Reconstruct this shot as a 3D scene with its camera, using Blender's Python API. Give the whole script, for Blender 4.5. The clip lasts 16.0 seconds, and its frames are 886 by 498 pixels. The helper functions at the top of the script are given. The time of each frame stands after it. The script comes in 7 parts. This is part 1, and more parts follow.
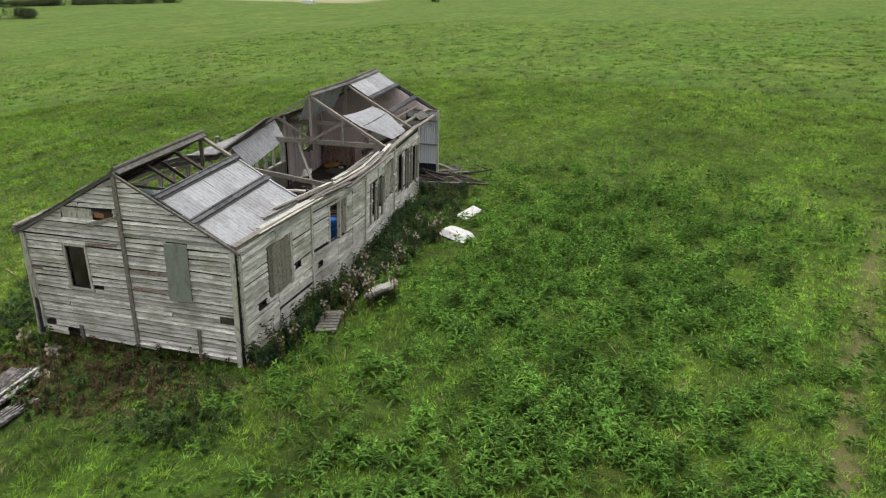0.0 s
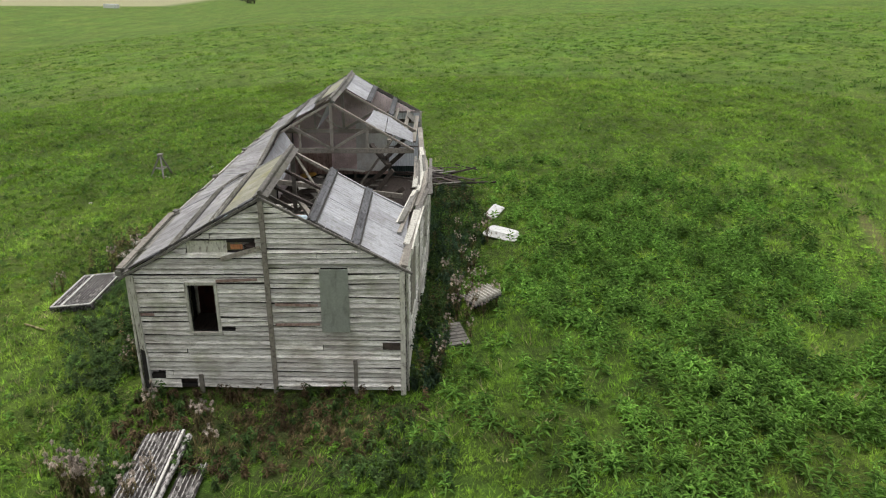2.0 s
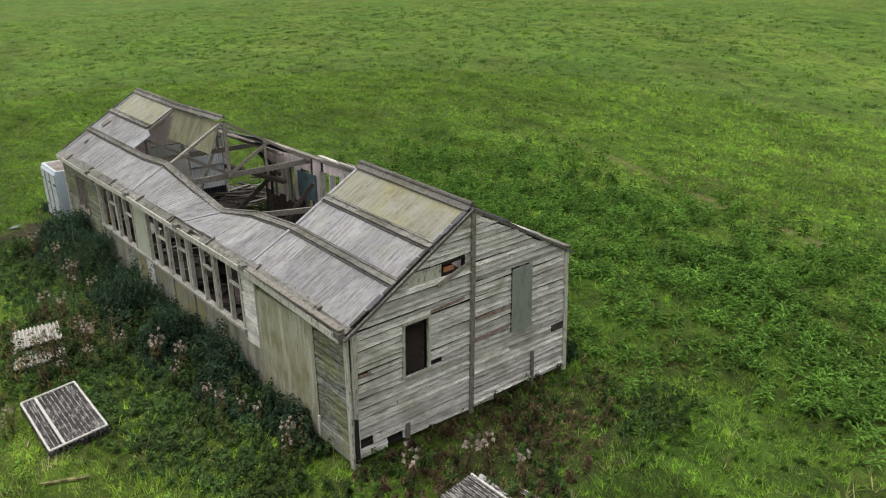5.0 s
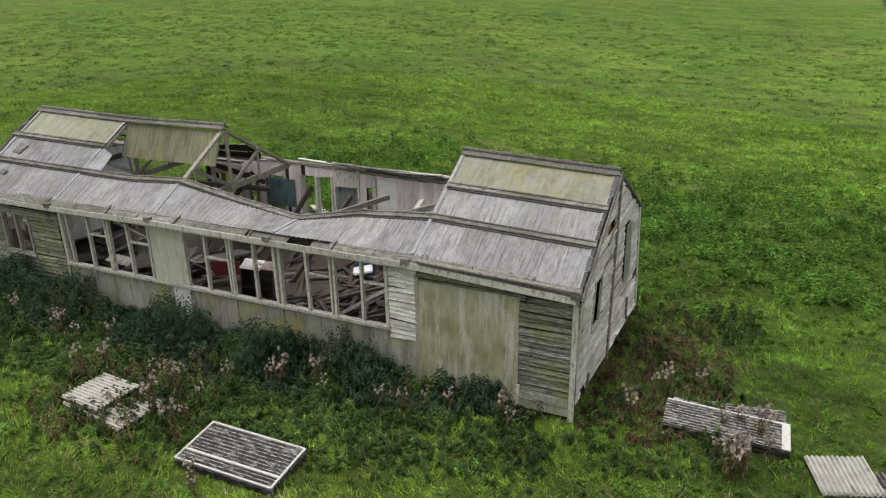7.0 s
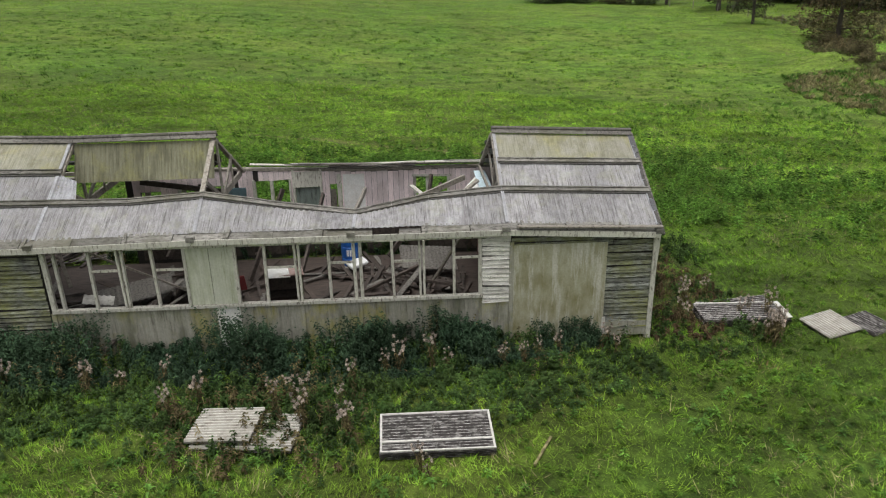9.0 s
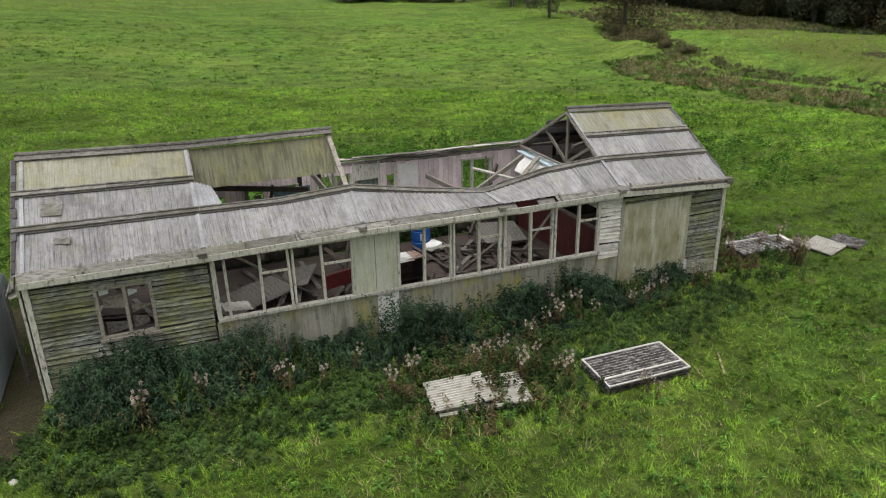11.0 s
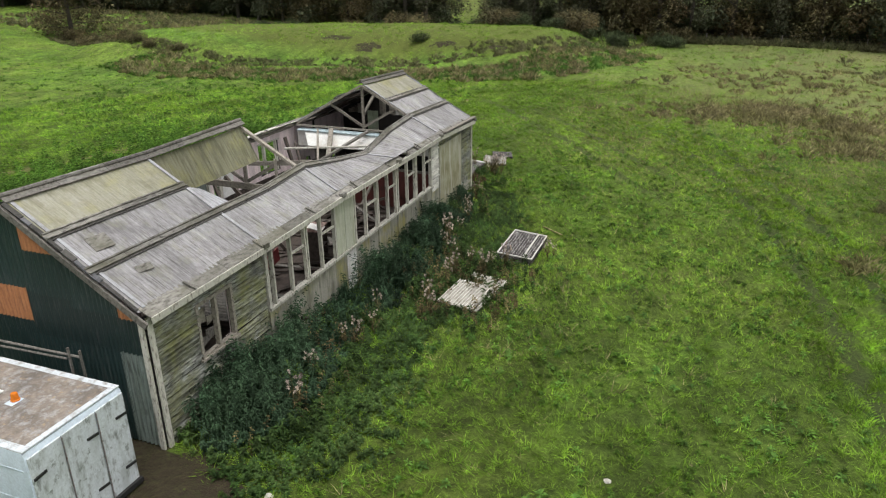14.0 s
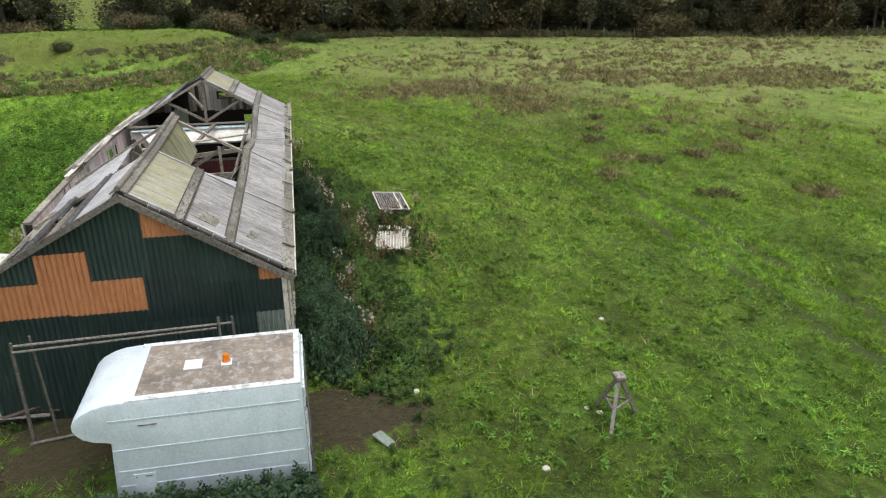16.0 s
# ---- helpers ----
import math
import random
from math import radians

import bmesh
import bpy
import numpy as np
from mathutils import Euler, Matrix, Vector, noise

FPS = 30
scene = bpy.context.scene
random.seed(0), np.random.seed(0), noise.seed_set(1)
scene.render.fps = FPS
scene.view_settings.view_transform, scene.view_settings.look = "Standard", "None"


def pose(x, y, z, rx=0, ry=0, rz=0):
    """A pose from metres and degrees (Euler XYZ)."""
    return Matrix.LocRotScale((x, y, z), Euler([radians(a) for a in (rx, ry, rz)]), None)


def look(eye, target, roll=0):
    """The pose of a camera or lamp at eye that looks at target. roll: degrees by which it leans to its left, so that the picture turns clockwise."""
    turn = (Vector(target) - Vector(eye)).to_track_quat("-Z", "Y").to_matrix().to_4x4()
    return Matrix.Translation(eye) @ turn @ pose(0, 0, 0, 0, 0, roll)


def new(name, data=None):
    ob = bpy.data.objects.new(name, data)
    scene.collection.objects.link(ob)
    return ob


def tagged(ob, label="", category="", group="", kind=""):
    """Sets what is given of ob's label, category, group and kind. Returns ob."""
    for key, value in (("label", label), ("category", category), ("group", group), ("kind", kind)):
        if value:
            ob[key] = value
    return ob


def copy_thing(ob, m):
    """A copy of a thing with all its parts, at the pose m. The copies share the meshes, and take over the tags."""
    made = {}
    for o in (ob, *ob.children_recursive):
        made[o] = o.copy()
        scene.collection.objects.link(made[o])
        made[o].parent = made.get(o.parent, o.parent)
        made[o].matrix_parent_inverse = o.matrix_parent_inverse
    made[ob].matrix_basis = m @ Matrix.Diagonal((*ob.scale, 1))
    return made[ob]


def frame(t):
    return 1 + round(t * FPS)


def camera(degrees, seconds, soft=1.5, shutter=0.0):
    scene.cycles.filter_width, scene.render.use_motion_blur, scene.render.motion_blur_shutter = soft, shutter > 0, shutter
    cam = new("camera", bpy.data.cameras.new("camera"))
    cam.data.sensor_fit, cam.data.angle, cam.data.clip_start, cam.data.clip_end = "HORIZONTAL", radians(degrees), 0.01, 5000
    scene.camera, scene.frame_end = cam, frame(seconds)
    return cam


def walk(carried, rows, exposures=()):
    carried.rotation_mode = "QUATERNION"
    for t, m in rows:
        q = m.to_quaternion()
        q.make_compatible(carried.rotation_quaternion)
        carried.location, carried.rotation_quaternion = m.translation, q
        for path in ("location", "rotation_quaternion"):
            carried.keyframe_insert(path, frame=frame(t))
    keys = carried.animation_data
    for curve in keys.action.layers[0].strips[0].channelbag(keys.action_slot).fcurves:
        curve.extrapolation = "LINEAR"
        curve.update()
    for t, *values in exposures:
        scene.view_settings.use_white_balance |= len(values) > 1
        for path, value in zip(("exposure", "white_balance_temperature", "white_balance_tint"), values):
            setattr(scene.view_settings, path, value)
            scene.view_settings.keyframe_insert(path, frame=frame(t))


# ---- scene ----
cam = camera(63.0, 16.0, 1.15)
PATH = [
    (0, (30.959, 13.554, 8.405), (29.138, 13.109, 7.708), 1.0),
    (0.5, (31.191, 11.847, 8.354), (29.355, 11.466, 7.658), 0.8),
    (1, (31.344, 10.057, 8.31), (29.486, 9.8, 7.616), 0.6),
    (1.5, (31.424, 8.153, 8.269), (29.551, 8.045, 7.577), 0.4),
    (2, (31.298, 6.138, 8.256), (29.422, 6.171, 7.563), 0.3),
    (2.5, (31.099, 4.092, 8.284), (29.232, 4.265, 7.587), 0.2),
    (3, (30.659, 2.091, 8.267), (28.831, 2.506, 7.57), -0.2),
    (3.5, (30.026, 0.053, 8.268), (28.285, 0.745, 7.569), -0.5),
    (4, (29.251, -1.972, 8.286), (27.61, -1.067, 7.587), -0.9),
    (4.2, (28.875, -2.755, 8.303), (27.262, -1.801, 7.602), -0.9),
    (6.3, (23.075, -10.319, 8.327), (22.095, -8.727, 7.617), -0.8),
    (6.5, (22.375, -10.873, 8.322), (21.448, -9.25, 7.61), -0.9),
    (7, (20.517, -12.163, 8.306), (19.725, -10.471, 7.593), -1.0),
    (7.5, (18.494, -13.294, 8.304), (17.912, -11.519, 7.587), -1.1),
    (8, (16.347, -14.228, 8.314), (15.999, -12.395, 7.594), -1.3),
    (8.2, (15.453, -14.54, 8.317), (15.206, -12.692, 7.596), -1.3),
    (10.3, (6.216, -15.734, 8.508), (6.697, -13.938, 7.773), -1.0),
    (10.5, (5.339, -15.615, 8.474), (5.876, -13.834, 7.739), -1.1),
    (11, (3.129, -15.245, 8.507), (3.806, -13.513, 7.769), -1.1),
    (11.5, (0.962, -14.66, 8.538), (1.781, -12.992, 7.798), -1.1),
    (12, (-1.118, -13.867, 8.552), (-0.136, -12.291, 7.81), -1.0),
    (12.5, (-3.106, -12.951, 8.581), (-1.93, -11.516, 7.835), -1.1),
    (13, (-5.039, -11.813, 8.596), (-3.64, -10.597, 7.846), -1.0),
    (13.5, (-6.849, -10.486, 8.592), (-5.259, -9.535, 7.839), -0.9),
    (14, (-8.506, -9.004, 8.622), (-6.782, -8.331, 7.864), -0.7),
    (14.5, (-9.996, -7.29, 8.621), (-8.185, -6.916, 7.86), -0.5),
    (15, (-11.347, -5.332, 8.619), (-9.499, -5.281, 7.858), -0.5),
    (15.5, (-12.446, -3.036, 8.617), (-10.61, -3.263, 7.856), -0.4),
    (16, (-13.302, -0.507, 8.606), (-11.488, -0.869, 7.846), -0.4),
]
walk(cam, [(t, look(eye, target, roll)) for t, eye, target, roll in PATH], [(0, 0.02), (4, -0.08), (8, -0.15), (11, -0.15), (14.5, 0.07), (16, 0.18)])

# ---- light ----
world = bpy.data.worlds.new("sky")
scene.world = world
world.use_nodes = True
wn = world.node_tree
sky = wn.nodes.new("ShaderNodeTexSky")
sky.sky_type = "NISHITA"
sky.sun_disc = False
sky.sun_elevation = radians(80)
sky.sun_rotation = radians(220)
sky.air_density, sky.dust_density, sky.ozone_density = 1.0, 6.0, 1.0
pale = wn.nodes.new("ShaderNodeHueSaturation")
pale.inputs["Saturation"].default_value = 0.12
wn.links.new(sky.outputs[0], pale.inputs["Color"])
wn.links.new(pale.outputs[0], wn.nodes["Background"].inputs["Color"])
wn.nodes["Background"].inputs["Strength"].default_value = 0.20
sun = new("sun", bpy.data.lights.new("sun", "SUN"))
sun.data.energy, sun.data.angle, sun.data.color = 0.48, radians(60), (1.0, 0.97, 0.92)
sun.matrix_world = look((6.5, 0, 44), (8, 3, 0))
scene.view_settings.exposure = 0.0


# ---- materials ----
def nodes_of(mat):
    mat.use_nodes = True
    nt = mat.node_tree
    return nt, nt.nodes["Principled BSDF"]


def coords(nt, scale, source="Object"):
    tc = nt.nodes.new("ShaderNodeTexCoord")
    mp = nt.nodes.new("ShaderNodeMapping")
    mp.inputs["Scale"].default_value = scale
    nt.links.new(tc.outputs[source], mp.inputs["Vector"])
    return mp.outputs[0]


def noise_tex(nt, vec, scale, detail=4.0, rough=0.6):
    n = nt.nodes.new("ShaderNodeTexNoise")
    n.inputs["Scale"].default_value = scale
    n.inputs["Detail"].default_value = detail
    n.inputs["Roughness"].default_value = rough
    if vec is not None:
        nt.links.new(vec, n.inputs["Vector"])
    return n.outputs[0]


def ramp(nt, fac, stops):
    r = nt.nodes.new("ShaderNodeValToRGB")
    el = r.color_ramp.elements
    while len(el) < len(stops):
        el.new(0.5)
    for e, (p, c) in zip(el, stops):
        e.position = p
        e.color = (*c, 1) if not isinstance(c, (int, float)) else (c, c, c, 1)
    nt.links.new(fac, r.inputs[0])
    return r.outputs[0]


def mix(nt, fac, a, b, how="MIX"):
    m = nt.nodes.new("ShaderNodeMix")
    m.data_type, m.blend_type = "RGBA", how
    for s, v in ((0, fac), (6, a), (7, b)):
        if isinstance(v, (int, float)):
            m.inputs[s].default_value = v if s == 0 else (v, v, v, 1)
        elif isinstance(v, tuple):
            m.inputs[s].default_value = (*v, 1)
        else:
            nt.links.new(v, m.inputs[s])
    return m.outputs[2]


def bump(nt, b, height, strength, distance):
    n = nt.nodes.new("ShaderNodeBump")
    n.inputs["Strength"].default_value, n.inputs["Distance"].default_value = strength, distance
    nt.links.new(height, n.inputs["Height"])
    nt.links.new(n.outputs[0], b.inputs["Normal"])


def weathered(name, base, worn, dark, grain=(1.2, 1.2, 22.0), stain=None, stain_amt=0.5, rough=0.85, wear=0.5, piece=0.25,
              island=False, metal=0.0, relief=0.004, spots=None, dark_at=(0.54, 0.70), blots=()):
    """A worn surface: grain along one axis, patches of wear, stains, and a shade of its own for each piece."""
    mat = bpy.data.materials.new(name)
    nt, b = nodes_of(mat)
    g = noise_tex(nt, coords(nt, grain), 3.0, 6.0, 0.65)
    patch = noise_tex(nt, coords(nt, (1, 1, 1)), 1.3, 5.0, 0.6)
    fine = noise_tex(nt, coords(nt, (1, 1, 1)), 23.0, 4.0, 0.7)
    wornf = ramp(nt, g, [(wear - 0.14, 0.0), (wear + 0.14, 1.0)])
    col = mix(nt, wornf, base, worn)
    darkf = ramp(nt, g, [(dark_at[0], 0.0), (dark_at[1], 1.0)])
    col = mix(nt, darkf, col, dark)
    if stain:
        sf = ramp(nt, patch, [(0.62 - 0.35 * stain_amt, 0.0), (0.78 - 0.2 * stain_amt, 1.0)])
        col = mix(nt, mix(nt, 0.35, sf, fine, "MULTIPLY"), col, stain)
    for k, (tint, size, amount, stretch) in enumerate(blots):
        shape = noise_tex(nt, coords(nt, stretch), size, 6.0, 0.68)
        bf = ramp(nt, shape, [(0.50, 0.0), (0.64, amount)])
        col = mix(nt, mix(nt, 0.5, bf, ramp(nt, fine, [(0.3, 0.3), (0.6, 1.0)]), "MULTIPLY"), col, tint)
    if spots:
        spf = ramp(nt, noise_tex(nt, coords(nt, (1, 1, 1)), 7.0, 5.0, 0.7), [(0.58, 0.0), (0.66, 1.0)])
        col = mix(nt, spf, col, spots)
    if island:
        src = nt.nodes.new("ShaderNodeNewGeometry").outputs["Random Per Island"]
    else:
        src = nt.nodes.new("ShaderNodeObjectInfo").outputs["Random"]
    vary = ramp(nt, src, [(0.0, 1.0 - piece), (1.0, 1.0 + piece * 0.3)])
    col = mix(nt, 1.0, col, vary, "MULTIPLY")
    col = mix(nt, 0.35, col, ramp(nt, fine, [(0.3, 0.55), (0.7, 1.25)]), "MULTIPLY")
    nt.links.new(col, b.inputs["Base Color"])
    b.inputs["Roughness"].default_value = rough
    b.inputs["Metallic"].default_value = metal
    bump(nt, b, mix(nt, 0.5, g, fine), 0.6, relief)
    return mat


def plain(name, colour, rough=0.6, metal=0.0, vary=0.25, scale=6.0):
    mat = bpy.data.materials.new(name)
    nt, b = nodes_of(mat)
    n = noise_tex(nt, coords(nt, (1, 1, 1)), scale, 5.0, 0.6)
    lo, hi = tuple(c * (1 - vary) for c in colour), tuple(min(1, c * (1 + vary)) for c in colour)
    nt.links.new(ramp(nt, n, [(0.3, lo), (0.7, hi)]), b.inputs["Base Color"])
    b.inputs["Roughness"].default_value, b.inputs["Metallic"].default_value = rough, metal
    bump(nt, b, n, 0.3, 0.003)
    return mat


def plan_span(nt, axis, lo, hi):
    """0 to 1 across the plan, from lo to hi along x or y."""
    sep = nt.nodes.new("ShaderNodeSeparateXYZ")
    tc = nt.nodes.new("ShaderNodeTexCoord")
    nt.links.new(tc.outputs["Object"], sep.inputs[0])
    m = nt.nodes.new("ShaderNodeMapRange")
    m.inputs[1].default_value, m.inputs[2].default_value = lo, hi
    nt.links.new(sep.outputs[axis], m.inputs[0])
    return m.outputs[0]


def sward_brightness(nt):
    """Where the grass is paler and its colour brightened as if seen along the ground: north-east of the hut and the
    open field beyond.
    """
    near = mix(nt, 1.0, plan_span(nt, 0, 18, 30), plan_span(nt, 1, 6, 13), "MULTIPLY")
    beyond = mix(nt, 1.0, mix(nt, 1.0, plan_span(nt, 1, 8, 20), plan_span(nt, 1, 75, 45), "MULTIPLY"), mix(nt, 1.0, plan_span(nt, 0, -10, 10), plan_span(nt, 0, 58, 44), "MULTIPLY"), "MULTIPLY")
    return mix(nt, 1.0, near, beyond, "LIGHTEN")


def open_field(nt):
    """The drier sward of the open field south-east of the hut, its colour brightened for the low view."""
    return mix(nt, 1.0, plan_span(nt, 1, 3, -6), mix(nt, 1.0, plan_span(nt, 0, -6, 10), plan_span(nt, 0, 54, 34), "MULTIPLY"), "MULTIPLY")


def leafy(name, dark, light, tip=None, patch=0.35, see_through=0.25, clump=2.2, sunny=None, even=0.0):
    """Leaves and blades: a shade for each leaf, slow drifts over the ground; even softens the drifts."""
    def drifts(lo, hi):
        return lo + (1 - lo) * even, hi + (1 - hi) * even

    d0, d1 = drifts(0.5, 1.38)
    mat = bpy.data.materials.new(name)
    nt, b = nodes_of(mat)
    isl = nt.nodes.new("ShaderNodeNewGeometry").outputs["Random Per Island"]
    slow = noise_tex(nt, coords(nt, (1, 1, 1)), patch, 4.0, 0.6)
    col = mix(nt, ramp(nt, isl, [(0.0, 0.0), (1.0, 1.0)]), dark, light)
    col = mix(nt, ramp(nt, slow, [(0.35, 0.0), (0.65, 0.55)]), col, light if tip is None else tip)
    tuft = noise_tex(nt, coords(nt, (1, 1, 0.6)), clump, 3.0, 0.6)
    col = mix(nt, 1.0, col, ramp(nt, tuft, [(0.3, 0.45), (0.5, 1.0), (0.70, 1.5)]), "MULTIPLY")
    drift = noise_tex(nt, coords(nt, (0.7, 1.3, 0.6)), 0.62, 5.0, 0.65)
    col = mix(nt, 1.0, col, ramp(nt, drift, [(0.32, d0), (0.5, 0.98), (0.68, d1)]), "MULTIPLY")
    sprig = noise_tex(nt, coords(nt, (1, 1, 0.6)), 8.0, 2.0, 0.5)
    col = mix(nt, 1.0, col, ramp(nt, sprig, [(0.32, 0.45), (0.5, 1.0), (0.68, 1.45)]), "MULTIPLY")
    if sunny:
        wide = noise_tex(nt, coords(nt, (0.35, 1.0, 1)), 0.30, 5.0, 0.6)
        col = mix(nt, 1.0, col, ramp(nt, wide, [(0.34, 0.74), (0.5, 1.0), (0.66, 1.22)]), "MULTIPLY")
        col = mix(nt, sward_brightness(nt), col, mix(nt, 1.0, col, (1.46, 1.44, 1.55), "MULTIPLY"))
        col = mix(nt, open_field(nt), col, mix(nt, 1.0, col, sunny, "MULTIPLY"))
    nt.links.new(col, b.inputs["Base Color"])
    b.inputs["Roughness"].default_value = 0.7
    b.inputs["Specular IOR Level"].default_value = 0.12
    if sunny:
        b.inputs["Sheen Weight"].default_value, b.inputs["Sheen Roughness"].default_value = 0.30, 0.45
        b.inputs["Sheen Tint"].default_value = (0.55, 0.75, 0.15, 1)
    tr = nt.nodes.new("ShaderNodeBsdfTranslucent")
    nt.links.new(col, tr.inputs["Color"])
    ms = nt.nodes.new("ShaderNodeMixShader")
    ms.inputs[0].default_value = see_through
    out = nt.nodes["Material Output"]
    nt.links.new(b.outputs[0], ms.inputs[1])
    nt.links.new(tr.outputs[0], ms.inputs[2])
    nt.links.new(ms.outputs[0], out.inputs["Surface"])
    return mat


def near_far(nt, value, lo, hi):
    m = nt.nodes.new("ShaderNodeMapRange")
    m.inputs[1].default_value, m.inputs[2].default_value = lo, hi
    nt.links.new(value, m.inputs[0])
    return m.outputs[0]


# wheel ruts over the plan: y = a + b x + c x x between two values of x
RUTS = ((-13.7, 0.02, 0.0064, -4, 36), (-15.55, 0.02, 0.0064, -4, 34), (-21.3, 0.7, 0.0, 19, 40), (-23.6, 0.7, 0.0, 22, 38))


def field_colour(nt):
    """Pasture by the plan: lush near the hut, coarse and straw-brown towards the wood, bare earth at the van."""
    big = noise_tex(nt, coords(nt, (1, 1, 1)), 0.11, 5.0, 0.6)
    mid = noise_tex(nt, coords(nt, (0.8, 1.4, 1)), 0.75, 6.0, 0.65)
    fine = noise_tex(nt, coords(nt, (1, 1, 1)), 6.5, 6.0, 0.7)
    col = ramp(nt, mid, [(0.3, (0.053, 0.130, 0.013)), (0.5, (0.105, 0.222, 0.023)), (0.7, (0.166, 0.300, 0.038))])
    col = mix(nt, ramp(nt, big, [(0.38, 0.0), (0.66, 0.65)]), col, (0.205, 0.250, 0.045))
    col = mix(nt, 0.85, col, ramp(nt, fine, [(0.3, 0.35), (0.7, 1.55)]), "MULTIPLY")
    clump = noise_tex(nt, coords(nt, (1, 1, 1)), 2.4, 5.0, 0.7)
    col = mix(nt, 1.0, col, ramp(nt, clump, [(0.34, 0.45), (0.5, 1.0), (0.66, 1.4)]), "MULTIPLY")
    wide = noise_tex(nt, coords(nt, (0.35, 1.0, 1)), 0.30, 5.0, 0.6)
    col = mix(nt, 1.0, col, ramp(nt, wide, [(0.34, 0.74), (0.5, 1.0), (0.66, 1.22)]), "MULTIPLY")
    hairy = noise_tex(nt, coords(nt, (1, 1, 1)), 34.0, 3.0, 0.7)
    col = mix(nt, 0.6, col, ramp(nt, hairy, [(0.35, 0.4), (0.65, 1.5)]), "MULTIPLY")
    col = mix(nt, sward_brightness(nt), col, mix(nt, 1.0, col, (1.22, 1.19, 1.3), "MULTIPLY"))
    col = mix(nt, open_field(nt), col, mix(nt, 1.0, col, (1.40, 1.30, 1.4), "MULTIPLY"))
    drift = noise_tex(nt, coords(nt, (0.7, 1.3, 0.6)), 0.62, 5.0, 0.65)
    col = mix(nt, 1.0, col, ramp(nt, drift, [(0.32, 0.52), (0.5, 1.0), (0.68, 1.36)]), "MULTIPLY")
    sep = nt.nodes.new("ShaderNodeSeparateXYZ")
    tc = nt.nodes.new("ShaderNodeTexCoord")
    nt.links.new(tc.outputs["Object"], sep.inputs[0])

    def span(axis, lo, hi):
        m = nt.nodes.new("ShaderNodeMapRange")
        m.inputs[1].default_value, m.inputs[2].default_value = lo, hi
        nt.links.new(sep.outputs[axis], m.inputs[0])
        return m.outputs[0]

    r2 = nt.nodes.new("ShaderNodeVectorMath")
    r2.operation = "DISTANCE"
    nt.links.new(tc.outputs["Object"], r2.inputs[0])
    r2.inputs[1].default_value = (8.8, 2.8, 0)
    # Ground darkened near the hut: shade between blades put into its colour.
    blade_shade = ramp(nt, near_far(nt, r2.outputs["Value"], 30, 95), [(0.0, 0.31), (0.3, 0.66), (1.0, 0.62)])
    col = mix(nt, 1.0, col, blade_shade, "MULTIPLY")
    coarse = mix(nt, 1.0, span(0, 20, 50), span(1, 4, -22), "MULTIPLY")
    coarse = mix(nt, 1.0, coarse, ramp(nt, noise_tex(nt, coords(nt, (1, 1, 1)), 0.16, 5.0, 0.65), [(0.34, 0.35), (0.58, 1.0)]), "MULTIPLY")
    col = mix(nt, mix(nt, 1.0, span(0, 20, 42), span(1, 22, 2), "MULTIPLY"), col, mix(nt, 1.0, col, (1.22, 1.14, 1.35), "MULTIPLY"))
    straw = ramp(nt, fine, [(0.3, (0.125, 0.125, 0.055)), (0.7, (0.245, 0.225, 0.112))])
    col = mix(nt, mix(nt, 1.0, coarse, 0.80, "MULTIPLY"), col, straw)
    bank = mix(nt, 1.0, span(0, 57, 60), mix(nt, 1.0, span(1, 4, 10), span(1, 56, 46), "MULTIPLY"), "MULTIPLY")
    col = mix(nt, mix(nt, 1.0, bank, 0.9, "MULTIPLY"), col, ramp(nt, mid, [(0.32, (0.062, 0.068, 0.017)), (0.5, (0.092, 0.108, 0.022)), (0.7, (0.120, 0.138, 0.032))]))
    ragged = noise_tex(nt, coords(nt, (1, 1, 1)), 1.6, 5.0, 0.65)

    def calc(how, a, b):
        m = nt.nodes.new("ShaderNodeMath")
        m.operation = how
        for k, v in enumerate((a, b)):
            if isinstance(v, (int, float)):
                m.inputs[k].default_value = v
            else:
                nt.links.new(v, m.inputs[k])
        return m.outputs[0]

    soil = ramp(nt, fine, [(0.3, (0.017, 0.011, 0.009)), (0.7, (0.044, 0.028, 0.022))])
    for cx, cy, rx, ry in ((-0.45, 0.6, 0.9, 2.6), (-1.2, -1.2, 1.0, 1.5), (-0.8, 4.3, 1.9, 1.35), (1.6, 6.6, 1.7, 1.0), (19.0, 3.4, 1.6, 2.6), (60.0, 25.7, 0.9, 1.5), (61.5, 30.2, 0.7, 1.9), (60.0, 17.4, 0.5, 1.2), (59.2, 11.6, 0.5, 1.3)):
        dx, dy = calc("DIVIDE", calc("SUBTRACT", sep.outputs[0], cx), rx), calc("DIVIDE", calc("SUBTRACT", sep.outputs[1], cy), ry)
        d = calc("ADD", calc("ADD", calc("MULTIPLY", dx, dx), calc("MULTIPLY", dy, dy)), calc("MULTIPLY", calc("SUBTRACT", ragged, 0.5), 6.0))
        bare = ramp(nt, d, [(0.75, 1.0), (1.0, 0.0)])
        col = mix(nt, bare if cx < 10 or cx > 40 else mix(nt, 1.0, bare, 0.5, "MULTIPLY"), col, soil)
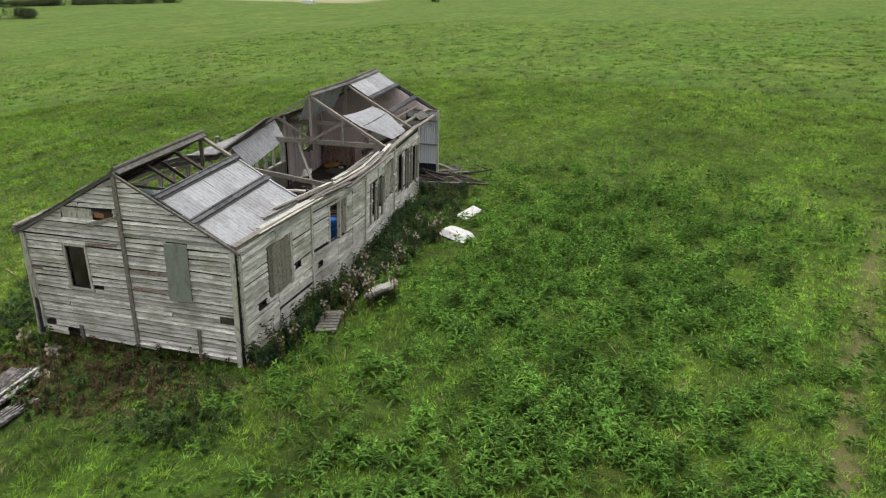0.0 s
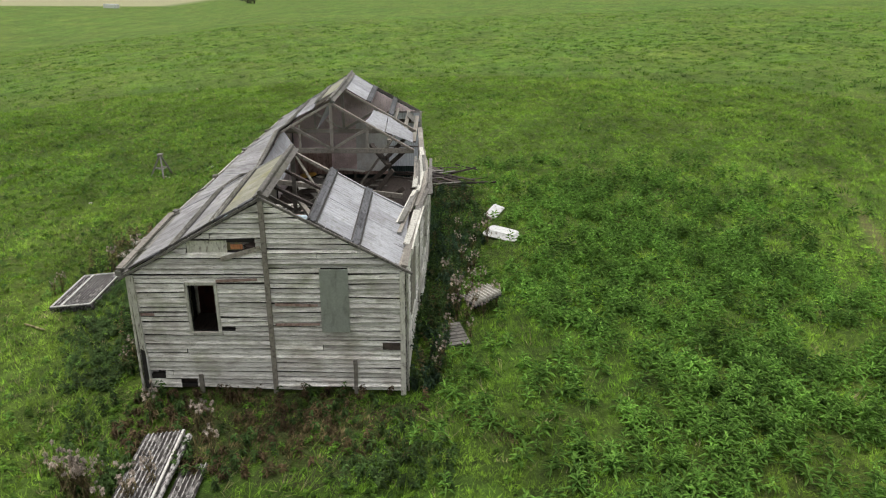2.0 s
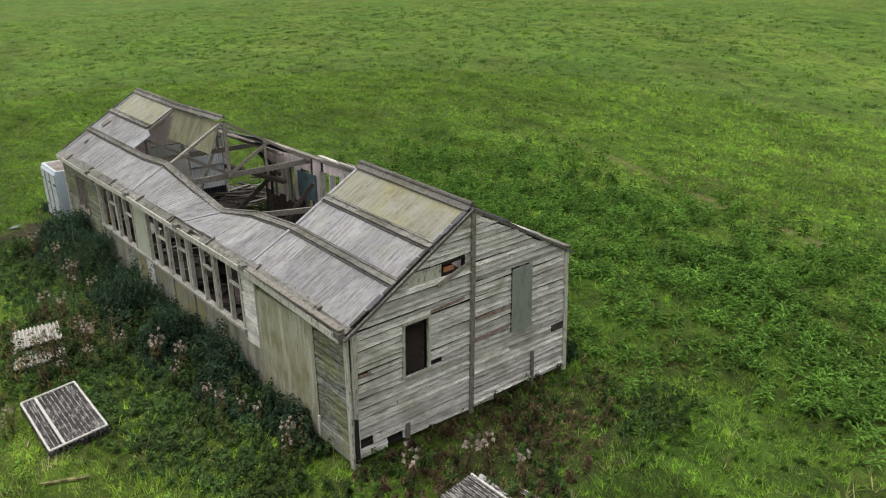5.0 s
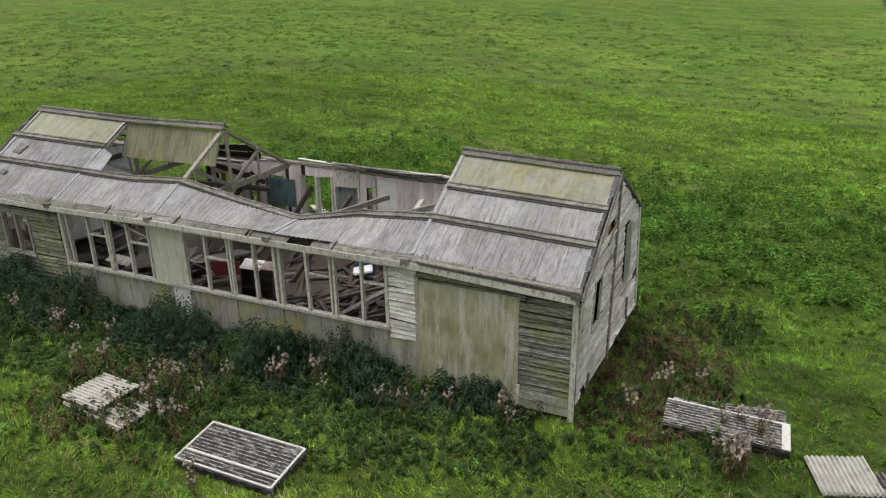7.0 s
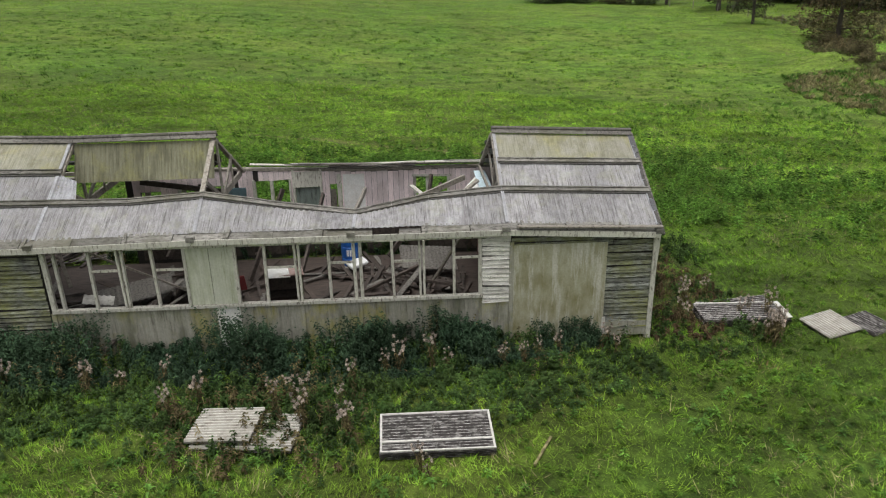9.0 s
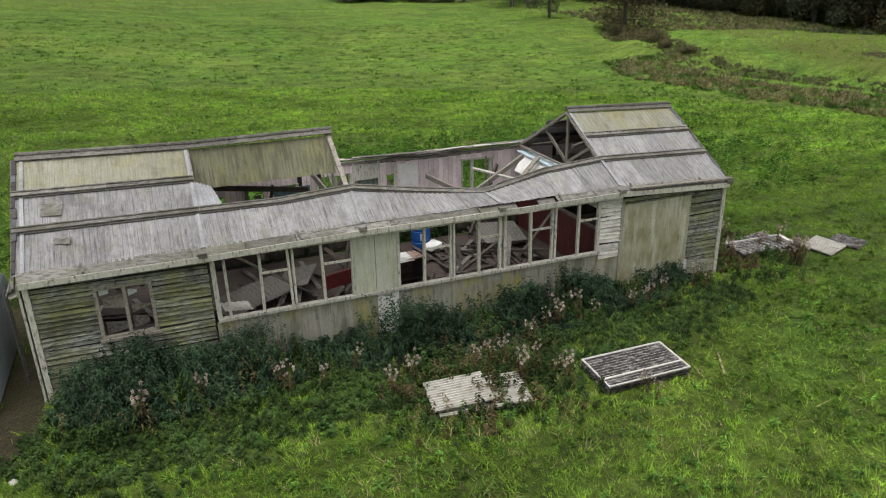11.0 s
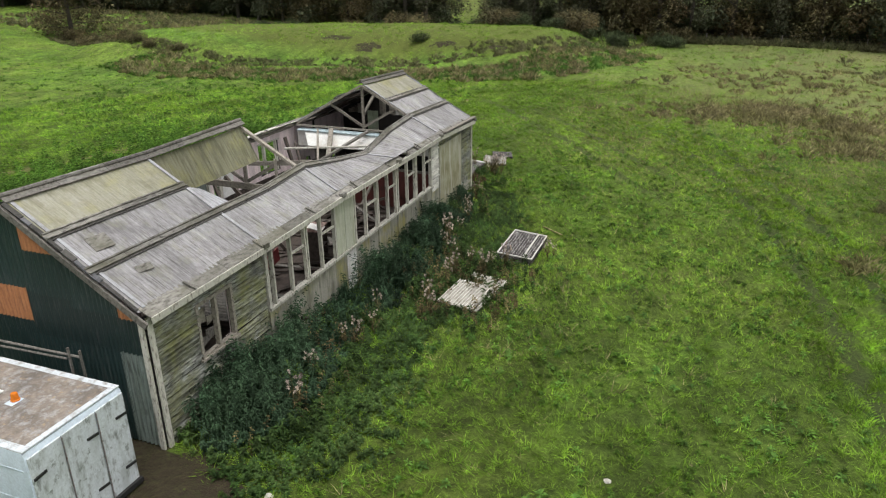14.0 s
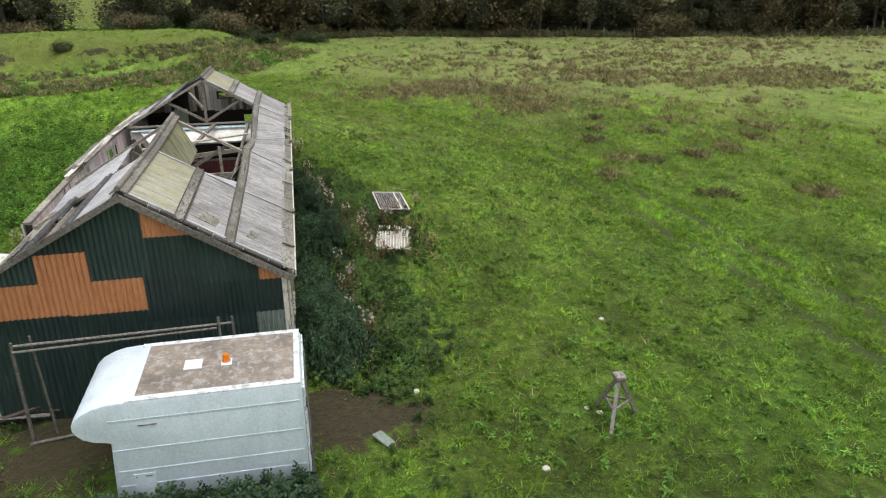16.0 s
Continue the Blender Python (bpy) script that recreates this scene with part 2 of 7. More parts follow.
    # wheel ruts across the near field: thin, worn grass, with groove shade in the colour
    for a, b, c, x0, x1 in RUTS:
        bend = calc("ADD", calc("ADD", calc("MULTIPLY", calc("MULTIPLY", sep.outputs[0], sep.outputs[0]), c), calc("MULTIPLY", sep.outputs[0], b)), calc("MULTIPLY", ragged, 0.7))
        d = calc("ABSOLUTE", calc("SUBTRACT", calc("SUBTRACT", sep.outputs[1], a), bend), 0)
        rut = mix(nt, 1.0, ramp(nt, d, [(0.14, 0.9), (0.42, 0.0)]), mix(nt, 1.0, span(0, x0, x0 + 4), span(0, x1, x1 - 4), "MULTIPLY"), "MULTIPLY")
        col = mix(nt, rut, col, (0.030, 0.040, 0.013))
    # a pale stubble field beyond the pasture
    col = mix(nt, mix(nt, 1.0, span(0, -236, -242), span(1, -84, -92), "MULTIPLY"), col, (0.30, 0.275, 0.17))
    # a trodden strip beyond the thistles
    d = calc("ABSOLUTE", calc("SUBTRACT", calc("ADD", sep.outputs[1], calc("MULTIPLY", sep.outputs[0], 0.31)), calc("ADD", 23.25, calc("MULTIPLY", ragged, 1.2))), 0)
    col = mix(nt, mix(nt, 1.0, ramp(nt, d, [(0.12, 0.7), (0.45, 0.0)]), span(0, -2, 8), "MULTIPLY"), col, (0.150, 0.115, 0.060))
    return col, mid, fine


def ground_material():
    mat = bpy.data.materials.new("pasture")
    nt, b = nodes_of(mat)
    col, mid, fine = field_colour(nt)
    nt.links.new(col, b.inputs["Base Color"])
    b.inputs["Roughness"].default_value = 0.9
    b.inputs["Specular IOR Level"].default_value = 0.20
    # the downy sheen of wet grass seen along the ground
    b.inputs["Sheen Weight"].default_value, b.inputs["Sheen Roughness"].default_value = 0.22, 0.45
    b.inputs["Sheen Tint"].default_value = (0.55, 0.75, 0.15, 1)
    bump(nt, b, mix(nt, 0.5, mid, fine), 1.0, 0.12)
    return mat


M = {}
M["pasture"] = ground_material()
M["white_board"] = weathered("worn_white_paint_on_boards", (0.97, 0.95, 0.88), (0.74, 0.70, 0.62), (0.12, 0.10, 0.085), wear=0.54, grain=(1.4, 1.4, 26.0),
                             stain=(0.40, 0.40, 0.28), stain_amt=0.3, piece=0.36, relief=0.010,
                             blots=(((0.36, 0.29, 0.25), 1.1, 0.45, (1, 1, 1.6)), ((0.24, 0.21, 0.18), 4.5, 0.5, (0.5, 0.5, 3.0))))
M["mossy_board"] = weathered("algae_covered_boards", (0.47, 0.48, 0.44), (0.17, 0.18, 0.145), (0.026, 0.025, 0.022), wear=0.46, dark_at=(0.52, 0.64), grain=(1.8, 1.8, 16.0),
                             stain=(0.24, 0.25, 0.06), stain_amt=0.6, piece=0.42, relief=0.010,
                             blots=(((0.050, 0.048, 0.046), 0.9, 0.85, (1, 1, 0.8)), ((0.06, 0.056, 0.048), 4.0, 0.8, (0.5, 0.5, 4.0))))
M["grey_timber"] = weathered("weathered_grey_timber", (0.36, 0.33, 0.28), (0.25, 0.22, 0.18), (0.10, 0.085, 0.07), grain=(5, 5, 5), piece=0.35)
M["cream_timber"] = weathered("flaking_cream_paint_on_timber", (0.66, 0.64, 0.56), (0.46, 0.43, 0.36), (0.12, 0.10, 0.08), grain=(7, 7, 2), wear=0.57, piece=0.25)
M["rotten"] = weathered("rotten_blackened_timber", (0.22, 0.205, 0.18), (0.12, 0.11, 0.095), (0.045, 0.04, 0.034), grain=(6, 6, 6), piece=0.3, relief=0.015)
M["dark_timber"] = weathered("damp_dark_timber_and_underside_shade", (0.085, 0.066, 0.054), (0.050, 0.038, 0.030), (0.020, 0.016, 0.013), grain=(3, 3, 3), piece=0.35)
# Near-black backing: the shade in the gaps between boards, set as colour.
M["backing"] = weathered("black_gap_shade_backing", (0.030, 0.026, 0.023), (0.020, 0.017, 0.015), (0.012, 0.010, 0.009), grain=(3, 3, 3), piece=0.2)
M["sheet"] = weathered("pale_fibre_cement_roof_sheet", (0.47, 0.475, 0.50), (0.33, 0.33, 0.345), (0.15, 0.145, 0.14), grain=(14, 0.45, 0.45), wear=0.51,
                       piece=0.16, stain=(0.55, 0.55, 0.58), stain_amt=0.35, dark_at=(0.57, 0.76), blots=(((0.26, 0.25, 0.25), 1.6, 0.6, (1, 0.7, 1)), ((0.20, 0.20, 0.15), 9.0, 0.5, (1, 1, 1))))
M["grey_sheet_s"] = weathered("stained_grey_fibre_cement_sheet", (0.385, 0.375, 0.38), (0.225, 0.215, 0.215), (0.075, 0.068, 0.062), grain=(14, 0.45, 0.45), wear=0.51,
                          piece=0.22, stain=(0.50, 0.50, 0.52), stain_amt=0.25, dark_at=(0.54, 0.70), blots=(((0.15, 0.14, 0.145), 1.7, 0.7, (1, 0.6, 1)), ((0.24, 0.24, 0.155), 2.6, 0.5, (1, 1, 1)), ((0.10, 0.095, 0.08), 9.0, 0.4, (1, 0.6, 1)), ((0.50, 0.49, 0.48), 5.0, 0.4, (2.4, 0.5, 0.5))))
M["lichen_sheet"] = weathered("lichen_covered_fibre_cement_sheet", (0.37, 0.36, 0.28), (0.25, 0.24, 0.165), (0.10, 0.09, 0.062), grain=(14, 0.5, 0.5), wear=0.5,
                              stain=(0.36, 0.34, 0.15), stain_amt=0.35, piece=0.18, dark_at=(0.60, 0.80), blots=(((0.42, 0.40, 0.36), 1.5, 0.5, (1, 0.7, 1)), ((0.17, 0.16, 0.09), 3.4, 0.6, (1, 0.6, 1))))
M["cap"] = weathered("dirty_cement_capping", (0.33, 0.315, 0.28), (0.17, 0.16, 0.14), (0.05, 0.044, 0.037), grain=(2, 6, 6), wear=0.47, piece=0.35,
                     stain=(0.11, 0.105, 0.07), stain_amt=0.5)
M["cap_dark"] = weathered("slate_dark_capping", (0.17, 0.17, 0.18), (0.10, 0.10, 0.105), (0.04, 0.038, 0.036), grain=(2, 6, 6), wear=0.48, piece=0.3)
M["teal"] = weathered("faded_teal_paint", (0.10, 0.17, 0.19), (0.08, 0.13, 0.145), (0.04, 0.055, 0.06), grain=(2, 2, 1), piece=0.1)
M["render"] = weathered("streaked_cement_panel", (0.40, 0.385, 0.32), (0.28, 0.27, 0.22), (0.11, 0.10, 0.075), grain=(5, 5, 0.5), wear=0.5, dark_at=(0.56, 0.76),
                        piece=0.12, blots=(((0.11, 0.105, 0.085), 2.2, 0.75, (1.6, 1.6, 0.35)), ((0.38, 0.34, 0.06), 1.0, 0.75, (1.2, 1.2, 0.8)), ((0.18, 0.19, 0.09), 1.6, 0.5, (1, 1, 1))))
M["mossy_panel"] = weathered("algae_stained_flat_sheet", (0.48, 0.46, 0.34), (0.36, 0.34, 0.21), (0.20, 0.18, 0.11), grain=(2.5, 2.5, 0.9), wear=0.5, dark_at=(0.62, 0.8),
                             piece=0.12, blots=(((0.20, 0.18, 0.06), 0.8, 0.7, (1, 1, 0.7)), ((0.68, 0.66, 0.58), 2.2, 0.85, (2.6, 2.6, 0.3))))
M["pale_panel"] = weathered("pale_green_streaked_sheet", (0.62, 0.63, 0.52), (0.50, 0.52, 0.38), (0.24, 0.24, 0.15), grain=(8, 8, 0.5), wear=0.55, piece=0.12, dark_at=(0.6, 0.8),
                            blots=(((0.33, 0.35, 0.20), 1.8, 0.6, (1.6, 1.6, 0.4)),))
M["board_up"] = weathered("faded_grey_green_plyboard", (0.62, 0.655, 0.58), (0.54, 0.57, 0.50), (0.40, 0.41, 0.35), grain=(2, 2, 0.8), piece=0.1)
def let_light_through(mat, share):
    """A thin weathered sheet that glows faintly when the light is behind it."""
    nt = mat.node_tree
    b = nt.nodes["Principled BSDF"]
    tr, ms = nt.nodes.new("ShaderNodeBsdfTranslucent"), nt.nodes.new("ShaderNodeMixShader")
    nt.links.new(b.inputs["Base Color"].links[0].from_socket, tr.inputs["Color"])
    ms.inputs[0].default_value = share
    nt.links.new(b.outputs[0], ms.inputs[1])
    nt.links.new(tr.outputs[0], ms.inputs[2])
    nt.links.new(ms.outputs[0], nt.nodes["Material Output"].inputs["Surface"])


let_light_through(M["board_up"], 0.5)
M["tan"] = weathered("tan_hardboard", (0.46, 0.27, 0.10), (0.36, 0.20, 0.075), (0.2, 0.11, 0.05), grain=(3, 3, 1), piece=0.05)
M["pink"] = weathered("faded_pink_lining_boards", (0.93, 0.80, 0.80), (0.80, 0.67, 0.67), (0.40, 0.31, 0.30), grain=(9, 9, 0.9), wear=0.55, piece=0.22, dark_at=(0.60, 0.80),
                      blots=(((0.45, 0.36, 0.33), 1.2, 0.5, (1, 1, 0.6)),))
M["plaster"] = weathered("stained_white_lining_board", (0.86, 0.85, 0.82), (0.74, 0.73, 0.69), (0.45, 0.42, 0.37), grain=(2, 2, 1), piece=0.10, dark_at=(0.62, 0.82),
                         blots=(((0.50, 0.42, 0.33), 1.4, 0.45, (1, 1, 1)),))
M["dado"] = weathered("rust_brown_stained_dado", (0.46, 0.34, 0.30), (0.28, 0.17, 0.135), (0.10, 0.06, 0.05), grain=(3, 3, 1), wear=0.5, piece=0.2)
M["pale_blue"] = weathered("faded_pale_blue_board", (0.60, 0.73, 0.78), (0.48, 0.60, 0.65), (0.30, 0.34, 0.35), grain=(2, 2, 1), piece=0.1)
M["mortar"] = weathered("blackened_mortar", (0.10, 0.094, 0.085), (0.055, 0.051, 0.046), (0.03, 0.028, 0.025), grain=(6, 6, 6), piece=0.3, relief=0.012)
M["maroon"] = weathered("dark_maroon_gloss_paint", (0.13, 0.032, 0.028), (0.09, 0.025, 0.02), (0.045, 0.018, 0.015), grain=(2, 2, 1), rough=0.55, piece=0.1)
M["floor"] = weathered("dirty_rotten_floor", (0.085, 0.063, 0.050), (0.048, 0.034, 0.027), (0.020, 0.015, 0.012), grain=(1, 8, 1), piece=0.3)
M["galv"] = weathered("dull_galvanised_sheet", (0.88, 0.91, 0.95), (0.78, 0.82, 0.87), (0.58, 0.60, 0.62), grain=(4, 12, 0.8), rough=0.4, wear=0.56, metal=0.0, piece=0.05)
M["pink_sheet"] = weathered("pale_pink_wall_sheet", (0.95, 0.80, 0.79), (0.88, 0.72, 0.71), (0.55, 0.43, 0.41), grain=(2, 2, 1.2), wear=0.56, piece=0.08, dark_at=(0.64, 0.84),
                            blots=(((0.30, 0.17, 0.13), 0.8, 0.6, (0.7, 0.7, 1)),))
M["green_sheet"] = weathered("dark_green_painted_steel", (0.018, 0.038, 0.036), (0.034, 0.060, 0.056), (0.07, 0.078, 0.074), grain=(4, 12, 0.8), rough=0.38, wear=0.58,
                             piece=0.3, relief=0.001)
M["orange_sheet"] = weathered("orange_primed_steel", (0.54, 0.24, 0.105), (0.45, 0.185, 0.08), (0.28, 0.11, 0.055), grain=(4, 10, 0.8), rough=0.6, piece=0.08, relief=0.001)
M["grey_sheet"] = weathered("old_grey_green_steel", (0.26, 0.31, 0.28), (0.17, 0.20, 0.175), (0.08, 0.09, 0.08), grain=(4, 12, 0.7), rough=0.5, piece=0.2)
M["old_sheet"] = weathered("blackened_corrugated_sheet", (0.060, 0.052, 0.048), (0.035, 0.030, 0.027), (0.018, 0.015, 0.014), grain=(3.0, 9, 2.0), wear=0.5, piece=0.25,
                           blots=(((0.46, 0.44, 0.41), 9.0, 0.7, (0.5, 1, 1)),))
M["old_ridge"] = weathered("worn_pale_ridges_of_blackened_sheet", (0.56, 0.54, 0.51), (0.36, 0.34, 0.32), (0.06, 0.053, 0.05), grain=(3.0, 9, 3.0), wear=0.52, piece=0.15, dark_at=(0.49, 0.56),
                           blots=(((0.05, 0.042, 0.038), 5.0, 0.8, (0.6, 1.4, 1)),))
M["pale_edge"] = weathered("lichen_free_cement_edge", (0.70, 0.68, 0.63), (0.58, 0.56, 0.51), (0.20, 0.18, 0.16), grain=(6, 6, 3), piece=0.1, dark_at=(0.58, 0.70))
M["clean_sheet"] = weathered("chalky_corrugated_sheet", (0.42, 0.40, 0.35), (0.30, 0.28, 0.23), (0.16, 0.14, 0.11), grain=(2, 2, 2), piece=0.15,
                             blots=(((0.45, 0.43, 0.38), 3.0, 0.6, (0.6, 1, 1)),))
M["clean_ridge"] = weathered("chalky_pale_ridges", (0.76, 0.74, 0.68), (0.64, 0.62, 0.56), (0.28, 0.25, 0.2), grain=(2, 5, 2), piece=0.12, dark_at=(0.60, 0.75),
                             blots=(((0.20, 0.17, 0.13), 2.2, 0.6, (1, 1, 1)),))
M["van_white"] = weathered("chalky_white_van_body", (0.62, 0.71, 0.78), (0.56, 0.65, 0.72), (0.40, 0.45, 0.47), grain=(1.3, 1.3, 0.8), rough=0.45, wear=0.5, piece=0.0, relief=0.0008,
                           dark_at=(0.70, 0.90), blots=(((0.38, 0.43, 0.45), 2.4, 0.35, (1, 1, 0.5)),))
M["van_dirty"] = weathered("algae_streaked_white_door", (0.74, 0.79, 0.82), (0.62, 0.66, 0.67), (0.24, 0.26, 0.24), grain=(3, 3, 1.0), rough=0.5, wear=0.54, piece=0.06,
                           spots=(0.30, 0.33, 0.31), relief=0.0006, blots=(((0.33, 0.36, 0.33), 1.8, 0.6, (1.4, 1.4, 0.5)),))
M["van_rim"] = weathered("flaking_white_roof_rim", (0.64, 0.68, 0.71), (0.54, 0.58, 0.60), (0.24, 0.22, 0.19), grain=(3, 3, 3), rough=0.6, wear=0.52, piece=0.0, dark_at=(0.60, 0.72),
                         blots=(((0.22, 0.19, 0.15), 7.0, 0.8, (1, 1, 1)),))
M["van_roof"] = weathered("lichen_brown_van_roof", (0.29, 0.245, 0.20), (0.16, 0.135, 0.115), (0.42, 0.40, 0.37), grain=(1.8, 1.8, 1.8), rough=0.9, wear=0.5, piece=0.0,
                          stain=(0.11, 0.09, 0.075), stain_amt=0.5, spots=(0.33, 0.25, 0.165), blots=(((0.11, 0.10, 0.092), 1.5, 0.7, (1, 1, 1)), ((0.50, 0.50, 0.49), 6.0, 0.5, (1, 1, 1))))
M["black"] = plain("black_rubber_and_iron", (0.02, 0.02, 0.02), 0.6)
M["amber"] = plain("amber_plastic", (0.62, 0.17, 0.012), 0.25, vary=0.25, scale=14)
M["white_plastic"] = plain("white_plastic", (0.75, 0.75, 0.73), 0.45, vary=0.1)
M["enamel"] = weathered("dirty_white_enamel", (0.68, 0.68, 0.66), (0.56, 0.55, 0.52), (0.25, 0.23, 0.19), grain=(3, 3, 3), rough=0.5, piece=0.05, relief=0.001)
M["drooping"] = weathered("olive_lichen_streaked_sheet", (0.27, 0.265, 0.18), (0.17, 0.165, 0.095), (0.065, 0.06, 0.04), grain=(12, 0.6, 0.6), wear=0.5, piece=0.25,
                          dark_at=(0.57, 0.76), blots=(((0.30, 0.29, 0.11), 1.8, 0.6, (1, 0.6, 1)), ((0.09, 0.085, 0.05), 2.6, 0.6, (1.5, 0.5, 0.5))))
M["blue"] = plain("blue_plastic", (0.015, 0.10, 0.36), 0.4, vary=0.15)
M["red"] = plain("faded_red_paint", (0.15, 0.022, 0.022), 0.6, vary=0.3)
M["yellow"] = plain("faded_yellow_plastic", (0.42, 0.24, 0.04), 0.6, vary=0.4)
M["stone"] = plain("pale_stone", (0.5, 0.47, 0.42), 0.9, vary=0.35, scale=9)
M["iron"] = weathered("rusty_galvanised_iron", (0.34, 0.33, 0.33), (0.24, 0.2, 0.18), (0.16, 0.09, 0.06), grain=(5, 5, 5), rough=0.6, metal=0.4, piece=0.1)
M["bark"] = weathered("tree_bark", (0.10, 0.085, 0.065), (0.06, 0.05, 0.04), (0.03, 0.025, 0.02), grain=(6, 6, 1), piece=0.3, relief=0.03)
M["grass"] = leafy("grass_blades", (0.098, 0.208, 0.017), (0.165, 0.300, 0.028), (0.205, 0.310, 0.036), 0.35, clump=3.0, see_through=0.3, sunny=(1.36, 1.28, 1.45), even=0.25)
M["grass_straw"] = leafy("straw_coloured_grass", (0.20, 0.175, 0.085), (0.38, 0.33, 0.185), (0.26, 0.26, 0.10), 0.25, even=0.5)
M["weed"] = leafy("thistle_leaves", (0.054, 0.126, 0.022), (0.180, 0.330, 0.062), (0.15, 0.29, 0.046), 0.5, clump=1.2, even=0.2)
M["dock"] = leafy("dark_dock_leaves", (0.050, 0.120, 0.022), (0.125, 0.240, 0.050), (0.12, 0.22, 0.04), 0.7, clump=1.6, even=0.4)
M["clover"] = leafy("creeping_weed_leaves", (0.050, 0.118, 0.014), (0.120, 0.215, 0.030), None, 0.6)
M["nettle"] = leafy("nettle_leaves", (0.022, 0.050, 0.026), (0.060, 0.108, 0.058), (0.055, 0.09, 0.046), 0.8)
M["lush"] = leafy("lush_weed_leaves", (0.028, 0.066, 0.016), (0.072, 0.130, 0.032), (0.075, 0.108, 0.034), 0.8)
M["dead"] = leafy("dead_brown_stalks", (0.085, 0.064, 0.034), (0.22, 0.170, 0.088), (0.15, 0.14, 0.05), 0.9)
M["fluff"] = leafy("thistle_seed_fluff", (0.34, 0.275, 0.22), (0.55, 0.47, 0.40), None, 0.8)
M["russet"] = leafy("russet_dead_leaves", (0.062, 0.044, 0.024), (0.175, 0.125, 0.070), (0.12, 0.08, 0.04), 0.8)
M["rush"] = leafy("dark_rushes", (0.100, 0.118, 0.052), (0.20, 0.205, 0.098), (0.24, 0.21, 0.12), 0.1, even=0.5)
M["withered"] = leafy("withered_tussock_blades", (0.145, 0.120, 0.066), (0.30, 0.25, 0.145), (0.20, 0.20, 0.085), 0.5, even=0.5)
M["tree_leaf"] = leafy("dark_tree_leaves", (0.045, 0.060, 0.036), (0.12, 0.14, 0.075), (0.14, 0.105, 0.07), 0.13)
M["tree_leaf_b"] = leafy("olive_tree_leaves", (0.075, 0.075, 0.038), (0.18, 0.17, 0.08), (0.17, 0.10, 0.06), 0.2)
M["gorse"] = leafy("dark_gorse", (0.03, 0.048, 0.022), (0.08, 0.10, 0.045), None, 0.5)


# ---- building blocks ----
def link(name, bm, mat, parent=None, label="", under=None):
    me = bpy.data.meshes.new(name)
    bmesh.ops.recalc_face_normals(bm, faces=bm.faces)
    bm.to_mesh(me)
    bm.free()
    me.materials.append(M[mat])
    if under:
        me.materials.append(M[under])
    ob = new(name, me)
    ob.parent = parent
    if label:
        ob["label"] = label
    return ob


def part(name, bm, mat, parent, label="", under=None):
    return link(name, bm, mat, parent, label, under)


def thing(name, label, category, m=None, group="", kind=""):
    ob = new(name)
    ob.empty_display_size = 0.2
    if m is not None:
        ob.matrix_basis = m
    return tagged(ob, label, category, group, kind)


def hexa(bm, pts):
    """A block from eight corners: the lower four, then the upper four, in the same turn."""
    v = [bm.verts.new(p) for p in pts]
    for f in ((0, 1, 2, 3), (7, 6, 5, 4), (0, 4, 5, 1), (1, 5, 6, 2), (2, 6, 7, 3), (3, 7, 4, 0)):
        bm.faces.new([v[i] for i in f])


def block(bm, x0, x1, y0, y1, z0, z1):
    hexa(bm, [(x0, y0, z0), (x1, y0, z0), (x1, y1, z0), (x0, y1, z0), (x0, y0, z1), (x1, y0, z1), (x1, y1, z1), (x0, y1, z1)])


def beam(bm, p, q, w, h, up=(0, 0, 1), twist=0.0):
    """A bar from p to q, w wide and h deep."""
    p, q = Vector(p), Vector(q)
    d = (q - p).normalized()
    side = d.cross(Vector(up))
    side = side.normalized() if side.length > 1e-4 else Vector((1, 0, 0))
    top = side.cross(d)
    c, s = math.cos(twist), math.sin(twist)
    side, top = side * c + top * s, top * c - side * s
    a, b = side * w / 2, top * h / 2
    hexa(bm, [p - a - b, p + a - b, q + a - b, q - a - b, p - a + b, p + a + b, q + a + b, q - a + b])


def tube(bm, p, q, r0, r1, n=8, caps=True):
    p, q = Vector(p), Vector(q)
    d = (q - p).normalized()
    a = d.orthogonal().normalized()
    b = d.cross(a)
    rings = []
    for c, r in ((p, r0), (q, r1)):
        rings.append([bm.verts.new(c + (a * math.cos(k * math.tau / n) + b * math.sin(k * math.tau / n)) * r) for k in range(n)])
    for k in range(n):
        bm.faces.new([rings[0][k], rings[0][(k + 1) % n], rings[1][(k + 1) % n], rings[1][k]])
    if caps:
        bm.faces.new(rings[0][::-1])
        bm.faces.new(rings[1])


def lathe(bm, profile, n=20, centre=(0, 0, 0)):
    cx, cy, cz = centre
    rings = [[bm.verts.new((cx + r * math.cos(k * math.tau / n), cy + r * math.sin(k * math.tau / n), cz + z)) for k in range(n)] for r, z in profile]
    for lo, hi in zip(rings, rings[1:]):
        for k in range(n):
            bm.faces.new([lo[k], lo[(k + 1) % n], hi[(k + 1) % n], hi[k]])
    bm.faces.new(rings[0][::-1])
    bm.faces.new(rings[-1])


def rounded(bm, amount, segments=2):
    bmesh.ops.bevel(bm, geom=list(bm.edges), offset=amount, segments=segments, affect="EDGES", profile=0.5)


